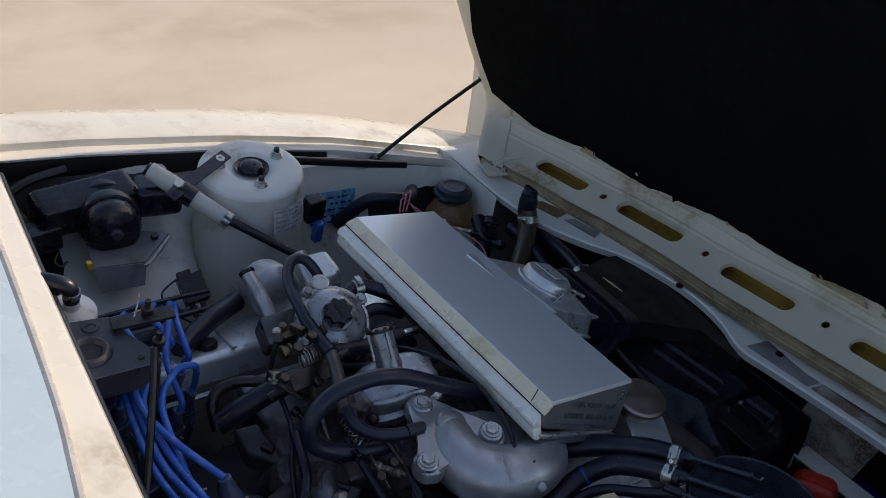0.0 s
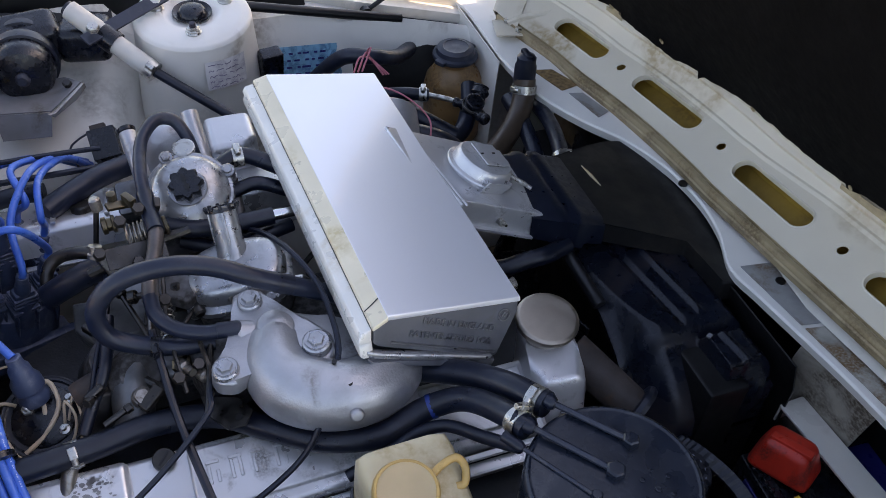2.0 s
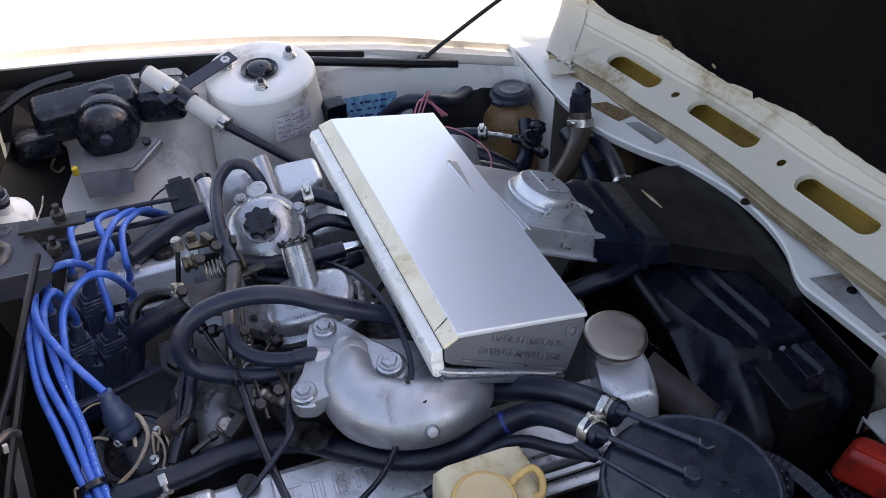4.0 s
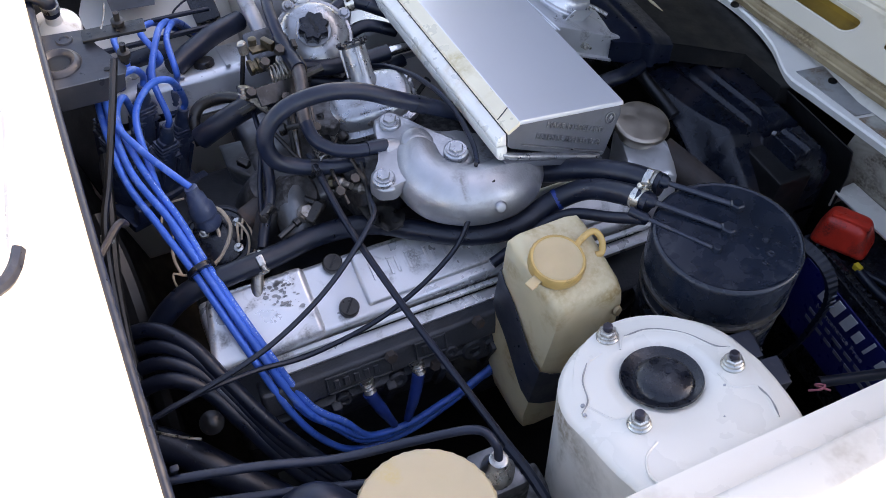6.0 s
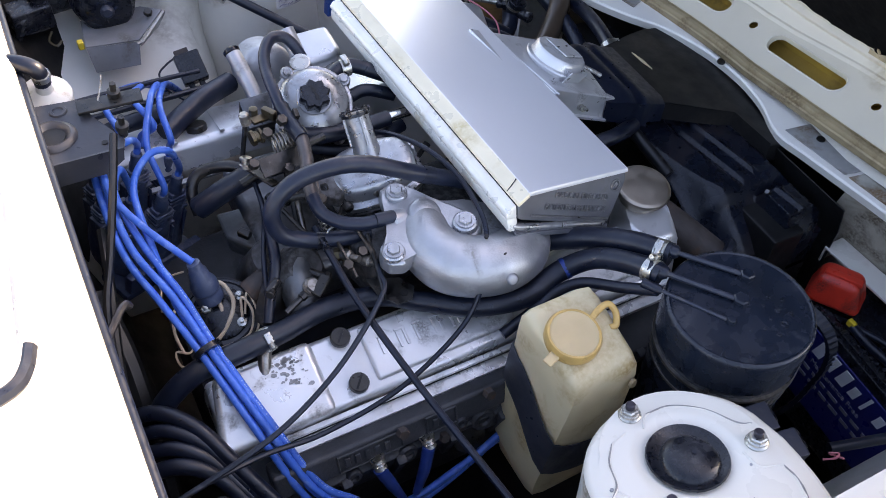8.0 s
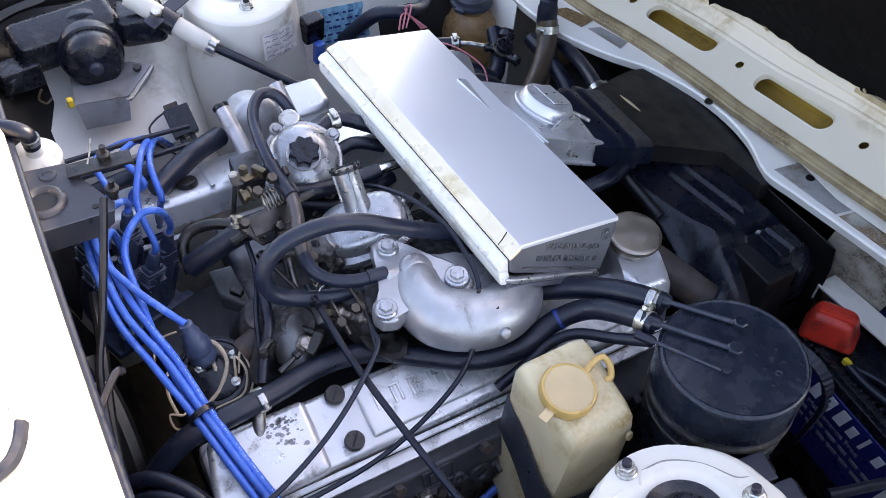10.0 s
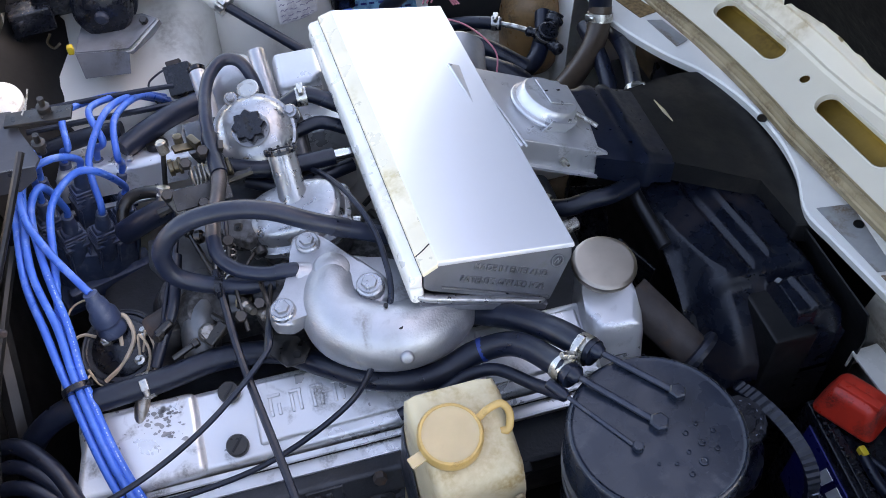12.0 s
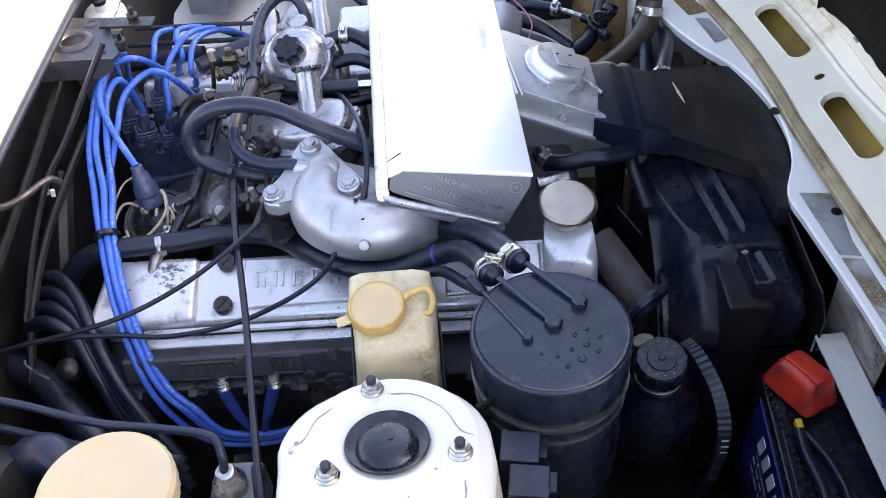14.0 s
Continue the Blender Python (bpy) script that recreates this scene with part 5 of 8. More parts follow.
for dy in (-0.005, 0.004):
    box(bm, (0.005, 0.004, 0.001), CA @ pose(0.0004 - 0.2 * dy, dy, 0.1070, 0, 0, 12), 0)
part("cap_mark", bm, BAY_BLACK, cap_)
bm = B()
box(bm, (0.085, 0.07, 0.06), CA @ pose(0.01, 0, 0.008), 0.008, 3)
box(bm, (0.05, 0.04, 0.05), CA @ pose(-0.055, 0.02, 0.02), 0.006)
part("carb_body", bm, ALU_DIRTY, carb)

carb2 = thing("carburettor", (-0.075, 0.0, 0.76), "aluminium carburettor with tall open dashpot neck", "carburettor")
C2 = frame_matrix((-0.064, -0.026, 0.770), (-0.20, 0.02, 1), (1, -0.16, 0.2))


def hat_row(rx, ry, z, power, dx=0.0, n=44):
    """Rounded-rectangle outline of the layered chamber."""
    out = []
    for i in range(n):
        a = 2 * math.pi * i / n
        c, d = math.cos(a), math.sin(a)
        out.append(C2 @ Vector((dx + rx * math.copysign(abs(c) ** power, c), ry * math.copysign(abs(d) ** power, d), z)))
    return out


def hat(rows, mat_, name, label=""):
    b_ = B()
    lev = [[b_.verts.new(p) for p in hat_row(*r)] for r in rows]
    for a, b in zip(lev, lev[1:]):
        for i in range(len(a)):
            b_.faces.new((a[i], a[(i + 1) % len(a)], b[(i + 1) % len(a)], b[i]))
    b_.faces.new(lev[-1])
    return part(name, b_, mat_, carb2, label, angle=40)


hat([(0.046, 0.040, -0.02, 0.7), (0.046, 0.040, 0.008, 0.7), (0.050, 0.043, 0.010, 0.6), (0.050, 0.043, 0.030, 0.6), (0.048, 0.041, 0.032, 0.6)], ALU_DIRTY, "chamber_base", "stained cast lower half")
hat([(0.053, 0.042, 0.0335, 0.62), (0.0560, 0.0435, 0.035, 0.62), (0.0560, 0.0435, 0.041, 0.62), (0.054, 0.041, 0.043, 0.65), (0.0515, 0.038, 0.045, 0.7), (0.0510, 0.037, 0.055, 0.72), (0.0495, 0.0355, 0.0605, 0.74), (0.045, 0.032, 0.0645, 0.8), (0.034, 0.024, 0.0670, 0.9), (0.004, 0.004, 0.0680, 1.0)], ALU_CARB, "suction_chamber", "grey cast upper half")
NK = frame_matrix((-0.0735, -0.008, 0.836), (-0.05, 0.68, 1))
bm = B()
lathe(bm, [(0.0170, -0.012), (0.0156, 0.000), (0.0146, 0.008), (0.0138, 0.044)], NK, seg=28)
for a in (40, 150, 265):
    box(bm, (0.006, 0.003, 0.034), NK @ Matrix.Rotation(radians(a), 4, "Z") @ pose(0.0145, 0, 0.024), 0.001)
part("dashpot_neck", bm, ALU_CARB, carb2, "tall fluted cast neck", angle=45)
bm = B()
lathe(bm, [(0.0150, 0.0405), (0.0176, 0.0415), (0.0176, 0.0445), (0.0160, 0.0455), (0.0115, 0.0455), (0.0110, 0.0360), (0, 0.0360)], NK, seg=24)
for i in range(11):
    box(bm, (0.0034, 0.0034, 0.004), NK @ Matrix.Rotation(2 * math.pi * i / 11, 4, "Z") @ Matrix.Translation((0.0168, 0, 0.0455)), 0.0008, 1)
part("neck_ring", bm, PLASTIC, carb2, "black serrated ring on the neck")
for x, y in ((0.049, -0.020), (0.047, 0.024), (-0.046, -0.026), (-0.046, 0.030)):
    bm = B()
    box(bm, (0.018, 0.017, 0.014), C2 @ pose(x, y, 0.037, 0, 0, 20), 0.004, 3)
    lathe(bm, [(0.0052, 0.0435), (0.0052, 0.0475), (0.0042, 0.0485), (0.0, 0.0470)], C2 @ pose(x * 1.04, y * 1.04, 0), seg=14)
    part("chamber_lug", bm, ALU_CARB, carb2, "cast lug with screw")
bm = B()
lathe(bm, [(0.006, 0), (0.006, 0.008), (0.004, 0.01)], frame_matrix(C2 @ Vector((0.056, -0.012, 0.030)), (1, -0.3, 0.1)), seg=12)
part("side_screw", bm, STEEL, carb2)

# linkage: springs, rods, levers
linkage = thing("throttle_linkage", (-0.17, 0.04, 0.78), "oily throttle linkage with coil spring and brass lever", "linkage")
bm = B()
sp = []
for i in range(70):
    a = i * 0.62
    sp.append((-0.172 + 0.00042 * i, 0.030 + 0.0115 * math.cos(a) + 0.0001 * i, 0.846 + 0.0115 * math.sin(a)))
tube(bm, sp, 0.0013, seg=5, smooth=False)
part("spring", bm, STEEL_DULL, linkage, "coil return spring")
bm = B()
tube(bm, [(-0.193, 0.048, 0.878), (-0.199, 0.046, 0.85), (-0.206, 0.044, 0.818)], 0.0028, seg=10)
part("link_rod", bm, STEEL_DARK, linkage, "oily upright rod")
bm = B()
lathe(bm, [(0.0058, -0.006), (0.0058, 0.006), (0.0042, 0.008)], frame_matrix((-0.193, 0.048, 0.880), (-0.1, 0.2, 1)), seg=16)
part("ball_rod", bm, STEEL_DULL, linkage)
bm = B()
box(bm, (0.028, 0.010, 0.004), pose(-0.172, 0.058, 0.866, 10, 15, 20), 0.001)
box(bm, (0.008, 0.018, 0.012), pose(-0.162, 0.060, 0.868, 0, 0, 30), 0.002)
lathe(bm, [(0.005, 0), (0.005, 0.014), (0.003, 0.015)], pose(-0.178, 0.066, 0.862), seg=8)
part("brass_lever", bm, BRASS, linkage, "brass-coloured lever")
bm = B()
box(bm, (0.06, 0.022, 0.003), pose(-0.165, 0.012, 0.838, 40, 5, 10), 0.001)
box(bm, (0.006, 0.012, 0.06), pose(-0.145, 0.05, 0.845, 10, 20, 0), 0.001)
box(bm, (0.012, 0.05, 0.003), pose(-0.195, 0.012, 0.828, 0, 20, 25), 0.001)
tube(bm, [(-0.215, 0.02, 0.815), (-0.15, 0.025, 0.835), (-0.11, 0.03, 0.84)], 0.005, seg=8)
tube(bm, [(-0.16, 0.06, 0.835), (-0.16, 0.02, 0.80), (-0.17, -0.03, 0.775)], 0.004, seg=8)
tube(bm, [(-0.145, -0.03, 0.84), (-0.15, -0.08, 0.815), (-0.145, -0.14, 0.79)], 0.0022, seg=6)
tube(bm, [(-0.125, -0.09, 0.815), (-0.12, -0.14, 0.80), (-0.128, -0.165, 0.792)], 0.0025, seg=6)
for p in ((-0.20, 0.015, 0.842), (-0.175, 0.035, 0.862), (-0.155, 0.04, 0.87), (-0.148, -0.05, 0.825), (-0.165, 0.0, 0.835), (-0.13, -0.118, 0.80), (-0.15, -0.125, 0.795)):
    hexagon(bm, 0.0065, 0.007, frame_matrix(p, (0.2, -0.5, 1)))
part("lever_set", bm, STEEL_DARK, linkage, "dark rods, brackets and nuts")
for p in ((-0.142, -0.115, 0.797), (-0.125, -0.13, 0.795), (-0.09, -0.05, 0.815)):
    bm = B()
    lathe(bm, [(0.0045, -0.012), (0.0065, -0.01), (0.0065, 0.0), (0.004, 0.002), (0.004, 0.014)], frame_matrix(p, (0.4, -0.8, 0.3)), seg=10)
    part("adjuster_screw", bm, STEEL_DULL, linkage, "dull adjuster screw")

# hexagon adjuster under the loop and the bright rod beside it
bm = B()
HX = frame_matrix((-0.152, -0.094, 0.781), (0.9, -0.35, 0.1))
hexagon(bm, 0.0075, 0.008, HX)
lathe(bm, [(0.0095, 0.008), (0.0095, 0.0105), (0.006, 0.011), (0.006, 0.015), (0.0105, 0.016), (0.0105, 0.019), (0.005, 0.020), (0.005, 0.034)], HX, seg=18)
part("adjuster_screw", bm, BRASS, linkage, "oily hexagon adjuster")
bm = B()
tube(bm, [(-0.150, 0.056, 0.806), (-0.160, 0.0, 0.796), (-0.171, -0.055, 0.779)], 0.0032, seg=10)
part("link_rod", bm, STEEL_DULL, linkage, "worn bright link rod")
# collars and second spring of the choke link
for x, y, z, d, r in ((-0.186, 0.040, 0.858, (1, 0.1, 0), 0.009), (-0.150, 0.034, 0.850, (1, 0.1, 0.1), 0.0075), (-0.137, 0.034, 0.848, (1, 0.1, 0.1), 0.010), (-0.205, 0.028, 0.836, (0.3, 0.4, 1), 0.007)):
    bm = B()
    lathe(bm, [(r * 0.6, -0.007), (r, -0.006), (r, -0.002), (r * 0.75, -0.001), (r * 0.75, 0.003), (r, 0.004), (r, 0.007), (r * 0.5, 0.008)], frame_matrix((x, y, z), d), seg=14)
    part("collar", bm, BRASS if r > 0.008 else STEEL_DULL, linkage, "brass-coloured collar")
bm = B()
sp = [(-0.150 + 0.0075 * math.cos(i * 0.7), -0.045 - 0.0009 * i, 0.812 + 0.0075 * math.sin(i * 0.7)) for i in range(50)]
tube(bm, sp, 0.001, seg=5, smooth=False)
part("spring", bm, STEEL, linkage, "thin coil spring")
for a, b, r in (((-0.128, 0.0, 0.822), (-0.118, -0.055, 0.806), 0.003), ((-0.178, -0.02, 0.81), (-0.135, -0.03, 0.818), 0.0035), ((-0.19, 0.0, 0.80), (-0.165, -0.075, 0.785), 0.0028), ((-0.105, -0.03, 0.81), (-0.14, -0.07, 0.80), 0.0022)):
    bm = B()
    tube(bm, [a, b], r, seg=8, n=2)
    d = Vector(b) - Vector(a)
    for q in (a, b):
        lathe(bm, [(r * 1.9, -0.004), (r * 2.1, -0.003), (r * 2.1, 0.003), (r * 1.5, 0.005)], frame_matrix(q, d), seg=10)
    part("link_rod", bm, STEEL_DARK, linkage, "oily steel link rod")
bm = B()
prism(bm, [(-0.150, -0.005, 0.826), (-0.112, -0.012, 0.826), (-0.108, -0.040, 0.822), (-0.128, -0.052, 0.820), (-0.152, -0.035, 0.822)], 0.012, (0, 0.05, 1), 0.002)
part("float_cover", bm, ALU_DIRTY, linkage, "grey cast cover")
clamp((-0.040, 0.133, 0.8415), (1, 0, 0), 0.0102)

# silver tubes, second elbow behind
el2 = thing("thermostat_housing", (-0.12, 0.2, 0.76), "cast aluminium housing with two silver tubes", "engine housing")
bm = B()
tube(bm, [(-0.153, 0.225, 0.833), (-0.148, 0.185, 0.812), (-0.146, 0.15, 0.79)], 0.0100, seg=18)
part("tube", bm, ALU_CAST, el2)
bm = B()
lathe(bm, [(0.0105, -0.002), (0.0110, 0.002), (0.009, 0.004), (0, 0.004)], frame_matrix((-0.1535, 0.228, 0.8345), (-0.1, 0.85, 0.45)), seg=18)
part("tube_cap", bm, PLASTIC, el2, "dark worn cap")
bm = B()
tube(bm, [(-0.080, 0.228, 0.846), (-0.076, 0.190, 0.820), (-0.072, 0.15, 0.79)], 0.0105, seg=16)
part("tube", bm, ALU_CAST, el2)
bm = B()
AH = frame_matrix((-0.110, 0.226, 0.788), (0.05, -1, 0.30), (1, 0, 0))
lathe(bm, [(0.037, -0.045), (0.0385, -0.010), (0.0365, -0.002), (0.0310, 0.003), (0.0220, 0.006), (0.0, 0.007)], AH, seg=40)
part("casting", bm, ALU_CAST, el2, "round domed casting", angle=60)
bm = B()
prism(bm, [(-0.062, 0.222, 0.790), (-0.014, 0.224, 0.790), (-0.002, 0.236, 0.791), (-0.002, 0.290, 0.795), (-0.062, 0.290, 0.795)], 0.07, (0, -0.15, 1), 0.010, 0.006)
part("cover_plate", bm, ALU_NECK, el2, "smooth pale cover", angle=60)
bm = B()
lathe(bm, [(0.010, -0.02), (0.010, 0.004), (0.0125, 0.005), (0.0125, 0.009), (0.010, 0.010)], frame_matrix((-0.096, 0.134, 0.860), (-0.1, -0.2, 1)), seg=20)
part("hose_stub", bm, STEEL, el2, "bright ringed hose stub")

# ---- air box ----
BL, BR, TL = Vector((0.042, -0.168, 0.867)), Vector((0.183, -0.160, 0.839)), Vector((-0.004, 0.244, 0.874))
EW = (BR - BL).normalized()
EL_ = (TL - BL)
EL_ = (EL_ - EW * EL_.dot(EW)).normalized()
EU = EW.cross(EL_).normalized()
W, LNG = 0.1435, 0.417
AB = Matrix((EW, EL_, EU)).transposed().to_4x4()
AB.translation = BL
airbox = thing("air_box", tuple(BL - Vector((0, 0, 0.06))), "bright aluminium air filter box with cast writing", "air filter box")


def swept(bm, sec, near, far, bevel):
    """A closed section (w, u) swept along the box; near and far give the ends for each section point."""
    a = [bm.verts.new(AB @ Vector((w, near(w, u), u))) for w, u in sec]
    b = [bm.verts.new(AB @ Vector((w, far(w, u), u))) for w, u in sec]
    bm.faces.new(a)
    bm.faces.new(b[::-1])
    for i in range(len(a)):
        j = (i + 1) % len(a)
        bm.faces.new((a[i], b[i], b[j], a[j]))
    if bevel:
        bmesh.ops.bevel(bm, geom=bm.edges[:], offset=bevel, segments=2, profile=0.5, affect="EDGES")


SLOPE = 0.36
bm = B()
swept(bm, [(-0.002, -0.003), (W - 0.001, -0.003), (W + 0.0005, -0.016), (0.1245, -0.060), (0.116, -0.0615), (-0.006, -0.0310), (-0.012, -0.0275), (-0.012, -0.010)], lambda w, u: SLOPE * u, lambda w, u: LNG - 0.003, 0.0022)
tray = part("tray", bm, ALU_DULL, airbox, "dull aluminium filter body with slanted end")
bm = B()
swept(bm, [(0.0, 0.0), (W, 0.0), (W + 0.0012, -0.004), (W, -0.0052), (0.0, -0.0052)], lambda w, u: -0.002 + SLOPE * u, lambda w, u: LNG, 0.0012)
lid = part("lid", bm, ALU_SHEET, airbox, "smooth bright aluminium lid")
bm = B()
swept(bm, [(0.0006, -0.0004), (-0.0142, -0.0078), (-0.0150, -0.0112), (-0.0132, -0.0112), (0.0006, -0.0046)], lambda w, u: -0.003 + 0.5 * u, lambda w, u: LNG, 0.0008)
fold = part("lid_fold", bm, REFLECT_CREAM, lid, "sloping fold of the lid, cream reflection and ochre streaks painted in")
bm = B()
swept(bm, [(-0.0146, -0.0108), (-0.0135, -0.0108), (-0.0135, -0.0155), (-0.0146, -0.0155)], lambda w, u: -0.003, lambda w, u: LNG - 0.001, 0.0)
part("seam", bm, BAY_BLACK, lid, "dark seam under the fold")
for y_ in (0.018,):
    bm = B()
    tube(bm, [AB @ Vector((-0.0005, y_ + 0.004, -0.0004)), AB @ Vector((-0.008, y_, -0.0044)), AB @ Vector((-0.0150, y_ - 0.003, -0.0085))], 0.0006, seg=5)
    part("fold_notch", bm, BAY_BLACK, fold, "cut in the fold")
bm = B()
swept(bm, [(-0.0138, -0.0125), (-0.0240, -0.0165), (-0.0265, -0.0215), (-0.0265, -0.0250), (-0.0135, -0.0250)], lambda w, u: -0.004 + 0.5 * (u + 0.0125), lambda w, u: LNG, 0.0014)
part("side_flange", bm, FLANGE_PALE, lid, "pale folded side flange")
bm = B()
swept(bm, [(-0.0270, -0.026), (-0.012, -0.0235), (-0.010, -0.040), (-0.0245, -0.040)], lambda w, u: -0.010 + 0.5 * (u + 0.026), lambda w, u: LNG - 0.002, 0.004)
part("side_bead", bm, FLANGE_PALE, tray, "pale rolled side bead")
bm = B()
swept(bm, [(-0.018, -0.0395), (0.116, -0.0622), (0.122, -0.0612), (0.119, -0.0685), (-0.012, -0.0475)], lambda w, u: SLOPE * u - 0.003, lambda w, u: LNG - 0.004, 0.0018)
part("tray_rim", bm, ALU_DULL, tray, "dull lower rim")
bm = B()
tube(bm, [AB @ Vector(q) for q in ((-0.0205, 0.060, -0.0335), (-0.0205, 0.012, -0.0335), (-0.0195, -0.006, -0.0345), (-0.010, -0.0120, -0.0380), (0.030, -0.0150, -0.0455), (0.080, -0.0180, -0.0545), (0.110, -0.0195, -0.0600), (0.1195, -0.0140, -0.0610), (0.1225, -0.002, -0.0605), (0.1225, 0.050, -0.0605))], 0.0048, seg=12, n=5)
part("front_bead", bm, ALU_CARB, tray, "rolled grey bead round the lower front")
bm = B()
swept(bm, [(0.0, -0.048), (0.105, -0.066), (0.10, -0.092), (0.02, -0.085)], lambda w, u: 0.015, lambda w, u: LNG - 0.03, 0.004)
part("underside", bm, ALU_DIRTY, tray)
front_n = (-EL_ + EU * SLOPE).normalized()
TEXT_DIR = (EW * 0.128 + (EU + EL_ * SLOPE) * -0.031).normalized()
front_up = front_n.cross(TEXT_DIR).normalized()


def front_m(w, u):
    m = Matrix((TEXT_DIR, front_up, front_n)).transposed().to_4x4()
    m.translation = AB @ Vector((w, SLOPE * u, u)) + front_n * 0.0012
    return m


words("MADE IN ENGLAND", 0.0092, front_m(0.078, -0.0205), 0.0005, ALU_WORD, tray, "inscription", "words in relief")
words("PATENTS APPLIED FOR", 0.0092, front_m(0.070, -0.0325), 0.0005, ALU_WORD, tray, "inscription", "words in relief")
bm = B()
lathe(bm, [(0.0068, 0), (0.0068, 0.0009), (0.0057, 0.0009), (0.0057, 0)], front_m(0.127, -0.0175), seg=22, cap=False)
tube(bm, [front_m(0.127, -0.0175) @ Vector(q) for q in ((-0.003, -0.003, 0.0006), (0.0, 0.003, 0.0006), (0.001, -0.002, 0.0006), (0.003, 0.003, 0.0006))], 0.0006, seg=5, n=3)
part("cast_mark", bm, ALU_WORD, tray, "small round mark in relief")
bm = B()
sheet(bm, [[front_m(0.006, -0.0265) @ Vector((x, 0, 0)), front_m(0.006, -0.0265) @ Vector((x, 0.0, 0.0016)), front_m(0.006, -0.0265) @ Vector((x, -0.0015, 0.0016))] for x in (0.0, 0.06, 0.118)], 0.0006)
part("cast_line", bm, ALU_WORD, tray, "thin raised line")
# neck with vacuum capsule
bm = B()
quad = [(0.150, 0.006, 0.843), (0.292, 0.001, 0.779), (0.286, 0.124, 0.786), (0.135, 0.132, 0.850)]
nn = (Vector(quad[1]) - Vector(quad[0])).cross(Vector(quad[3]) - Vector(quad[0])).normalized()
prism(bm, quad, 0.032, nn, 0.0015, 0.0)
neck = part("neck", bm, ALU_NECK, airbox, "flat aluminium intake neck")
bm = B()
prism(bm, [Vector(p) - nn * 0.0315 + Vector((0, dy, 0)) for p, dy in zip(quad, (-0.006, -0.006, 0.004, 0.004))], 0.003, nn, 0.0)
part("neck_flange", bm, ALU_NECK, neck)
bm = B()
for du, w_ in ((0.004, 0.003), (0.0105, 0.002)):
    tube(bm, [AB @ Vector((W + du, 0.145, -0.002 - 0.2 * du)), AB @ Vector((W + du - 0.008, 0.22, -0.001 - 0.2 * du)), AB @ Vector((W + du - 0.017, 0.285, -0.002 - 0.2 * du))], w_ * 0.7, seg=6)
part("joint_strip", bm, ALU_SHEET, neck, "folded joint strip")
bm = B()
lathe(bm, [(0.0045, -0.004), (0.0045, 0.006)], frame_matrix((0.235, 0.000, 0.784), (0, -1, 0.3)), seg=12)
lathe(bm, [(0.0022, 0.005), (0.0022, 0.012)], frame_matrix((0.235, 0.000, 0.784), (0.2, -1, 0.3)), seg=8)
part("screw", bm, STEEL, neck)
VM = frame_matrix((0.231, 0.067, 0.806), nn, (1, 0, 0))
bm = B()
lathe(bm, [(0.038, -0.006), (0.038, 0.004), (0.0425, 0.005), (0.0435, 0.007), (0.0425, 0.009), (0.038, 0.010), (0.036, 0.02), (0.033, 0.023), (0, 0.024)], VM, seg=40)
caps = part("vacuum_capsule", bm, ALU_NECK, airbox, "round silver vacuum capsule")
bm = B()
box(bm, (0.034, 0.042, 0.002), VM @ pose(0.006, 0.004, 0.0255, 0, 0, 8), 0.0006)
box(bm, (0.034, 0.002, 0.03), VM @ pose(0.0, -0.042, 0.006, 20, 0, 8), 0.0006)
part("capsule_strap", bm, ALU_NECK, caps)
for dx in (-0.007, 0.012):
    bm = B()
    box(bm, (0.005, 0.002, 0.0006), VM @ pose(dx, 0.004 + dx * 0.3, 0.0268, 0, 0, 20), 0)
    part("slot", bm, BAY_BLACK, caps)
bm = B()
tube(bm, [VM @ Vector((0.034, -0.010, 0.012)), VM @ Vector((0.050, -0.022, 0.012)), VM @ Vector((0.060, -0.030, 0.011))], 0.0028, seg=10)
part("vacuum_stub", bm, STEEL, caps)

# rubber boot and flat duct
duct = thing("intake_duct", (0.40, 0.04, 0.70), "black rubber intake boot with flat duct", "air duct")
bm = B()
rows = []
for x, dy, dz in ((0.276, 0.0, 0.004), (0.300, 0.003, 0.006), (0.308, 0.006, 0.009), (0.320, 0.006, 0.009), (0.327, 0.003, 0.006), (0.333, 0.007, 0.009), (0.344, 0.007, 0.009), (0.350, 0.002, 0.005), (0.375, 0.0, 0.003)):
    zc, y0, y1 = 0.760 - 0.30 * (x - 0.29), -0.001 - 0.10 * (x - 0.28), 0.124 + 0.10 * (x - 0.28)
    t = 0.017 + dz
    rows.append([(x, y0 - dy, zc - t * 0.8), (x, y0 - dy, zc + t * 0.7), (x, y0 + 0.012, zc + t), (x, y1 - 0.012, zc + t), (x, y1 + dy, zc + t * 0.7), (x, y1 + dy, zc - t * 0.8), (x, y0 - dy, zc - t * 0.8)])
sheet(bm, rows)
part("boot", bm, RUBBER, duct, "ribbed rubber boot", angle=60)
bm = B()
prism(bm, [(0.340, 0.002, 0.758), (0.377, -0.009, 0.750), (0.475, -0.048, 0.731), (0.484, -0.118, 0.720), (0.520, -0.120, 0.712), (0.555, -0.01, 0.708), (0.555, 0.10, 0.708), (0.530, 0.175, 0.714), (0.462, 0.160, 0.735), (0.430, 0.150, 0.743), (0.346, 0.124, 0.758)], 0.03, (0, 0, 1), 0.003)
part("duct_plate", bm, DUCT, duct, "flat scuffed black duct")
bm = B()
tube(bm, [(0.399, 0.104, 0.7500), (0.403, 0.083, 0.7485), (0.407, 0.063, 0.7465)], [0.0006, 0.0022, 0.0006], seg=6)
part("pale_scratch", bm, CAP_CREAM, duct, "pale scratch")

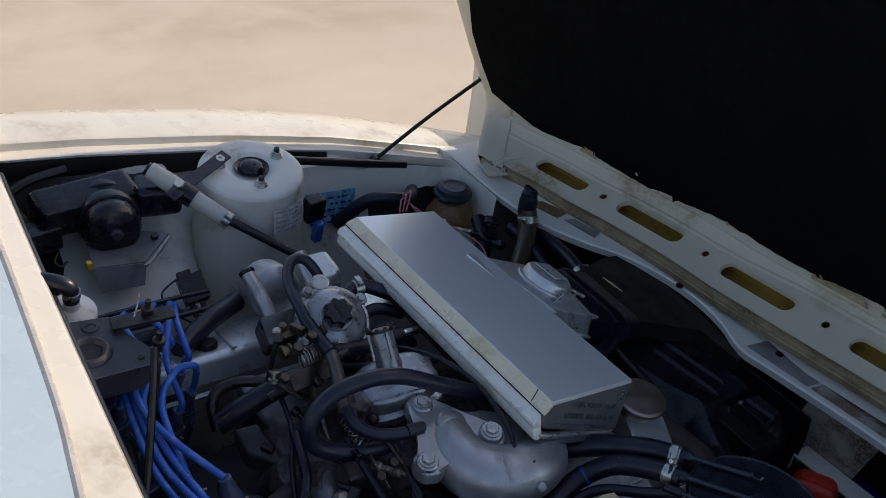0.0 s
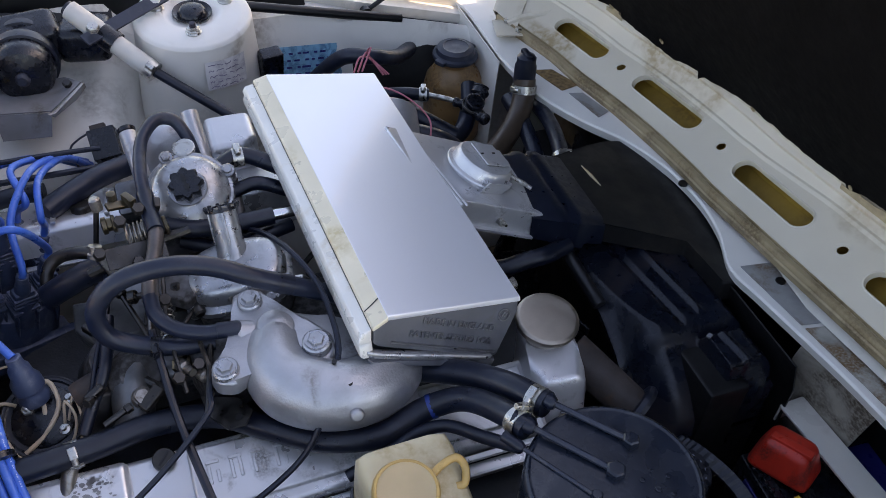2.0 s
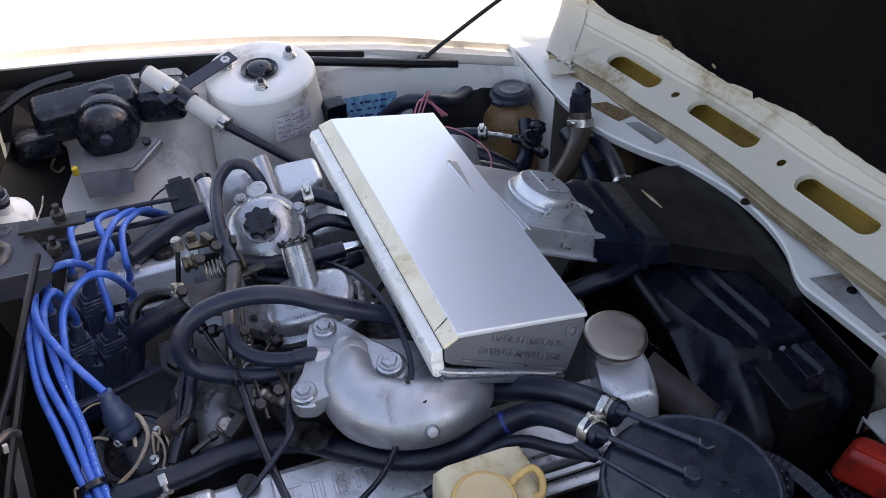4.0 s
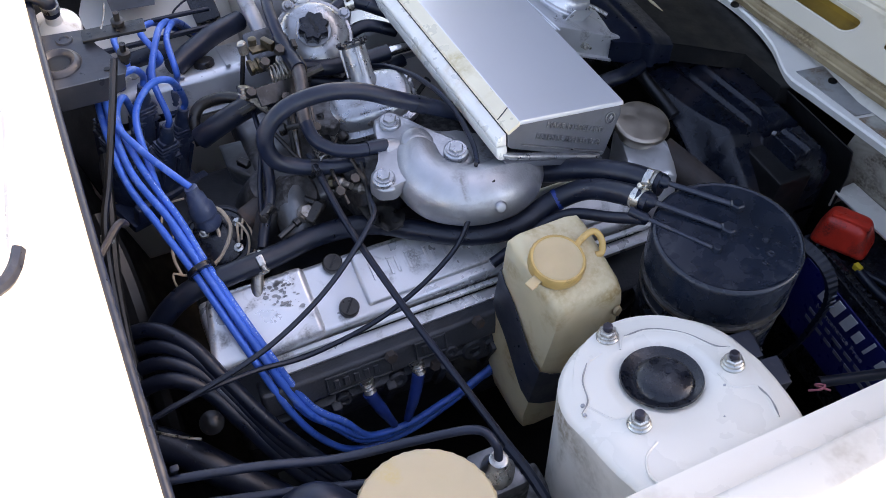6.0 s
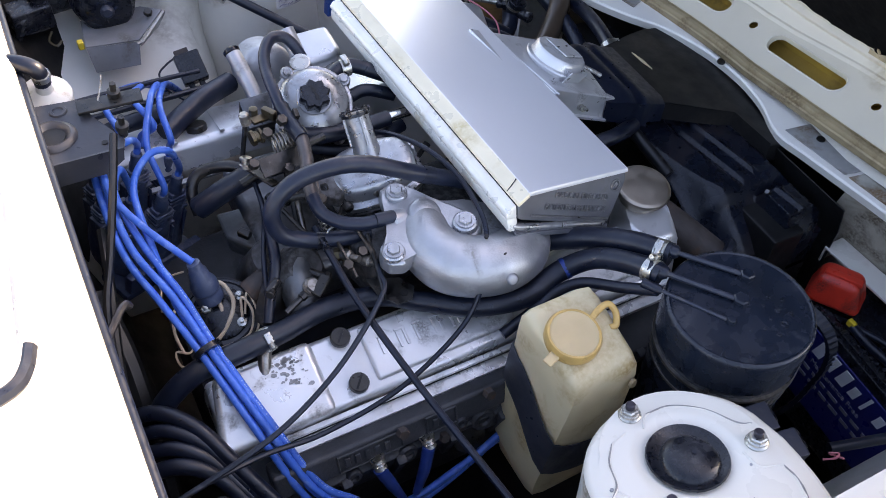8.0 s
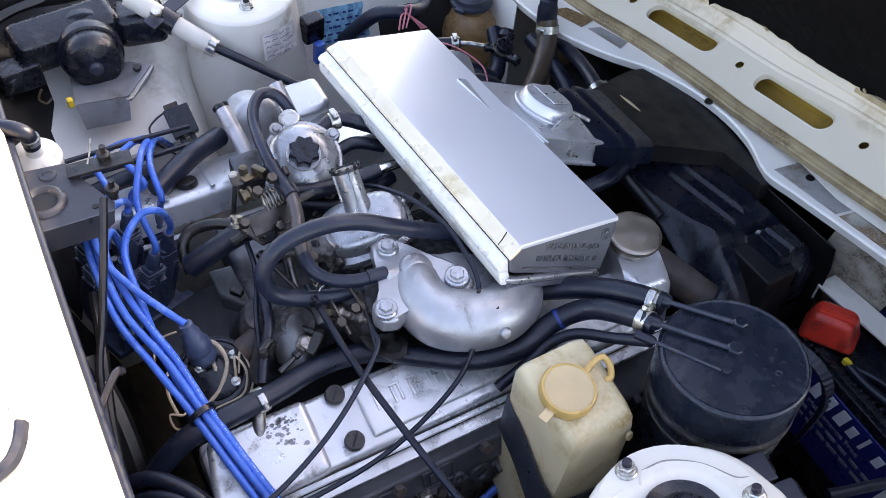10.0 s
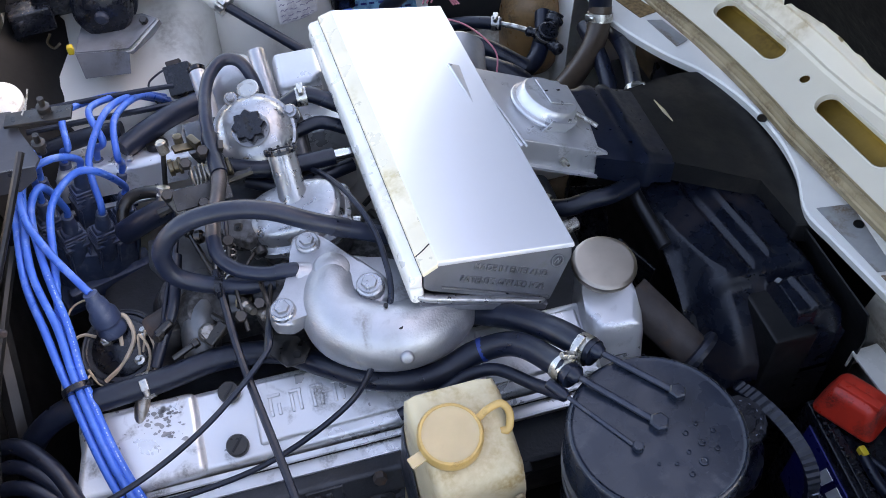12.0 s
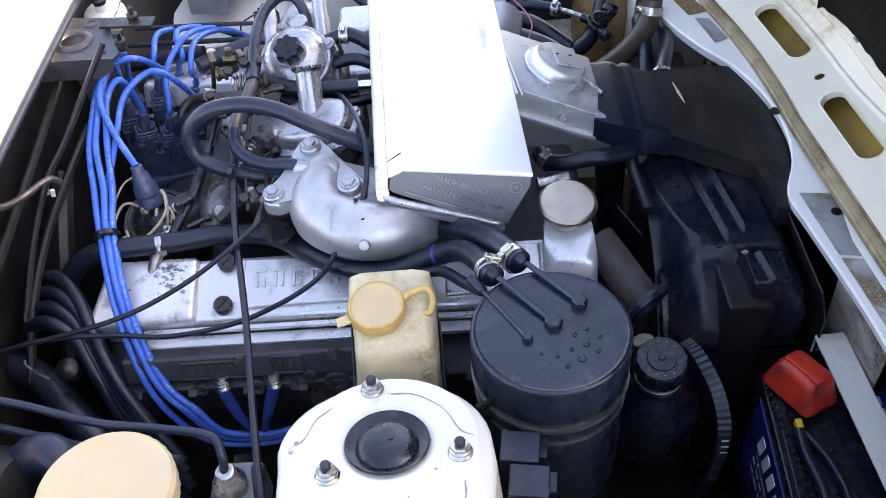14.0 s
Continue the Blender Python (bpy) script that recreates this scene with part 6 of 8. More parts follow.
# ---- hoses over the engine ----
hose([(0.02, -0.085, 0.815), (-0.006, -0.084, 0.830), (-0.06, -0.083, 0.863), (-0.10, -0.073, 0.881), (-0.14, -0.068, 0.888), (-0.182, -0.066, 0.880), (-0.208, -0.070, 0.855), (-0.205, -0.078, 0.826), (-0.180, -0.084, 0.810), (-0.145, -0.092, 0.804), (-0.11, -0.095, 0.80)], 0.0094, RUBBER_GREY, "thick black looped breather hose", seg=16)
bm = B()
lathe(bm, [(0.0102, -0.008), (0.0102, 0.008)], frame_matrix((-0.036, -0.0835, 0.848), (0.8, 0, -0.5)), seg=18)
solo("hose_sleeve", bm, RUBBER, (-0.036, -0.0835, 0.848), "black sleeve joining the hose", "hose sleeve")
bm = B()
lathe(bm, [(0.0103, -0.004), (0.0103, 0.004)], frame_matrix((-0.165, -0.088, 0.8065), (0.9, -0.2, -0.15)), seg=16)
box(bm, (0.006, 0.012, 0.012), pose(-0.165, -0.10, 0.812), 0.001)
solo("hose_band", bm, PLASTIC, (-0.165, -0.088, 0.80), "black band round the hose", "hose clip")
hose([(-0.142, 0.014, 0.861), (-0.147, -0.012, 0.857), (-0.156, -0.040, 0.851), (-0.160, -0.062, 0.842)], 0.0078, COPPER, "dull metal breather pipe by the linkage", cat="pipe", name="pipe")
hose([(-0.160, -0.058, 0.845), (-0.157, -0.078, 0.836), (-0.142, -0.094, 0.830), (-0.120, -0.103, 0.827), (-0.098, -0.106, 0.826)], 0.0074, RUBBER_GREY, "bent black vacuum hose by the elbow")
bm = B()
lathe(bm, [(0.0077, -0.01), (0.0078, 0.009), (0.0070, 0.0120), (0.0040, 0.0140), (0.0, 0.0146)], frame_matrix((-0.097, -0.106, 0.827), (1, -0.05, -0.1)), seg=18)
solo("hose_end", bm, RUBBER_GREY, (-0.097, -0.106, 0.826), "black rubber hose end cap", "hose connector")
hose([(-0.146, 0.062, 0.866), (-0.146, 0.085, 0.874), (-0.143, 0.118, 0.879), (-0.135, 0.146, 0.883), (-0.119, 0.166, 0.886), (-0.101, 0.168, 0.881), (-0.090, 0.155, 0.866), (-0.085, 0.138, 0.845)], 0.0070, RUBBER_GREY, "arched black hose over the carburettor")
hose([(-0.146, 0.066, 0.868), (-0.145, 0.045, 0.864), (-0.142, 0.012, 0.862)], 0.0088, RUBBER, "short black hose section beside the carburettor")
hose([(-0.135, 0.052, 0.832), (-0.10, 0.044, 0.826), (-0.06, 0.045, 0.822), (-0.020, 0.048, 0.820)], 0.0098, RUBBER, "black hose between carburettors")
bm = B()
lathe(bm, [(0.0062, -0.012), (0.0062, 0.022)], frame_matrix((-0.008, 0.0485, 0.8205), (1, 0.02, 0)), seg=14)
solo("pipe_stub", bm, CHROME, (-0.008, 0.0485, 0.8205), "bright metal pipe stub", "pipe fitting")
hose([(-0.12, 0.05, 0.808), (-0.08, 0.035, 0.800), (-0.04, 0.04, 0.80), (0.0, 0.05, 0.80)], 0.008, RUBBER, "lower black vacuum hose by the carburettor")
hose([(-0.065, 0.125, 0.838), (-0.035, 0.135, 0.842), (0.0, 0.12, 0.83), (0.02, 0.11, 0.82)], 0.0095, RUBBER, "short black hose at the air box")
hose([(-0.055, 0.10, 0.82), (-0.025, 0.105, 0.822), (0.01, 0.095, 0.81)], 0.008, RUBBER, "short black hose under the air box")
# heater hoses along the cam cover
hose([(-0.405, -0.165, 0.64), (-0.388, -0.160, 0.695), (-0.362, -0.159, 0.734), (-0.329, -0.157, 0.755), (-0.290, -0.157, 0.760), (-0.235, -0.148, 0.755), (-0.181, -0.137, 0.752), (-0.123, -0.146, 0.752), (-0.079, -0.177, 0.754), (-0.036, -0.208, 0.758), (0.018, -0.224, 0.763), (0.066, -0.217, 0.775), (0.10, -0.235, 0.80), (0.122, -0.280, 0.824), (0.130, -0.300, 0.828)], 0.0121, RUBBER, "long black heater hose over the cam cover", seg=16)
clamp((-0.255, -0.150, 0.754), (1, 0.15, 0), 0.0126, (0.2, -0.6, 1))
hose([(-0.268, -0.176, 0.730), (-0.262, -0.162, 0.744), (-0.254, -0.148, 0.752)], 0.0072, STEEL_DULL, "bright metal heater spigot", cat="pipe", name="pipe")
bm = B()
lathe(bm, [(0.0126, -0.0025), (0.0126, 0.0025)], frame_matrix((0.072, -0.218, 0.778), (1, -0.1, 0.4)), seg=20)
solo("blue_mark", bm, NAVY_BOOT, (0.072, -0.218, 0.778), "blue tape round the hose", "tape")
hose([(0.05, -0.15, 0.765), (0.083, -0.175, 0.778), (0.112, -0.205, 0.797), (0.138, -0.246, 0.818), (0.158, -0.281, 0.826)], 0.0130, RUBBER, "short thick black heater hose", seg=16)
clamp((0.126, -0.290, 0.826), (0.25, -0.9, 0.25), 0.0126, (0.6, 0.2, 1))
clamp((0.152, -0.272, 0.823), (0.5, -0.85, 0.2), 0.0135, (-0.4, -0.1, 1))
hose([(-0.02, -0.245, 0.742), (0.023, -0.240, 0.757), (0.051, -0.236, 0.768), (0.078, -0.245, 0.780), (0.100, -0.280, 0.800), (0.118, -0.312, 0.822)], 0.0062, RUBBER, "thin black vacuum hose")
bm = B()
prism(bm, [(-0.134, -0.136, 0.776), (-0.100, -0.150, 0.777), (-0.090, -0.168, 0.777), (-0.099, -0.182, 0.777), (-0.116, -0.182, 0.776), (-0.130, -0.162, 0.776)], 0.0022, (0, 0, 1), 0.0)
hbr = solo("hose_bracket", bm, STEEL_DARK, (-0.11, -0.165, 0.77), "small dark drilled bracket", "bracket")
bm = B()
lathe(bm, [(0.0042, 0.0), (0.0042, 0.0008), (0, 0.0008)], frame_matrix((-0.104, -0.172, 0.7772), (0, 0, 1)), seg=14)
part("hole", bm, BAY_BLACK, hbr)

# ---- charcoal canister ----
CC = Vector((0.180, -0.368, 0.828))
can = thing("canister", (CC.x, CC.y, 0.60), "black round charcoal canister with three pipes on its lid", "canister")
CM = frame_matrix(CC, (0.0, 0.03, 1))
bm = B()
lathe(bm, [(0.070, -0.22), (0.072, -0.21), (0.0735, -0.205), (0.0742, -0.10), (0.0750, -0.098), (0.0750, -0.088), (0.0738, -0.086), (0.0738, -0.052), (0.0750, -0.046)], CM, seg=64)
part("canister_body", bm, CAN, can)
bm = B()
lathe(bm, [(0.0762, -0.05), (0.0768, -0.046), (0.0768, -0.005), (0.0760, -0.0018), (0.0742, -0.0003), (0.0728, 0.0), (0.0715, -0.0008), (0.0700, -0.0010), (0.0, -0.0006)], CM, seg=64)
clid = part("canister_lid", bm, CAN, can, "scuffed black lid")
bm = B()
lathe(bm, [(0.0735, -0.062), (0.0775, -0.062), (0.0775, -0.058), (0.0735, -0.058)], CM, seg=64, cap=False)
lathe(bm, [(0.0735, -0.084), (0.0755, -0.084), (0.0755, -0.081), (0.0735, -0.081)], CM, seg=64, cap=False)
part("canister_band", bm, STEEL_DULL, can, "thin metal band")
for a, b, r, e in (((0.160, -0.281, 0.830), (0.210, -0.341, 0.830), 0.0030, 0.0078), ((0.131, -0.300, 0.832), (0.183, -0.364, 0.830), 0.0030, 0.0088), ((0.116, -0.312, 0.826), (0.157, -0.380, 0.829), 0.0020, 0.0050)):
    bm = B()
    tube(bm, [a, b], r, seg=12, n=2)
    d = (Vector(b) - Vector(a)).normalized()
    part("lid_pipe", bm, PLASTIC_GREY, clid, "thin worn slate pipe")
    bm = B()
    lathe(bm, [(e * 1.05, -0.006), (e, 0.0035), (e * 0.8, 0.0048), (0, 0.0050)], CM @ Matrix.Translation(CM.inverted() @ Vector(b)), seg=6 if e > 0.006 else 14)
    part("pipe_boss", bm, CAN, clid, "black moulded boss")
    bm = B()
    lathe(bm, [(r * 2.6, -0.012), (r * 2.6, 0.006), (r * 1.7, 0.010)], frame_matrix(Vector(a) - d * 0.004, d), seg=16)
    part("pipe_socket", bm, RUBBER, clid)
for dx, dy, r in ((0.021, -0.010, 0.0026), (0.033, -0.004, 0.0022), (0.030, -0.022, 0.0034), (0.016, -0.027, 0.0022), (0.040, -0.030, 0.0026), (0.024, -0.038, 0.0045), (0.002, -0.034, 0.002), (-0.012, -0.030, 0.0018), (0.044, -0.014, 0.0022), (0.010, -0.046, 0.0026)):
    bm = B()
    lathe(bm, [(r, -0.001), (r * 0.9, 0.0009), (r * 0.6, 0.0011), (r * 0.45, 0.0003), (0, 0.0003)], CM @ Matrix.Translation((dx, dy, -0.0004)), seg=12)
    part("lid_boss", bm, CAN, clid)
bm = B()
box(bm, (0.035, 0.004, 0.03), pose(0.115, -0.415, 0.765, 0, 20, 35), 0.001)
part("bracket_tab", bm, STEEL_DARK, can)
for k, (x, y, z) in enumerate(((0.143, -0.460, 0.768), (0.148, -0.496, 0.770))):
    rl = thing("relay", (x, y, z - 0.03), "small slate-coloured plastic relay by the turret", "relay", "relays")
    bm = B()
    box(bm, (0.036, 0.031, 0.05), pose(x, y, z - 0.016, 4, 0, -8), 0.002)
    part("relay_case", bm, PLASTIC_GREY, rl)
    bm = B()
    box(bm, (0.008, 0.02, 0.006), pose(x + 0.021, y, z - 0.002, 4, 0, -8), 0.001)
    part("relay_tab", bm, PLASTIC, rl)

# ---- washer bottle ----
bot = thing("washer_bottle", (0.018, -0.318, 0.56), "yellowed translucent fluid bottle held by a dark strap", "fluid bottle")
bm = B()
RB = Matrix.Translation((0.020, -0.316, 0.80)) @ Matrix.Rotation(radians(1), 4, "Z")
ringv = []
for hh, sx, sy, oy in ((-0.24, 0.042, 0.042, 0.0), (-0.20, 0.048, 0.048, 0.0), (-0.05, 0.050, 0.050, 0.0), (-0.022, 0.0505, 0.0505, 0.0), (-0.004, 0.049, 0.049, 0.001), (0.004, 0.044, 0.043, 0.003), (0.007, 0.034, 0.034, 0.004)):
    row = []
    for i in range(32):
        a = 2 * math.pi * i / 32
        c, s = math.cos(a), math.sin(a)
        k = 1 / (abs(c) ** 11 + abs(s) ** 11) ** (1 / 11)
        z = hh + (-0.20 * s * k * sy * 0.6 if hh > -0.06 else 0)
        fx = 0.72 + 2.0 * s * k * sy if c < 0 else 1.0
        fx += (1.12 - fx) * min(1, max(0, (-hh - 0.03) / 0.17)) * (c < 0)
        row.append(bm.verts.new(RB @ Vector((sx * c * k * fx, sy * s * k + oy, hh + (0.22 * s * k * sy if hh > -0.06 else 0)))))
    ringv.append(row)
for a, b in zip(ringv, ringv[1:]):
    for i in range(32):
        bm.faces.new((a[i], a[(i + 1) % 32], b[(i + 1) % 32], b[i]))
bm.faces.new(ringv[-1])
bm.faces.new(ringv[0][::-1])
part("bottle_body", bm, BOTTLE, bot, angle=50)
BC = frame_matrix((0.012, -0.317, 0.808), (0.0, -0.16, 1)) @ Matrix.Scale(0.88, 4)
bm = B()
lathe(bm, [(0.028, -0.012), (0.0315, -0.004), (0.0325, 0.0), (0.0325, 0.010), (0.0305, 0.013), (0.027, 0.0125), (0.0255, 0.0115), (0.0, 0.0115)], BC, seg=44)
bcap = part("bottle_cap", bm, CAP_AMBER, bot, "amber screw cap")
bm = B()
tube(bm, [BC @ Vector((0.030, 0.010, 0.006)), BC @ Vector((0.044, 0.016, 0.010)), BC @ Vector((0.058, 0.018, 0.010)), BC @ Vector((0.064, 0.008, 0.004)), BC @ Vector((0.060, -0.004, -0.004)), BC @ Vector((0.052, -0.004, -0.006))], 0.0036, seg=10)
part("cap_tether", bm, AMBER_RIM, bcap, "amber tether loop")
bm = B()
box(bm, (0.018, 0.012, 0.004), BC @ pose(-0.037, -0.014, 0.004, 0, 0, 20), 0.0015)
part("cap_tab", bm, CAP_AMBER, bcap)
bm = B()
lathe(bm, [(0.0323, -0.003), (0.0332, -0.0005), (0.0332, 0.0095), (0.0313, 0.0134), (0.0290, 0.0136), (0.0282, 0.0122)], BC, seg=44, cap=False)
part("cap_rim", bm, AMBER_RIM, bcap, "darker amber rim")
bm = B()
rows = []
for i in range(33):
    a = 2 * math.pi * i / 32
    c, s = math.cos(a), math.sin(a)
    k = 1 / (abs(c) ** 11 + abs(s) ** 11) ** (1 / 11)
    dz = 0.045 * s - 0.012 * c
    fx = 0.73 + 2.0 * s * k * 0.05 if c < 0 else 1.0
    rows.append([RB @ Vector((0.0515 * c * k * (fx + (1.12 - fx) * min(1, max(0, (-zz - dz - 0.03) / 0.17)) * (c < 0)), 0.0515 * s * k, zz + dz)) for zz in (-0.082, -0.111, -0.140)])
sheet(bm, rows, 0.0012)
part("strap", bm, GREY_PAINT, bot, "dark flat strap")
bm = B()
tube(bm, [(0.035, -0.375, 0.70), (0.045, -0.382, 0.705), (0.05, -0.378, 0.69), (0.04, -0.376, 0.685)], 0.0012, seg=6)
part("strap_wire", bm, STEEL, bot)
bm = B()
lathe(bm, [(0.006, 0), (0.005, 0.003), (0, 0.003)], frame_matrix((0.06, -0.368, 0.765), (0.3, -1, 0.2)), seg=12)
part("moulding_dot", bm, CREAM_DIRTY, bot)

# ---- brake fluid reservoir ----
br = thing("brake_reservoir", (-0.215, -0.505, 0.66), "brake fluid reservoir with large cream cap", "fluid reservoir")
RM = frame_matrix((-0.215, -0.508, 0.80), (0.02, 0.06, 1))
bm = B()
lathe(bm, [(0.05, -0.12), (0.052, -0.11), (0.052, -0.02), (0.046, 0.0)], RM, seg=40)
part("reservoir_body", bm, WHITE_PLASTIC, br)
bm = B()
ringv = []
for hh, r0 in ((0.0, 0.0585), (0.018, 0.0595), (0.023, 0.057), (0.025, 0.05), (0.024, 0.0)):
    if r0 == 0:
        ringv.append([bm.verts.new(RM @ Vector((0, 0, hh)))])
    else:
        ringv.append([bm.verts.new(RM @ Vector(((r0 + (0.0009 if i % 2 and hh < 0.022 else 0)) * math.cos(2 * math.pi * i / 72), (r0 + (0.0009 if i % 2 and hh < 0.022 else 0)) * math.sin(2 * math.pi * i / 72), hh))) for i in range(72)])
for a, b in zip(ringv, ringv[1:]):
    for i in range(72):
        bm.faces.new((a[i], a[(i + 1) % 72], b[0]) if len(b) == 1 else (a[i], a[(i + 1) % 72], b[(i + 1) % 72], b[i]))
part("reservoir_cap", bm, CAP_CREAM, br, "ribbed cream screw cap", angle=25)
bm = B()
box(bm, (0.13, 0.10, 0.02), pose(-0.14, -0.505, 0.69), 0.004)
box(bm, (0.05, 0.05, 0.05), pose(-0.125, -0.465, 0.72), 0.008)
part("master_cylinder", bm, ALU_DIRTY, br, "stained metal base")
bm = B()
lathe(bm, [(0.016, 0), (0.016, 0.012), (0.011, 0.02), (0.009, 0.03), (0.006, 0.032)], pose(-0.128, -0.470, 0.745), seg=18)
part("pipe_union", bm, STEEL, br)
hose([(-0.128, -0.470, 0.775), (-0.128, -0.462, 0.79), (-0.14, -0.445, 0.797), (-0.19, -0.43, 0.79), (-0.26, -0.415, 0.785), (-0.33, -0.40, 0.80), (-0.41, -0.385, 0.81)], 0.0042, RUBBER_GREY, "grey brake pipe from the master cylinder", cat="pipe", name="pipe")
hose([(-0.17, -0.455, 0.775), (-0.23, -0.445, 0.772), (-0.30, -0.425, 0.775), (-0.41, -0.40, 0.79)], 0.0042, RUBBER_GREY, "grey brake pipe from the master cylinder", cat="pipe", name="pipe")
bm = B()
lathe(bm, [(0.06, -0.05), (0.075, -0.03), (0.08, 0.0), (0.07, 0.03), (0.04, 0.04)], frame_matrix((-0.34, -0.50, 0.74), (1, 0, 0.1)), seg=32)
solo("brake_servo", bm, BAY_BLACK, (-0.34, -0.50, 0.66), "dark round brake servo in shadow", "brake servo")

# ---- battery ----
bat = thing("battery", (0.50, -0.42, 0.40), "car battery with navy label and red terminal cover", "battery")
bm = B()
box(bm, (0.165, 0.27, 0.20), pose(0.517, -0.415, 0.498, 0, 0, -4), 0.004)
part("case", bm, PLASTIC, bat)
bm = B()
box(bm, (0.004, 0.23, 0.13), pose(0.4345, -0.412, 0.515, 0, 0, -4), 0.001)
lab = part("label", bm, BLUE_DARK, bat, "navy blue label")
rng = random.Random(41)
BM_ = Matrix.Translation((0.4318, -0.332, 0.553)) @ Matrix.Rotation(radians(-4), 4, "Z") @ Matrix(((0, 0, -1, 0), (-1, 0, 0, 0), (0, 1, 0, 0), (0, 0, 0, 1)))
for k in range(6):
    w, h = ((0.015, 0.030), (0.014, 0.030), (0.015, 0.030), (0.012, 0.021), (0.005, 0.030), (0.012, 0.021))[k]
    x = 0.012 + 0.0235 * k
    bm = B()
    plate(bm, [BM_ @ Vector((x + 0.25 * v, v, 0)) for x, v in ((x, 0), (x + w, 0), (x + w, h), (x, h))], 0.0008)
    part("print_bar", bm, INK_WHITE, lab)
words("Maintenance Free", 0.0135, BM_ @ Matrix.Translation((0.066, -0.013, 0.0006)), 0.0003, INK_FAINT, lab, "inscription", "pale printed words")
for r_ in range(1, 3):
    x = 0.01
    while x < 0.13:
        w = rng.uniform(0.008, 0.02)
        bm = B()
        plate(bm, [BM_ @ Vector((x, -0.018 - 0.016 * r_, 0)), BM_ @ Vector((x + w, -0.018 - 0.016 * r_, 0)), BM_ @ Vector((x + w, -0.012 - 0.016 * r_, 0)), BM_ @ Vector((x, -0.012 - 0.016 * r_, 0))], 0.0008)
        part("print_bar", bm, INK_FAINT, lab)
        x += w + 0.006
bm = B()
box(bm, (0.05, 0.10, 0.002), pose(0.571, -0.36, 0.6005, 0, 0, -4), 0.0005)
lab2 = part("label", bm, BLUE_DARK, bat, "navy blue top label")
for k in range(5):
    bm = B()
    box(bm, (0.008, 0.012, 0.001), pose(0.563, -0.325 - 0.016 * k, 0.602, 0, 0, -4), 0)
    part("print_bar", bm, INK_WHITE, lab2)
bm = B()
box(bm, (0.012, 0.25, 0.006), pose(0.447, -0.41, 0.6005, 0, 0, -4), 0.002)
for k in range(22):
    box(bm, (0.006, 0.004, 0.004), pose(0.4445 + 0.0007 * k, -0.30 - 0.0105 * k, 0.605, 0, 0, -4), 0.001, 1)
part("case_rib", bm, PLASTIC, bat)
bm = B()
box(bm, (0.058, 0.078, 0.046), pose(0.478, -0.306, 0.627, -5, 4, 28), 0.011, 4, taper=0.66)
rc = part("terminal_cover", bm, RED, bat, "red plastic terminal cover", angle=50)
bm = B()
box(bm, (0.012, 0.050, 0.008), pose(0.474, -0.309, 0.649, -5, 4, 28), 0.003, 2)
part("cover_ridge", bm, RED, rc, "scuffed ridge")
bm = B()
box(bm, (0.008, 0.012, 0.010), pose(0.463, -0.355, 0.610), 0.002)
part("cable_tag", bm, YELLOW, rc)
bm = B()
box(bm, (0.036, 0.30, 0.004), pose(0.5365, -0.395, 0.625, 0, 0, 3), 0.001)
box(bm, (0.036, 0.003, 0.03), pose(0.530, -0.245, 0.612, 0, 0, 3), 0.001)
solo("hold_down_bar", bm, WHITE, (0.5365, -0.395, 0.60), "white painted battery hold-down bar", "battery clamp")
hose([(0.463, -0.358, 0.607), (0.461, -0.39, 0.607), (0.466, -0.44, 0.606), (0.455, -0.49, 0.60), (0.44, -0.54, 0.58)], 0.0062, RUBBER, "corrugated black battery cable", cat="cable", name="cable")
hose([(0.467, -0.358, 0.605), (0.484, -0.40, 0.606), (0.489, -0.45, 0.606), (0.47, -0.50, 0.602), (0.44, -0.55, 0.58)], 0.0042, RUBBER, "thin black battery wire", cat="cable", name="cable")
hose([(0.49, -0.42, 0.603), (0.50, -0.45, 0.6035), (0.51, -0.50, 0.602)], 0.0016, RUBBER, "thin black wire on the battery", cat="cable", name="cable")
hose([(0.24, -0.50, 0.70), (0.31, -0.52, 0.70), (0.38, -0.535, 0.69), (0.44, -0.53, 0.66), (0.47, -0.50, 0.62)], 0.006, RUBBER, "black cable loop by the turret", cat="cable", name="cable")
bm = B()
tube(bm, [(0.20, -0.515, 0.735), (0.208, -0.521, 0.741), (0.217, -0.518, 0.738), (0.211, -0.512, 0.734), (0.221, -0.524, 0.734)], 0.0012, seg=6)
solo("loose_wire", bm, PINK_WIRE, (0.19, -0.51, 0.74), "loose pink wire ends", "wire")

# ---- steering pump and belt ----
pump = thing("power_steering_pump", (0.30, -0.34, 0.52), "black steering pump with ribbed filler cap", "pump")
PM = frame_matrix((0.3045, -0.328, 0.704), (-0.05, -0.15, 1))
bm = B()
ringv = []
for hh, k in ((-0.012, 1.0), (0.008, 1.0), (0.012, 0.93)):
    ringv.append([bm.verts.new(PM @ Vector((0.0272 * k * (1 + 0.035 * (i % 3 == 0)) * math.cos(2 * math.pi * i / 48), 0.0272 * k * (1 + 0.035 * (i % 3 == 0)) * math.sin(2 * math.pi * i / 48), hh))) for i in range(48)])
for a, b in zip(ringv, ringv[1:]):
    for i in range(48):
        bm.faces.new((a[i], a[(i + 1) % 48], b[(i + 1) % 48], b[i]))
bm.faces.new(ringv[-1])
lathe(bm, [(0.016, 0.012), (0.015, 0.0135), (0.004, 0.0135), (0.003, 0.015), (0, 0.015)], PM, seg=24)
part("pump_cap", bm, PLASTIC, pump, "ribbed black cap", angle=25)
bm = B()
lathe(bm, [(0.05, -0.16), (0.052, -0.10), (0.045, -0.07), (0.026, -0.05), (0.0235, -0.04), (0.0235, -0.008)], PM, seg=32)
part("pump_body", bm, RAD_BLACK, pump, "grimy black body")
bm = B()
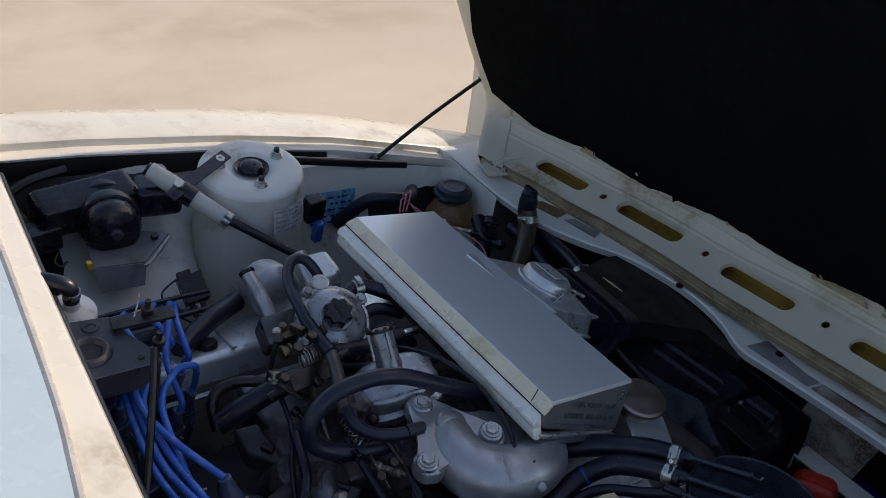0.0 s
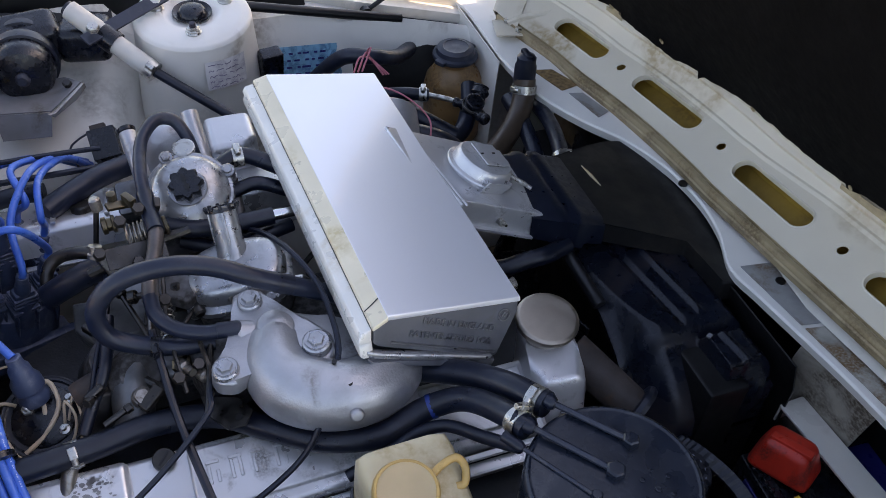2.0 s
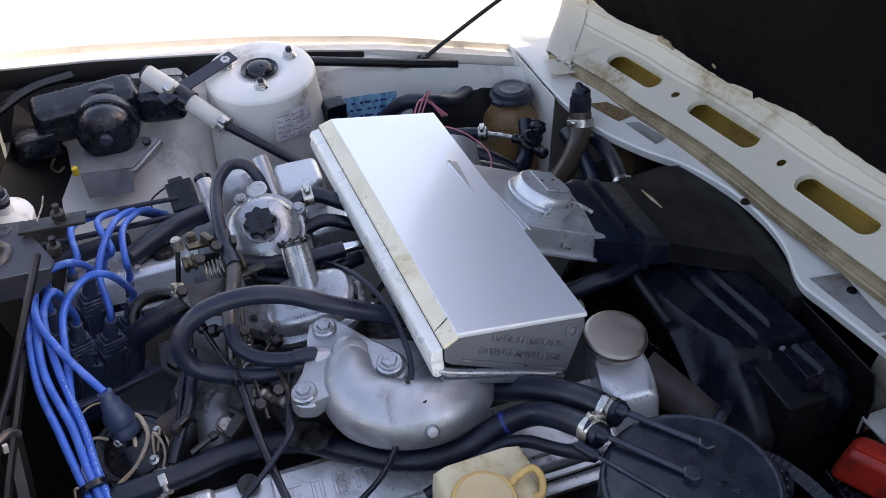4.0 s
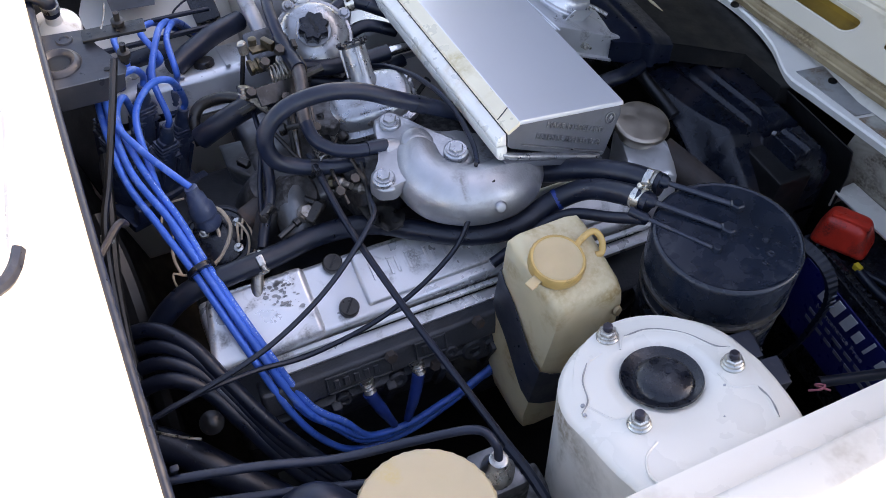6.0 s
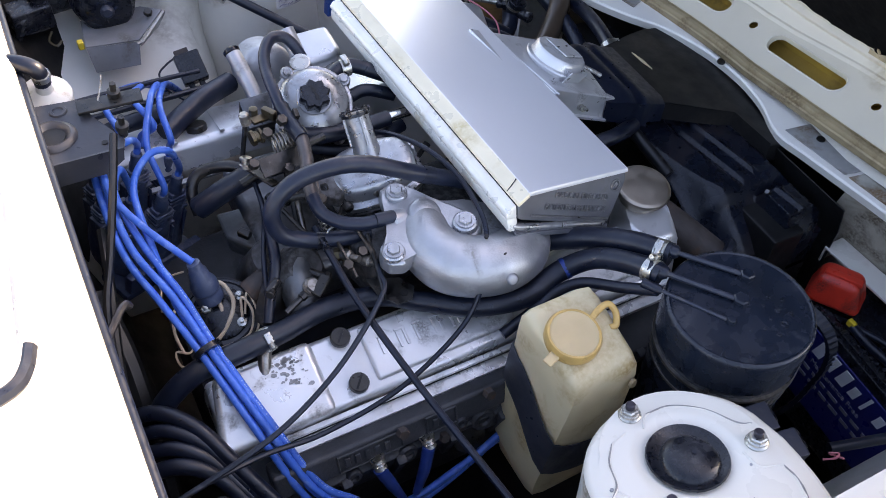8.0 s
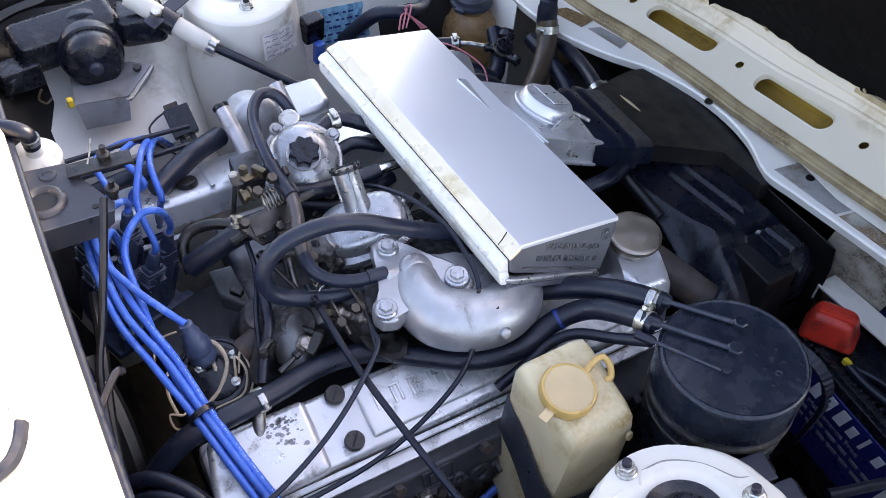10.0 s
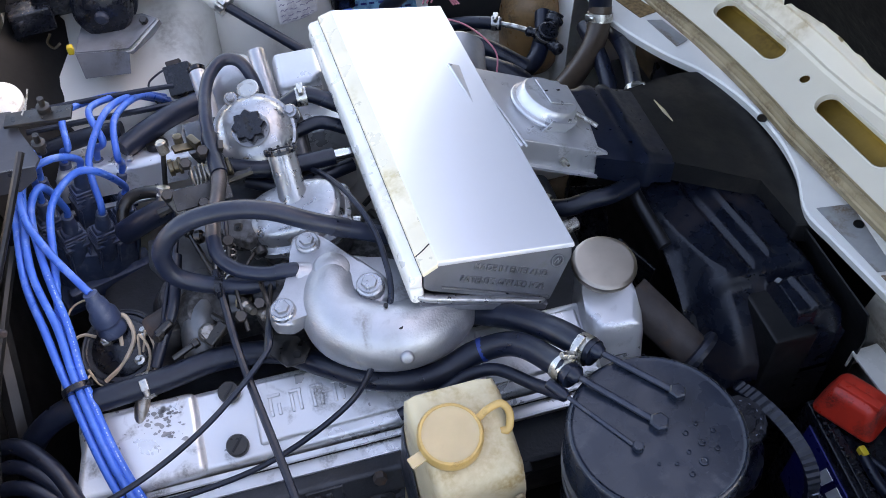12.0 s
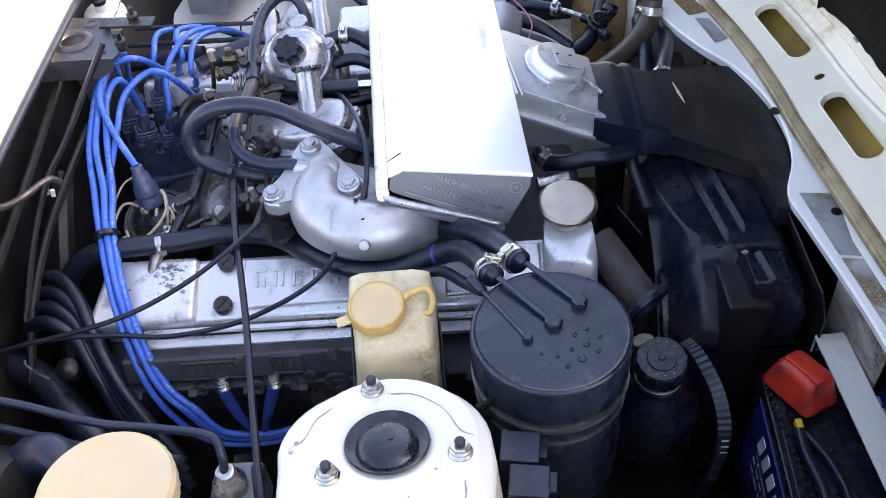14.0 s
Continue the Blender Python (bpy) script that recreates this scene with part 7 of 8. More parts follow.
lathe(bm, [(0.0240, -0.030), (0.0262, -0.029), (0.0262, -0.022), (0.0240, -0.021)], PM, seg=32)
part("neck_band", bm, STEEL_DULL, pump, "dull steel band round the neck")
for i in range(14):
    bm = B()
    box(bm, (0.0022, 0.0009, 0.0006), PM @ Matrix.Rotation(2 * math.pi * i / 14, 4, "Z") @ Matrix.Translation((0, 0.0205, 0.0122)), 0)
    part("cap_print", bm, INK_FAINT, pump)
bm = B()
lathe(bm, [(0.012, -0.014), (0.014, -0.006), (0.012, 0.0)], frame_matrix((0.290, -0.300, 0.710), (-0.2, 0.3, 1)), seg=14)
part("dipstick_collar", bm, BRASS, pump)
bm = B()
bpath = spline([(0.350, -0.262, 0.655), (0.354, -0.291, 0.673), (0.357, -0.335, 0.690), (0.360, -0.368, 0.690), (0.361, -0.392, 0.676), (0.361, -0.402, 0.645), (0.361, -0.400, 0.600), (0.357, -0.396, 0.55), (0.345, -0.38, 0.48)], 8)
rows = []
for i, p in enumerate(bpath):
    d = (bpath[min(i + 1, len(bpath) - 1)] - bpath[max(0, i - 1)]).normalized()
    w = Vector((0.9, 0.15, 0.35))
    w = (w - d * w.dot(d)).normalized()
    o = d.cross(w) * (0.0012 if i % 2 else 0)
    rows.append([p - w * 0.0068 + o, p + w * 0.0068 + o])
sheet(bm, rows, 0.006)
belt = solo("drive_belt", bm, RUBBER, (0.35, -0.36, 0.60), "worn black ribbed drive belt", "belt", angle=20)
for k in range(3):
    bm = B()
    p = bpath[36 + 2 * k]
    box(bm, (0.007, 0.0015, 0.002), frame_matrix(p + Vector((0, -0.0035, 0.001)), (0.1, -0.2, 1)), 0)
    part("belt_print", bm, INK_FAINT, belt)
bm = B()
lathe(bm, [(0.085, -0.012), (0.075, -0.004), (0.075, 0.004), (0.085, 0.012), (0.03, 0.014)], frame_matrix((0.350, -0.318, 0.60), (1, 0, 0)), seg=40)
part("pulley", bm, STEEL_DARK, pump, "dark steel pulley")
hose([(0.208, 0.010, 0.720), (0.215, -0.009, 0.722), (0.236, -0.022, 0.728), (0.262, -0.024, 0.734), (0.290, -0.024, 0.736), (0.325, -0.010, 0.730)], 0.011, RUBBER, "black bypass hose near the fan")
clamp((0.216, -0.010, 0.722), (0.6, -0.8, 0.1), 0.0115)
hose([(0.200, -0.052, 0.722), (0.222, -0.048, 0.723), (0.240, -0.045, 0.724)], 0.008, STEEL, "bright water pipe stub", cat="pipe", name="pipe")
bm = B()
tube(bm, [(0.335, -0.09, 0.70), (0.325, -0.02, 0.72), (0.335, 0.02, 0.71)], 0.009, seg=10)
solo("dark_strut", bm, BLACK, (0.33, -0.02, 0.70), "dark metal stay beside the cowl", "stay")

# ---- ignition ----
dist = thing("distributor", (-0.285, 0.055, 0.60), "black distributor with blue leads in rubber boots", "distributor")
DM = frame_matrix((-0.349, 0.157, 0.583), (0.21, -0.06, 1)) @ Matrix.Rotation(radians(24), 4, "Z")
bm = B()
lathe(bm, [(0.03, 0.0), (0.036, 0.04), (0.056, 0.05), (0.058, 0.075), (0.055, 0.095), (0.050, 0.112), (0.034, 0.122), (0, 0.124)], DM, seg=36)
dcap = part("distributor_cap", bm, BOOT, dist, "dusty black distributor cap")
bm = B()
box(bm, (0.115, 0.014, 0.030), DM @ pose(0.0, -0.056, 0.060), 0.004)
box(bm, (0.125, 0.05, 0.012), DM @ pose(0.0, -0.036, 0.040), 0.003)
part("distributor_base", bm, BOOT, dist, "dusty dark base flange")
TOWERS = []
for k in range(9):
    a = 2 * math.pi * k / 8 - math.pi / 2
    p = Vector((0.040 * math.cos(a), 0.038 * math.sin(a), 0.07)) if k < 8 else Vector((0, 0, 0.10))
    d = Vector((0.08 * math.cos(a), 0.08 * math.sin(a), 1)) if k < 8 else Vector((0, 0, 1))
    m = DM @ frame_matrix(p, d)
    bm = B()
    lathe(bm, [(0.0145, -0.03), (0.0140, 0.058), (0.0095, 0.072)], m, seg=14)
    for q in (-1, 1):
        box(bm, (0.003, 0.030, 0.075), m @ pose(0.0115 * q, 0, 0.018), 0.001, 1)
    part("tower", bm, BOOT, dcap, "dusty plastic tower")
    bm = B()
    box(bm, (0.031, 0.024, 0.005), m @ pose(0, 0, 0.060), 0.0015)
    box(bm, (0.027, 0.019, 0.026), m @ pose(0, 0, 0.075), 0.004, 2, taper=0.86)
    for q in (-0.006, 0.0, 0.006):
        box(bm, (0.028, 0.0205, 0.0022), m @ pose(0, 0, 0.075 + q), 0.0008, 1)
    lathe(bm, [(0.0090, 0.086), (0.0088, 0.096), (0.0075, 0.098), (0.0068, 0.112), (0.0055, 0.113)], m, seg=16)
    part("boot", bm, BOOT, dist, "dusty slate rubber boot")
    TOWERS.append((m @ Vector((0, 0, 0.108)), m @ Vector((0, 0, 0.128))))


def lead(pts, label="blue silicone spark plug lead", r=0.0042, printed=False):
    bm = B()
    tube(bm, pts, r, seg=10, n=8)
    ob = solo("ignition_lead", bm, BLUE, pts[0], label, "ignition lead", "blue ignition leads")
    if printed:
        dice = random.Random(61)
        run = [p for p in spline(pts, 40) if -0.30 < p.y < -0.02 and p.x < -0.22]
        for a, b in zip(run, run[1:]):
            if dice.random() < 0.45:
                continue
            bm = B()
            d = (b - a).normalized()
            up = Vector((0.35, -0.25, 1))
            up = (up - d * up.dot(d)).normalized()
            box(bm, ((b - a).length * dice.uniform(0.3, 0.8), dice.uniform(0.0006, 0.0013), 0.0006), frame_matrix((a + b) / 2 + up * r, up, d), 0)
            part("print_dash", bm, INK_PALE, ob)
    return ob


# towers 7, 0, 1 stand in front, 3 to 5 behind
offs = [(-0.0075, 0.001), (0.0015, 0.005), (0.0085, 0.001), (0.002, -0.005)]
LOOPS = [(5, [(-0.335, 0.125, 0.844), (-0.358, 0.092, 0.836)]), (6, [(-0.345, 0.110, 0.840), (-0.352, 0.075, 0.832)]), (7, [(-0.332, 0.080, 0.832), (-0.346, 0.055, 0.822)]), (1, [(-0.276, 0.090, 0.830), (-0.300, 0.086, 0.834), (-0.326, 0.056, 0.820)])]
for n_, (k, over) in enumerate(LOOPS):
    a, b = TOWERS[k]
    ox, oz = offs[n_]
    low_ = (-0.352, -0.352, -0.346, -0.331)[n_]
    lead([a, b, *over, (low_ + ox, -0.010, 0.802 + oz), (-0.330 + ox * 1.4, -0.085, 0.786 + oz), (-0.3155 + ox, -0.147, 0.772 + oz), (-0.292 + ox, -0.228, 0.732 + oz), (-0.266 + ox * 1.3, -0.281, 0.662 + oz), (-0.236 + ox * 1.6, -0.300, 0.602 + oz * 2 + 0.012 * n_), (-0.205 + ox, -0.306, 0.565 + oz + 0.010 * n_), (-0.15, -0.304, 0.555 + oz + 0.008 * n_), (-0.09, -0.296, 0.568 + oz + 0.006 * n_), (-0.03, -0.285, 0.59 + oz)], "blue silicone lead looping down past the cam cover", printed=n_ == 2)
FAR_RUN = [(0, [(-0.292, 0.142, 0.800), (-0.272, 0.190, 0.818), (-0.256, 0.238, 0.803), (-0.238, 0.290, 0.766), (-0.212, 0.355, 0.700)]),
           (2, [(-0.262, 0.152, 0.792), (-0.260, 0.195, 0.808), (-0.246, 0.247, 0.792), (-0.230, 0.300, 0.756), (-0.206, 0.352, 0.692)]),
           (3, [(-0.275, 0.172, 0.802), (-0.287, 0.215, 0.814), (-0.271, 0.257, 0.795), (-0.246, 0.305, 0.760), (-0.217, 0.360, 0.703)]),
           (4, [(-0.315, 0.172, 0.802), (-0.320, 0.225, 0.806), (-0.302, 0.267, 0.788), (-0.262, 0.312, 0.756), (-0.221, 0.362, 0.695)])]
for k, run in FAR_RUN:
    a, b = TOWERS[k]
    lead([a, b, *run], "blue silicone lead crossing behind the far cam cover")
lead([TOWERS[8][0], TOWERS[8][1], (-0.315, 0.098, 0.852), (-0.347, 0.082, 0.846), (-0.349, 0.040, 0.832), (-0.330, 0.000, 0.815), (-0.308, -0.032, 0.800), (-0.296, -0.048, 0.792)], "blue silicone coil lead")
bm = B()
lathe(bm, [(0.0155, -0.003), (0.0155, 0.003)], frame_matrix((-0.3145, -0.149, 0.772), (0.25, -0.9, -0.35)), seg=18)
solo("cable_tie", bm, PLASTIC, (-0.3145, -0.149, 0.76), "black cable tie round the leads", "cable tie")
bm = B()
lathe(bm, [(0.015, -0.004), (0.015, 0.004)], frame_matrix((-0.15, -0.304, 0.565), (1, 0, 0)), seg=16)
solo("cable_tie", bm, PLASTIC, (-0.15, -0.304, 0.555), "black cable tie round the leads", "cable tie")
for x in (-0.188, -0.128):
    pl = thing("spark_plug", (x, -0.283, 0.66), "silver spark plug under a blue lead boot", "spark plug", "spark plugs")
    bm = B()
    lathe(bm, [(0.009, 0), (0.009, 0.004), (0.006, 0.006), (0.008, 0.008), (0.006, 0.010), (0.008, 0.012), (0.006, 0.014), (0.0075, 0.018), (0.005, 0.02)], frame_matrix((x, -0.278, 0.662), (0.1, -0.5, -0.8)), seg=14)
    part("plug_terminal", bm, STEEL, pl)
    bm = B()
    s_ = 1 if x < -0.15 else -1
    tube(bm, [(x, -0.288, 0.648), (x + s_ * 0.010, -0.298, 0.62), (x + s_ * 0.022, -0.304, 0.585)], [0.0075, 0.007, 0.0045], seg=12)
    part("plug_boot", bm, NAVY_BOOT, pl, "navy blue rubber boot")

coil = thing("ignition_coil", (-0.288, -0.06, 0.60), "black round ignition coil with rubber boot and tan wires", "ignition coil")
KM = frame_matrix((-0.284, -0.076, 0.728), (-0.06, -0.34, 1))
bm = B()
lathe(bm, [(0.040, -0.13), (0.0405, -0.004), (0.038, 0.0), (0.033, -0.003), (0.031, 0.001), (0.020, 0.006), (0.0, 0.007)], KM, seg=40)
part("coil_case", bm, PLASTIC, coil)
BT = frame_matrix((-0.288, -0.062, 0.738), Vector((-0.296, -0.048, 0.792)) - Vector((-0.288, -0.062, 0.738)))
bm = B()
lathe(bm, [(0.0135, 0.0), (0.0155, 0.003), (0.0155, 0.010), (0.0140, 0.012), (0.0140, 0.016), (0.0155, 0.018), (0.0150, 0.028), (0.0115, 0.034), (0.0105, 0.044), (0.0080, 0.047), (0.0075, 0.056), (0.005, 0.057)], BT, seg=22)
part("coil_boot", bm, BOOT, coil, "bluish-grey dusty rubber boot")
bm = B()
lathe(bm, [(0.0420, -0.010), (0.0432, -0.008), (0.0432, -0.001), (0.0415, 0.0005), (0.0395, -0.001)], KM, seg=44)
part("coil_rim", bm, GREY_PAINT, coil, "worn crimped rim")
bm = B()
hexagon(bm, 0.0062, 0.006, frame_matrix((-0.297, -0.069, 0.734), (-0.06, -0.34, 1)))
lathe(bm, [(0.0034, 0.0), (0.0034, 0.010), (0.002, 0.011)], frame_matrix((-0.297, -0.069, 0.735), (-0.06, -0.34, 1)), seg=10)
part("coil_nut", bm, STEEL, coil, "bright terminal nut")
bm = B()
tube(bm, [(-0.282, -0.078, 0.733), (-0.281, -0.064, 0.745), (-0.277, -0.052, 0.752), (-0.270, -0.060, 0.750), (-0.268, -0.078, 0.740), (-0.284, -0.096, 0.726), (-0.305, -0.106, 0.716)], 0.0024, seg=8)
part("coil_wire", bm, TAN_WIRE, coil, "thick tan wire")
bm = B()
tube(bm, [(-0.308, -0.060, 0.735), (-0.320, -0.056, 0.738), (-0.331, -0.060, 0.735), (-0.337, -0.080, 0.726), (-0.335, -0.10, 0.715)], 0.0018, seg=7)
part("coil_wire", bm, TAN_WIRE, coil, "tan wire")
bm = B()
tube(bm, [(-0.305, -0.020, 0.750), (-0.321, -0.019, 0.748), (-0.333, -0.027, 0.744), (-0.342, -0.052, 0.734)], 0.0012, seg=6)
part("coil_wire", bm, TAN_WIRE, coil, "tan wire")
for dx, dy in ((0.018, -0.020), (0.026, 0.010)):
    bm = B()
    lathe(bm, [(0.0055, 0), (0.0055, 0.006), (0.0025, 0.007), (0.0025, 0.012)], KM @ Matrix.Translation((dx, dy, 0)), seg=10)
    part("coil_terminal", bm, STEEL, coil)
bm = B()
tube(bm, [KM @ Vector(q) for q in ((0.020, -0.016, 0.010), (0.026, 0.0, 0.026), (0.032, -0.016, 0.016), (0.022, -0.034, 0.002), (0.0, -0.038, 0.0), (-0.026, -0.034, -0.002), (-0.036, -0.016, 0.004))], 0.0015, seg=6)
part("coil_wire", bm, TAN_WIRE, coil, "tan wire")
bm = B()
tube(bm, [KM @ Vector(q) for q in ((0.024, -0.014, 0.010), (0.034, 0.004, 0.024), (0.036, -0.024, 0.008), (0.018, -0.042, -0.006), (-0.02, -0.04, -0.008))], 0.0013, seg=6)
part("coil_wire", bm, TAN_WIRE, coil, "tan wire")
bm = B()
tube(bm, [KM @ Vector(q) for q in ((-0.034, -0.02, 0.0), (-0.045, -0.034, 0.012), (-0.058, -0.03, 0.018), (-0.058, -0.044, 0.01), (-0.044, -0.046, 0.0), (-0.03, -0.04, -0.01))], 0.0013, seg=6)
part("coil_wire", bm, TAN_WIRE, coil, "tan wire loop")
hose([(-0.264, 0.047, 0.770), (-0.242, 0.043, 0.785), (-0.214, 0.040, 0.800), (-0.185, 0.033, 0.815), (-0.165, 0.030, 0.820)], 0.0135, RUBBER, "short thick black vacuum hose")
hose([(-0.264, 0.052, 0.755), (-0.263, 0.072, 0.778), (-0.248, 0.082, 0.790), (-0.218, 0.070, 0.800), (-0.190, 0.050, 0.796)], 0.0070, STEEL_DARK, "oily curved metal pipe", cat="pipe", name="pipe")
hose([(-0.245, -0.13, 0.752), (-0.232, -0.105, 0.765), (-0.215, -0.08, 0.785), (-0.205, -0.03, 0.80)], 0.0062, RUBBER, "thin black hose beside the coil")
hose([(-0.235, -0.10, 0.76), (-0.222, -0.06, 0.78), (-0.205, -0.02, 0.80), (-0.20, 0.02, 0.81)], 0.003, RUBBER, "thin black wire by the coil", cat="cable", name="cable")
bm = B()
lathe(bm, [(0.024, 0), (0.026, 0.01), (0.026, 0.05), (0.018, 0.06)], frame_matrix((-0.23, -0.03, 0.71), (0.4, -0.3, 0.8)), seg=24)
box(bm, (0.07, 0.02, 0.05), pose(-0.215, -0.085, 0.73, 0, 30, 30), 0.004)
solo("engine_bracket", bm, ALU_DIRTY, (-0.22, -0.06, 0.70), "oil-stained aluminium bracket casting", "bracket")

# ---- cables ----
def cable(pts, r, label, mat_=RUBBER, n=8):
    return hose(pts, r, mat_, label, n=n, seg=8, cat="cable", name="cable")


cable([(-0.165, -0.075, 0.815), (-0.162, -0.115, 0.803), (-0.156, -0.171, 0.787), (-0.137, -0.274, 0.763), (-0.118, -0.382, 0.754), (-0.101, -0.480, 0.745), (-0.095, -0.53, 0.735)], 0.0040, "black throttle cable stretched across the engine")
cable([(-0.107, -0.45, 0.7475), (-0.100, -0.485, 0.7445), (-0.094, -0.535, 0.734)], 0.0055, "black cable end sleeve")
cable([(-0.050, 0.045, 0.812), (-0.036, 0.005, 0.835), (-0.020, -0.039, 0.848), (-0.006, -0.085, 0.848), (-0.001, -0.125, 0.840), (-0.005, -0.168, 0.827), (-0.032, -0.212, 0.800), (-0.067, -0.231, 0.760), (-0.148, -0.250, 0.726), (-0.235, -0.256, 0.712), (-0.30, -0.258, 0.722), (-0.367, -0.272, 0.738), (-0.425, -0.280, 0.73)], 0.0030, "thin black cable curving over the elbow")
cable([(-0.118, -0.12, 0.80), (-0.125, -0.155, 0.803), (-0.132, -0.178, 0.799), (-0.190, -0.218, 0.775), (-0.25, -0.245, 0.756), (-0.309, -0.262, 0.745), (-0.406, -0.277, 0.732), (-0.43, -0.28, 0.72)], 0.0030, "thin black cable across the cam cover")
bm = B()
tube(bm, [(-0.115, -0.10, 0.805), (-0.125, -0.15, 0.803), (-0.131, -0.177, 0.800)], 0.0026, seg=8)
solo("cable_rod", bm, STEEL_DARK, (-0.12, -0.14, 0.80), "thin bent steel rod", "rod")
cable([(-0.328, 0.062, 0.898), (-0.345, 0.02, 0.872), (-0.372, -0.04, 0.832), (-0.392, -0.085, 0.806), (-0.405, -0.15, 0.765), (-0.415, -0.22, 0.71)], 0.0042, "dark rod hanging from the bracket", BLACK)
adj = thing("cable_adjuster", (-0.32, 0.1, 0.88), "dark cable adjuster nuts on the bracket", "cable adjuster")
for p in ((-0.316, 0.087, 0.884), (-0.311, 0.140, 0.888)):
    bm = B()
    lathe(bm, [(0.0055, -0.012), (0.0055, -0.004), (0.0072, -0.003), (0.0072, 0.003), (0.0035, 0.004), (0.0035, 0.014)], frame_matrix(p, (0.1, -0.1, 1)), seg=12)
    part("adjuster_nut", bm, STEEL_DARK, adj)
bm = B()
tube(bm, [(-0.33, 0.125, 0.895), (-0.322, 0.135, 0.905), (-0.318, 0.142, 0.914)], 0.0010, seg=6)
part("split_pin", bm, STEEL, adj)
cable([(-0.409, -0.185, 0.868), (-0.408, -0.162, 0.840), (-0.398, -0.135, 0.828), (-0.382, -0.110, 0.827), (-0.374, -0.100, 0.824), (-0.371, -0.093, 0.812)], 0.0042, "bent copper brake pipe", COPPER)
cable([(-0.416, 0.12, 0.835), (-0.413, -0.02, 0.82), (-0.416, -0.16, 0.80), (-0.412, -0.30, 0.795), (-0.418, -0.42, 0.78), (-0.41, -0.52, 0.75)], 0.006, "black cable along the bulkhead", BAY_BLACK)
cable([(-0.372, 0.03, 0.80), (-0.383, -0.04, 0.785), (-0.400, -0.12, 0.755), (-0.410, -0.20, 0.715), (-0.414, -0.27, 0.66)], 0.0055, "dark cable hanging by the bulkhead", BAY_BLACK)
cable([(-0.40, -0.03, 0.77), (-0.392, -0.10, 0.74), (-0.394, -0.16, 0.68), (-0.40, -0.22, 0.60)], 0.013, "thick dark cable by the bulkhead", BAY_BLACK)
for k in range(2):
    bm = B()
    box(bm, (0.005, 0.004, 0.012), pose(-0.398 + 0.008 * k, -0.082 - 0.004 * k, 0.79, 10, 10, 20), 0.001)
    solo("wire_connector", bm, WHITE_OLD, (-0.398 + 0.008 * k, -0.082, 0.78), "small pale wire connector at the bulkhead", "connector")
bm = B()
box(bm, (0.008, 0.006, 0.045), pose(-0.393, -0.375, 0.80, 25, 8, 0), 0.002)
solo("tie_end", bm, RUBBER_GREY, (-0.393, -0.375, 0.78), "grey cable tie end", "cable tie")
for k in range(4):
    hose([(-0.435, -0.150 - 0.022 * k, 0.665), (-0.412, -0.156 - 0.021 * k, 0.712 - 0.004 * k), (-0.380, -0.174 - 0.019 * k, 0.734 - 0.005 * k), (-0.350, -0.206 - 0.014 * k, 0.730 - 0.008 * k), (-0.326, -0.250 - 0.010 * k, 0.706 - 0.011 * k), (-0.292, -0.300 - 0.007 * k, 0.658 - 0.014 * k), (-0.24, -0.345 - 0.004 * k, 0.59 - 0.014 * k)], (0.0082, 0.0072, 0.0075, 0.0085)[k], RUBBER, "black coolant hose bundled at the bulkhead", group="bundled black hoses")
hose([(-0.455, -0.235, 0.655), (-0.405, -0.262, 0.652), (-0.345, -0.318, 0.622), (-0.27, -0.372, 0.56), (-0.18, -0.41, 0.49)], 0.018, RUBBER, "thick black lower hose by the bulkhead")
snd = thing("sender_unit", (-0.362, -0.305, 0.655), "dark rusty round sender unit with a bright wire", "sensor")
bm = B()
lathe(bm, [(0.008, -0.02), (0.0105, 0), (0.0125, 0.004), (0.0125, 0.010), (0.007, 0.015), (0, 0.016)], frame_matrix((-0.355, -0.279, 0.690), (0.1, -0.4, 0.85)), seg=22)
part("sender_body", bm, BLACK, snd)
bm = B()
tube(bm, [(-0.412, -0.262, 0.690), (-0.402, -0.276, 0.700), (-0.384, -0.290, 0.702), (-0.368, -0.298, 0.700)], 0.0015, seg=6)
part("sender_wire", bm, STEEL, snd, "thin bright wire")
hose([(-0.33, -0.46, 0.74), (-0.315, -0.45, 0.78), (-0.29, -0.45, 0.79), (-0.265, -0.47, 0.775)], 0.019, RUBBER_GREY, "dusty dark rubber elbow beside the reservoir")

# ---- bracket and white valve at the bulkhead ----
brk = thing("pedal_bracket", (-0.39, 0.10, 0.82), "dark steel bracket with a pressed round hole", "bracket")
bm = B()
plate(bm, [(-0.455, 0.175, 0.876), (-0.35, 0.160, 0.876), (-0.340, 0.125, 0.876), (-0.318, 0.075, 0.876), (-0.322, 0.062, 0.876), (-0.455, 0.066, 0.876)], 0.003)
plate(bm, [(-0.455, 0.066, 0.8765), (-0.322, 0.062, 0.8765), (-0.325, 0.060, 0.862), (-0.345, 0.059, 0.850), (-0.455, 0.061, 0.850)], 0.003)
part("bracket_plate", bm, GREY_PAINT, brk)
bm = B()
lathe(bm, [(0.026, 0.0005), (0.0235, 0.004), (0.020, 0.0055), (0.0165, 0.004), (0.0135, 0.0)], pose(-0.386, 0.108, 0.876), seg=30, cap=False)
part("pressed_ring", bm, GREY_PAINT, brk)
bm = B()
lathe(bm, [(0.0137, 0.0), (0.0137, 0.0012), (0, 0.0012)], pose(-0.386, 0.108, 0.876), seg=24)
part("hole", bm, BAY_BLACK, brk)
bm = B()
lathe(bm, [(0.0035, 0.0), (0.0035, 0.0012), (0, 0.0012)], pose(-0.338, 0.078, 0.876), seg=10)
part("hole", bm, BAY_BLACK, brk)
bm = B()
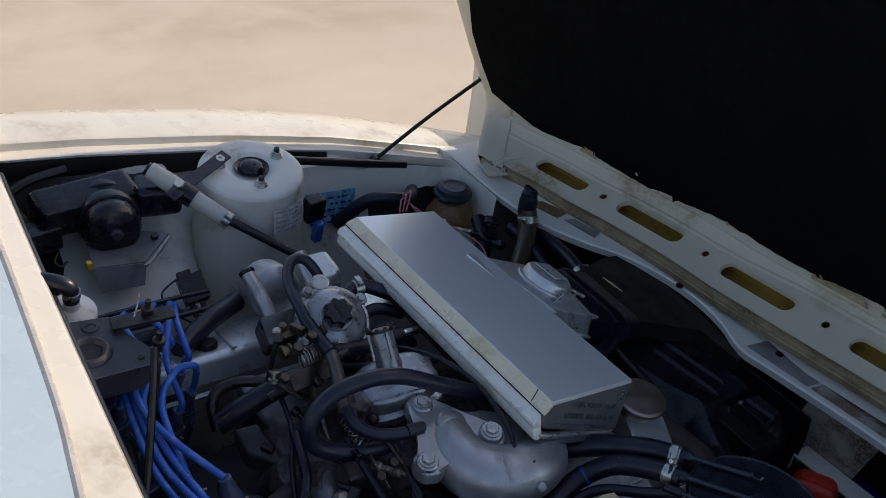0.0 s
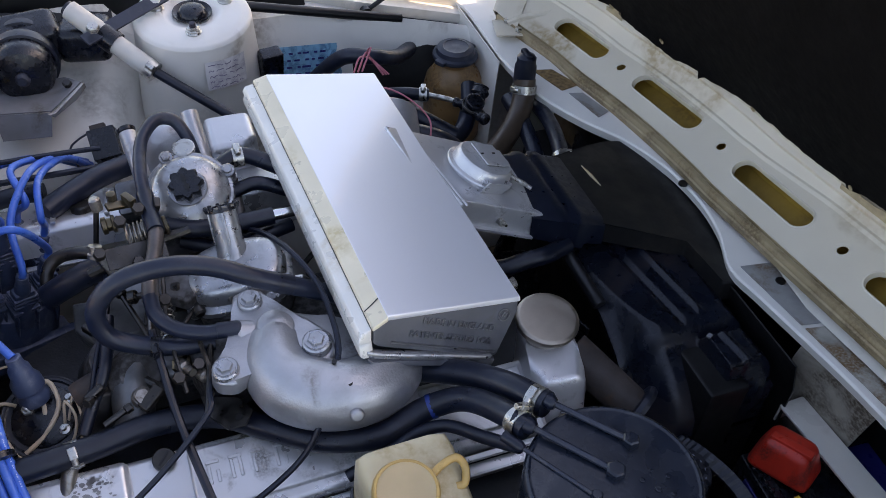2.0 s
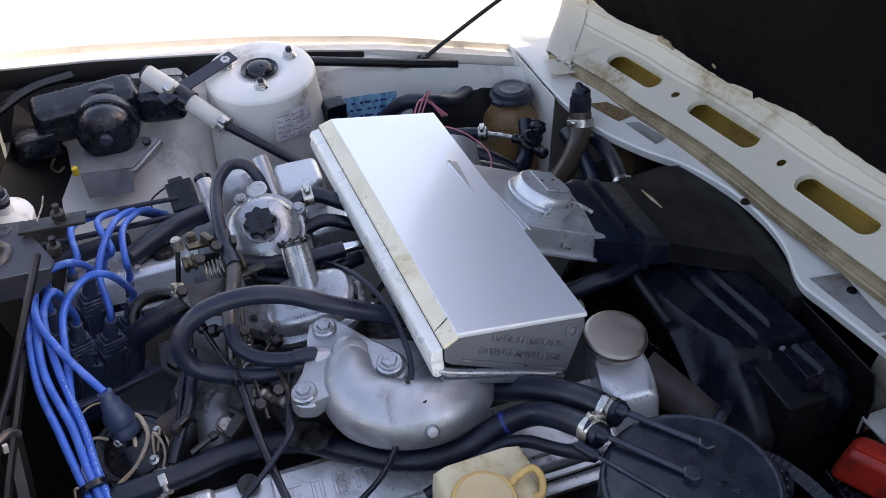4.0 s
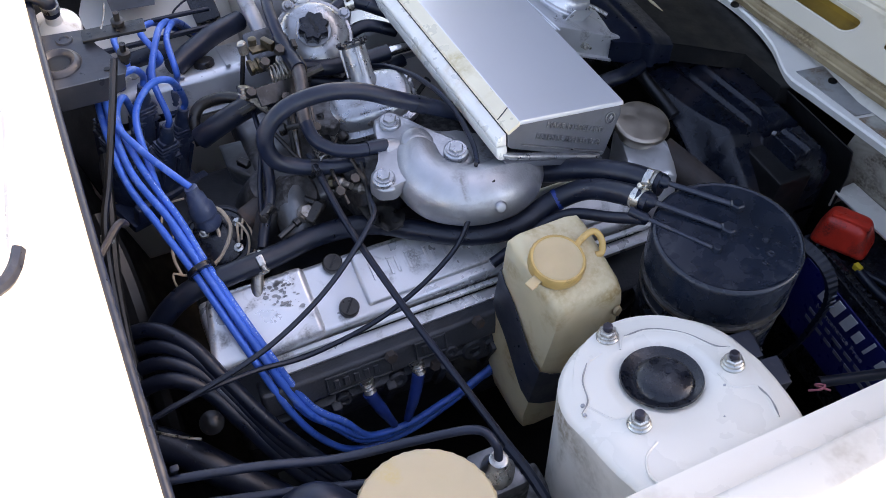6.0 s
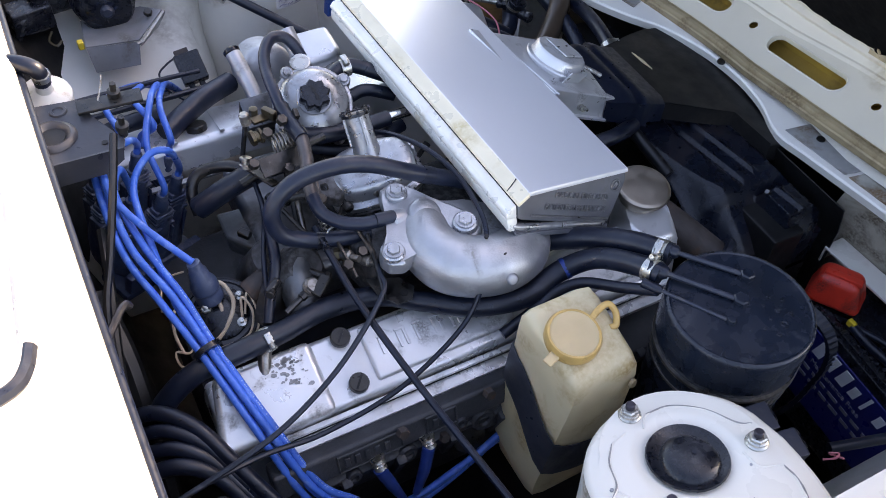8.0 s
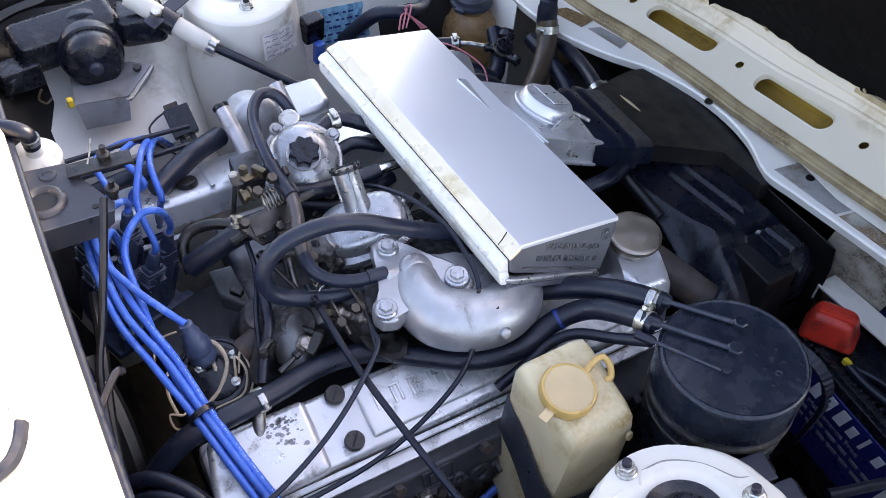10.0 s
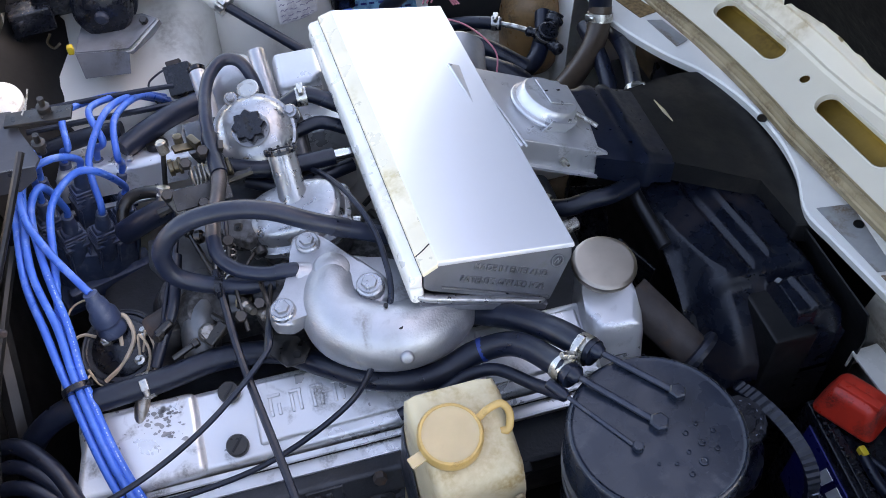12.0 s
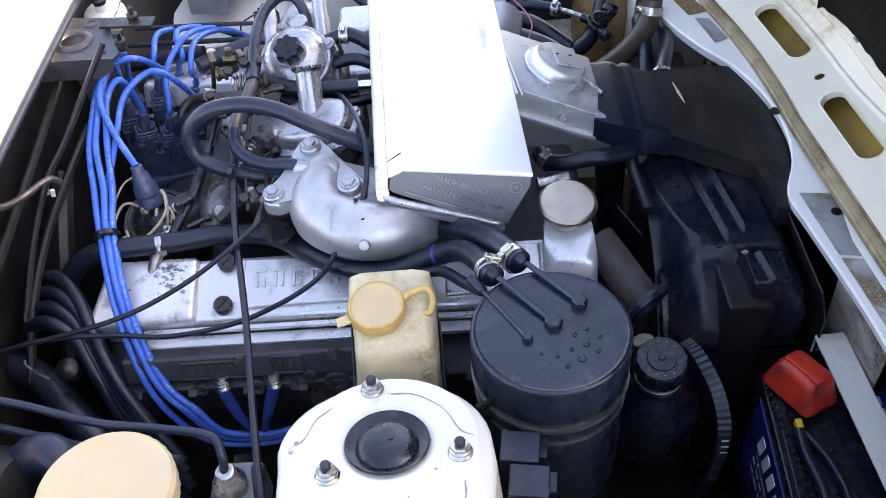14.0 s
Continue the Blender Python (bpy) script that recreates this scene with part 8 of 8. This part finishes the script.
lathe(bm, [(0.010, 0.0), (0.009, 0.002), (0.006, 0.002), (0.005, 0.0005), (0, 0.0005)], pose(-0.372, 0.148, 0.876), seg=18)
part("pressed_dimple", bm, GREY_PAINT, brk)
bm = B()
box(bm, (0.07, 0.022, 0.004), pose(-0.318, 0.135, 0.882, 0, 0, -4), 0.001)
part("bracket_arm", bm, STEEL_DARK, brk)
valve = thing("vacuum_valve", (-0.378, 0.215, 0.83), "white plastic round vacuum valve on a hose", "valve")
VVM = frame_matrix((-0.378, 0.216, 0.848), (0.05, -0.25, 1))
bm = B()
lathe(bm, [(0.024, -0.014), (0.0285, -0.010), (0.0295, 0.0), (0.0285, 0.004), (0.020, 0.009), (0.010, 0.014), (0.008, 0.028), (0.006, 0.030)], VVM, seg=32)
part("valve_body", bm, WHITE_PLASTIC, valve)
bm = B()
tube(bm, [VVM @ Vector((0, 0, 0.024)), VVM @ Vector((-0.004, 0.004, 0.046)), (-0.405, 0.226, 0.898), (-0.432, 0.236, 0.884)], 0.0095, seg=12)
part("valve_hose", bm, RUBBER, valve, "black rubber hose")
bm = B()
lathe(bm, [(0.0105, -0.004), (0.0105, 0.004)], VVM @ Matrix.Translation((0, 0.001, 0.036)), seg=16)
part("valve_clip", bm, STEEL, valve)
cable([(-0.36, 0.255, 0.80), (-0.30, 0.262, 0.795), (-0.24, 0.268, 0.79), (-0.19, 0.272, 0.785)], 0.0032, "thin black pipe along the inner wing")
cable([(-0.37, 0.235, 0.785), (-0.30, 0.242, 0.78), (-0.24, 0.248, 0.775), (-0.19, 0.255, 0.77)], 0.0038, "thin black pipe along the inner wing")
hose([(-0.37, 0.215, 0.765), (-0.30, 0.225, 0.77), (-0.26, 0.222, 0.772)], 0.011, RUBBER, "dark hose behind the far cam cover")
hose([(-0.262, 0.190, 0.768), (-0.230, 0.213, 0.770), (-0.195, 0.236, 0.770), (-0.155, 0.262, 0.762)], 0.0140, RUBBER_GREY, "thick grey-black hose at the far cam cover")

# ---- wiper motor on the far inner wing ----
wm = thing("wiper_motor", (-0.27, 0.43, 0.74), "black round wiper motor with rubber band on a grey bracket", "wiper motor")
WM = frame_matrix((-0.268, 0.440, 0.806), (-0.06, -0.93, 0.05), (1, 0, 0))
bm = B()
lathe(bm, [(0.038, -0.085), (0.040, -0.08), (0.040, 0.0), (0.039, 0.008), (0.034, 0.017), (0.020, 0.022), (0.0, 0.023)], WM, seg=44)
part("motor_can", bm, PLASTIC, wm)
bm = B()
lathe(bm, [(0.0405, -0.034), (0.0440, -0.033), (0.0450, -0.024), (0.0440, -0.015), (0.0405, -0.014)], WM, seg=44, cap=False)
part("rubber_band", bm, RUBBER, wm, "thick rubber band")
bm = B()
lathe(bm, [(0.0405, -0.066), (0.0445, -0.065), (0.0455, -0.058), (0.0445, -0.051), (0.0405, -0.050)], WM, seg=44, cap=False)
part("rubber_band", bm, RUBBER, wm, "thick rubber band")
bm = B()
lathe(bm, [(0.0095, 0.018), (0.0095, 0.026), (0.006, 0.030), (0, 0.030)], WM, seg=20)
part("end_cap", bm, PLASTIC_GREY, wm)
bm = B()
box(bm, (0.15, 0.06, 0.06), pose(-0.29, 0.50, 0.815, 10, 0, 8), 0.014, 3)
box(bm, (0.07, 0.06, 0.05), pose(-0.185, 0.50, 0.808, 0, 0, -10), 0.012, 3)
part("gearbox", bm, PLASTIC, wm, "dark motor gearbox")
bm = B()
plate(bm, [(-0.312, 0.378, 0.785), (-0.243, 0.372, 0.780), (-0.250, 0.362, 0.750), (-0.309, 0.366, 0.752)], 0.002)
part("bracket_skirt", bm, BRACKET_GREY, wm, "dark grey bracket skirt")
bm = B()
plate(bm, [(-0.248, 0.370, 0.781), (-0.240, 0.371, 0.781), (-0.198, 0.403, 0.800), (-0.198, 0.415, 0.786), (-0.212, 0.400, 0.779), (-0.243, 0.379, 0.770)], 0.003)
part("bracket_flange", bm, PATCH, wm, "pale grey angled flange")
bm = B()
plate(bm, [(-0.312, 0.380, 0.786), (-0.243, 0.374, 0.782), (-0.200, 0.405, 0.799), (-0.222, 0.45, 0.782), (-0.305, 0.45, 0.78)], 0.002)
part("bracket", bm, BRACKET_GREY, wm, "grey painted bracket")
bm = B()
hexagon(bm, 0.006, 0.006, frame_matrix((-0.218, 0.412, 0.793), (0, -0.3, 1)))
part("bracket_bolt", bm, STEEL_DARK, wm)
bm = B()
box(bm, (0.008, 0.01, 0.012), pose(-0.317, 0.385, 0.788), 0.002)
part("yellow_terminal", bm, YELLOW, wm, "yellow terminal")
bm = B()
box(bm, (0.055, 0.04, 0.035), pose(-0.365, 0.46, 0.80, 0, 0, 10), 0.004)
tube(bm, [(-0.40, 0.45, 0.75), (-0.38, 0.44, 0.80), (-0.36, 0.455, 0.81)], 0.006, seg=8)
part("motor_connector", bm, PLASTIC, wm)
bm = B()
tube(bm, [(-0.345, 0.435, 0.785), (-0.352, 0.43, 0.775), (-0.345, 0.425, 0.768), (-0.336, 0.428, 0.772)], 0.0018, seg=6)
part("brass_ring", bm, BRASS, wm)
cable([(-0.42, 0.50, 0.83), (-0.36, 0.535, 0.845), (-0.30, 0.55, 0.848)], 0.007, "dark wiper linkage rod", BLACK)
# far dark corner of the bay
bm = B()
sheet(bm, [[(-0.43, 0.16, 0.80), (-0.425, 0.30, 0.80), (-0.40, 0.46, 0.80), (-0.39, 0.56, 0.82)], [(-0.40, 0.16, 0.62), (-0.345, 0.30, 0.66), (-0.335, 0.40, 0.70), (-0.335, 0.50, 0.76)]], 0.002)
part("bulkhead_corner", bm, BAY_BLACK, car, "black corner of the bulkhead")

# relay on the inner wing, wires
rl = thing("relay", (-0.184, 0.349, 0.70), "small black relay on the inner wing", "relay", "relays")
bm = B()
RLM = frame_matrix((-0.186, 0.352, 0.728), (-0.1, -0.65, 0.75), (1, 0.1, 0))
box(bm, (0.036, 0.042, 0.024), RLM @ pose(0, 0, 0.012), 0.002)
part("relay_case", bm, PLASTIC, rl)
bm = B()
box(bm, (0.02, 0.012, 0.012), RLM @ pose(-0.004, 0.024, 0.006), 0.001)
part("relay_foot", bm, RUSTY, rl)
bm = B()
box(bm, (0.008, 0.022, 0.010), RLM @ pose(-0.008, -0.028, 0.004), 0.002)
box(bm, (0.008, 0.022, 0.010), RLM @ pose(0.007, -0.026, 0.004), 0.002)
part("relay_plug", bm, PLASTIC_GREY, rl)
bm = B()
tube(bm, [RLM @ Vector(q) for q in ((-0.012, 0.022, 0.01), (-0.03, 0.016, 0.012), (-0.044, 0.006, 0.012), (-0.042, -0.016, 0.010), (-0.028, -0.036, 0.010), (-0.018, -0.045, 0.004))], 0.0014, seg=6)
part("relay_wire", bm, RUBBER, rl, "thin dark wire")

# telescopic strut over the turret
st = thing("telescopic_strut", (-0.11, 0.42, 0.78), "white telescopic strut with black rod and bracket", "strut")
P0, P1, P2 = Vector((-0.196, 0.490, 0.858)), Vector((-0.110, 0.411, 0.799)), Vector((0.004, 0.330, 0.735))
dd = (P1 - P0).normalized()
bm = B()
tube(bm, [P0, P0 + dd * 0.04, P0 + dd * 0.06], [0.0135, 0.0145, 0.0145], seg=20, n=3)
part("upper_tube", bm, GRUBBY_SHADED_WHITE, st, "white painted tube")
bm = B()
tube(bm, [P0 + dd * 0.068, P1], 0.0135, seg=20, n=3)
part("lower_tube", bm, GRUBBY_SHADED_WHITE, st, "white painted tube")
bm = B()
tube(bm, [P0 + dd * 0.052, P0 + dd * 0.076], 0.0165, seg=20, n=2)
part("collar", bm, PLASTIC, st, "black collar")
bm = B()
tube(bm, [P1 - dd * 0.004, P1 + dd * 0.008], 0.0145, seg=20, n=2)
box(bm, (0.008, 0.02, 0.012), frame_matrix(P1 + Vector((0, -0.010, 0.008)), dd), 0.002)
part("end_clip", bm, STEEL, st, "bright clip")
bm = B()
tube(bm, [P1, P1.lerp(P2, 0.5), P2], 0.0068, seg=14)
part("rod", bm, RUBBER, st, "black rubber-covered rod")
bm = B()
tube(bm, [P0 - dd * 0.001, P0 - dd * 0.003, P0 - dd * 0.005], 0.0105, seg=14)
part("rod", bm, RUBBER, st)
bm = B()
q0, q1 = FT @ Vector((-0.046, 0.019, 0.009)), P0 + dd * 0.060 + Vector((-0.014, -0.012, 0.018))
ax = (q1 - q0).normalized()
mb = frame_matrix((q0 + q1) / 2, (0.1, -0.35, 1), ax)
box(bm, ((q1 - q0).length + 0.03, 0.020, 0.004), mb, 0.0015)
part("bracket_arm", bm, PLASTIC_GREY, st, "dark flat bracket arm")
for q in (q0, q1):
    bm = B()
    hexagon(bm, 0.0085, 0.008, frame_matrix(q + Vector((0, -0.001, 0.003)), (0.1, -0.35, 1)))
    part("bracket_bolt", bm, STEEL, st)

# sticker, black connector and pink wires on the far wing side
bm = B()
plate(bm, [(0.078, 0.5225, 0.735), (0.178, 0.5235, 0.728), (0.182, 0.504, 0.672), (0.082, 0.503, 0.678)], 0.001)
lb = solo("sticker", bm, STICKER, (0.13, 0.51, 0.70), "pale blue printed sticker on the inner wing", "sticker")
rng = random.Random(77)
bm = B()
for r_ in range(5):
    x = 0.086
    while x < 0.168:
        w = rng.uniform(0.004, 0.014)
        t_ = r_ / 5.5 + 0.1
        p = Vector((x, 0.5205 - 0.0195 * t_, 0.7295 - 0.056 * t_ - 0.06 * (x - 0.08)))
        box(bm, (w, 0.003, 0.0006), frame_matrix(p + Vector((0, -0.001, 0.0008)), (0, -0.94, 0.34), (1, 0, -0.06)), 0)
        x += w + rng.uniform(0.003, 0.008)
part("print_bar", bm, BLUE_DARK, lb, "faint print")
sw = thing("connector_block", (0.058, 0.452, 0.72), "black connector block with blue plug", "connector")
bm = B()
box(bm, (0.034, 0.024, 0.045), pose(0.060, 0.455, 0.752, 10, 0, 10), 0.004)
part("connector_body", bm, PLASTIC, sw)
bm = B()
box(bm, (0.016, 0.014, 0.04), pose(0.064, 0.444, 0.712, 10, 0, 10), 0.003)
part("connector_plug", bm, BLUE, sw, "blue plug")
bm = B()
for k in range(3):
    tube(bm, [(0.155 + 0.006 * k, 0.34, 0.79), (0.17 + 0.008 * k, 0.36, 0.80 + 0.006 * k), (0.19, 0.375 + 0.006 * k, 0.785), (0.205 + 0.004 * k, 0.36, 0.765)], 0.0014, seg=5)
solo("loose_wire", bm, PINK_WIRE, (0.155, 0.34, 0.785), "small tangle of pink wires", "wire")
hose([(0.15, 0.30, 0.80), (0.19, 0.25, 0.81), (0.215, 0.20, 0.80), (0.205, 0.16, 0.79)], 0.0012, PINK_WIRE, "thin pink wire to the capsule", cat="wire", name="wire")
hose([(0.10, 0.36, 0.70), (0.16, 0.33, 0.73), (0.22, 0.30, 0.735), (0.28, 0.26, 0.71)], 0.014, RUBBER, "black corrugated hose by the air box")
hose([(0.14, 0.28, 0.73), (0.19, 0.25, 0.745), (0.24, 0.22, 0.74), (0.27, 0.20, 0.72)], 0.016, RUBBER, "black hose beneath the air box")
bm = B()
lathe(bm, [(0.03, -0.05), (0.034, -0.03), (0.034, 0.03), (0.02, 0.045)], frame_matrix((0.165, 0.19, 0.79), (0.2, 0.9, 0.2)), seg=26)
solo("silver_canister", bm, ALU_CAST, (0.165, 0.19, 0.76), "silver rounded housing behind the air box", "engine housing")
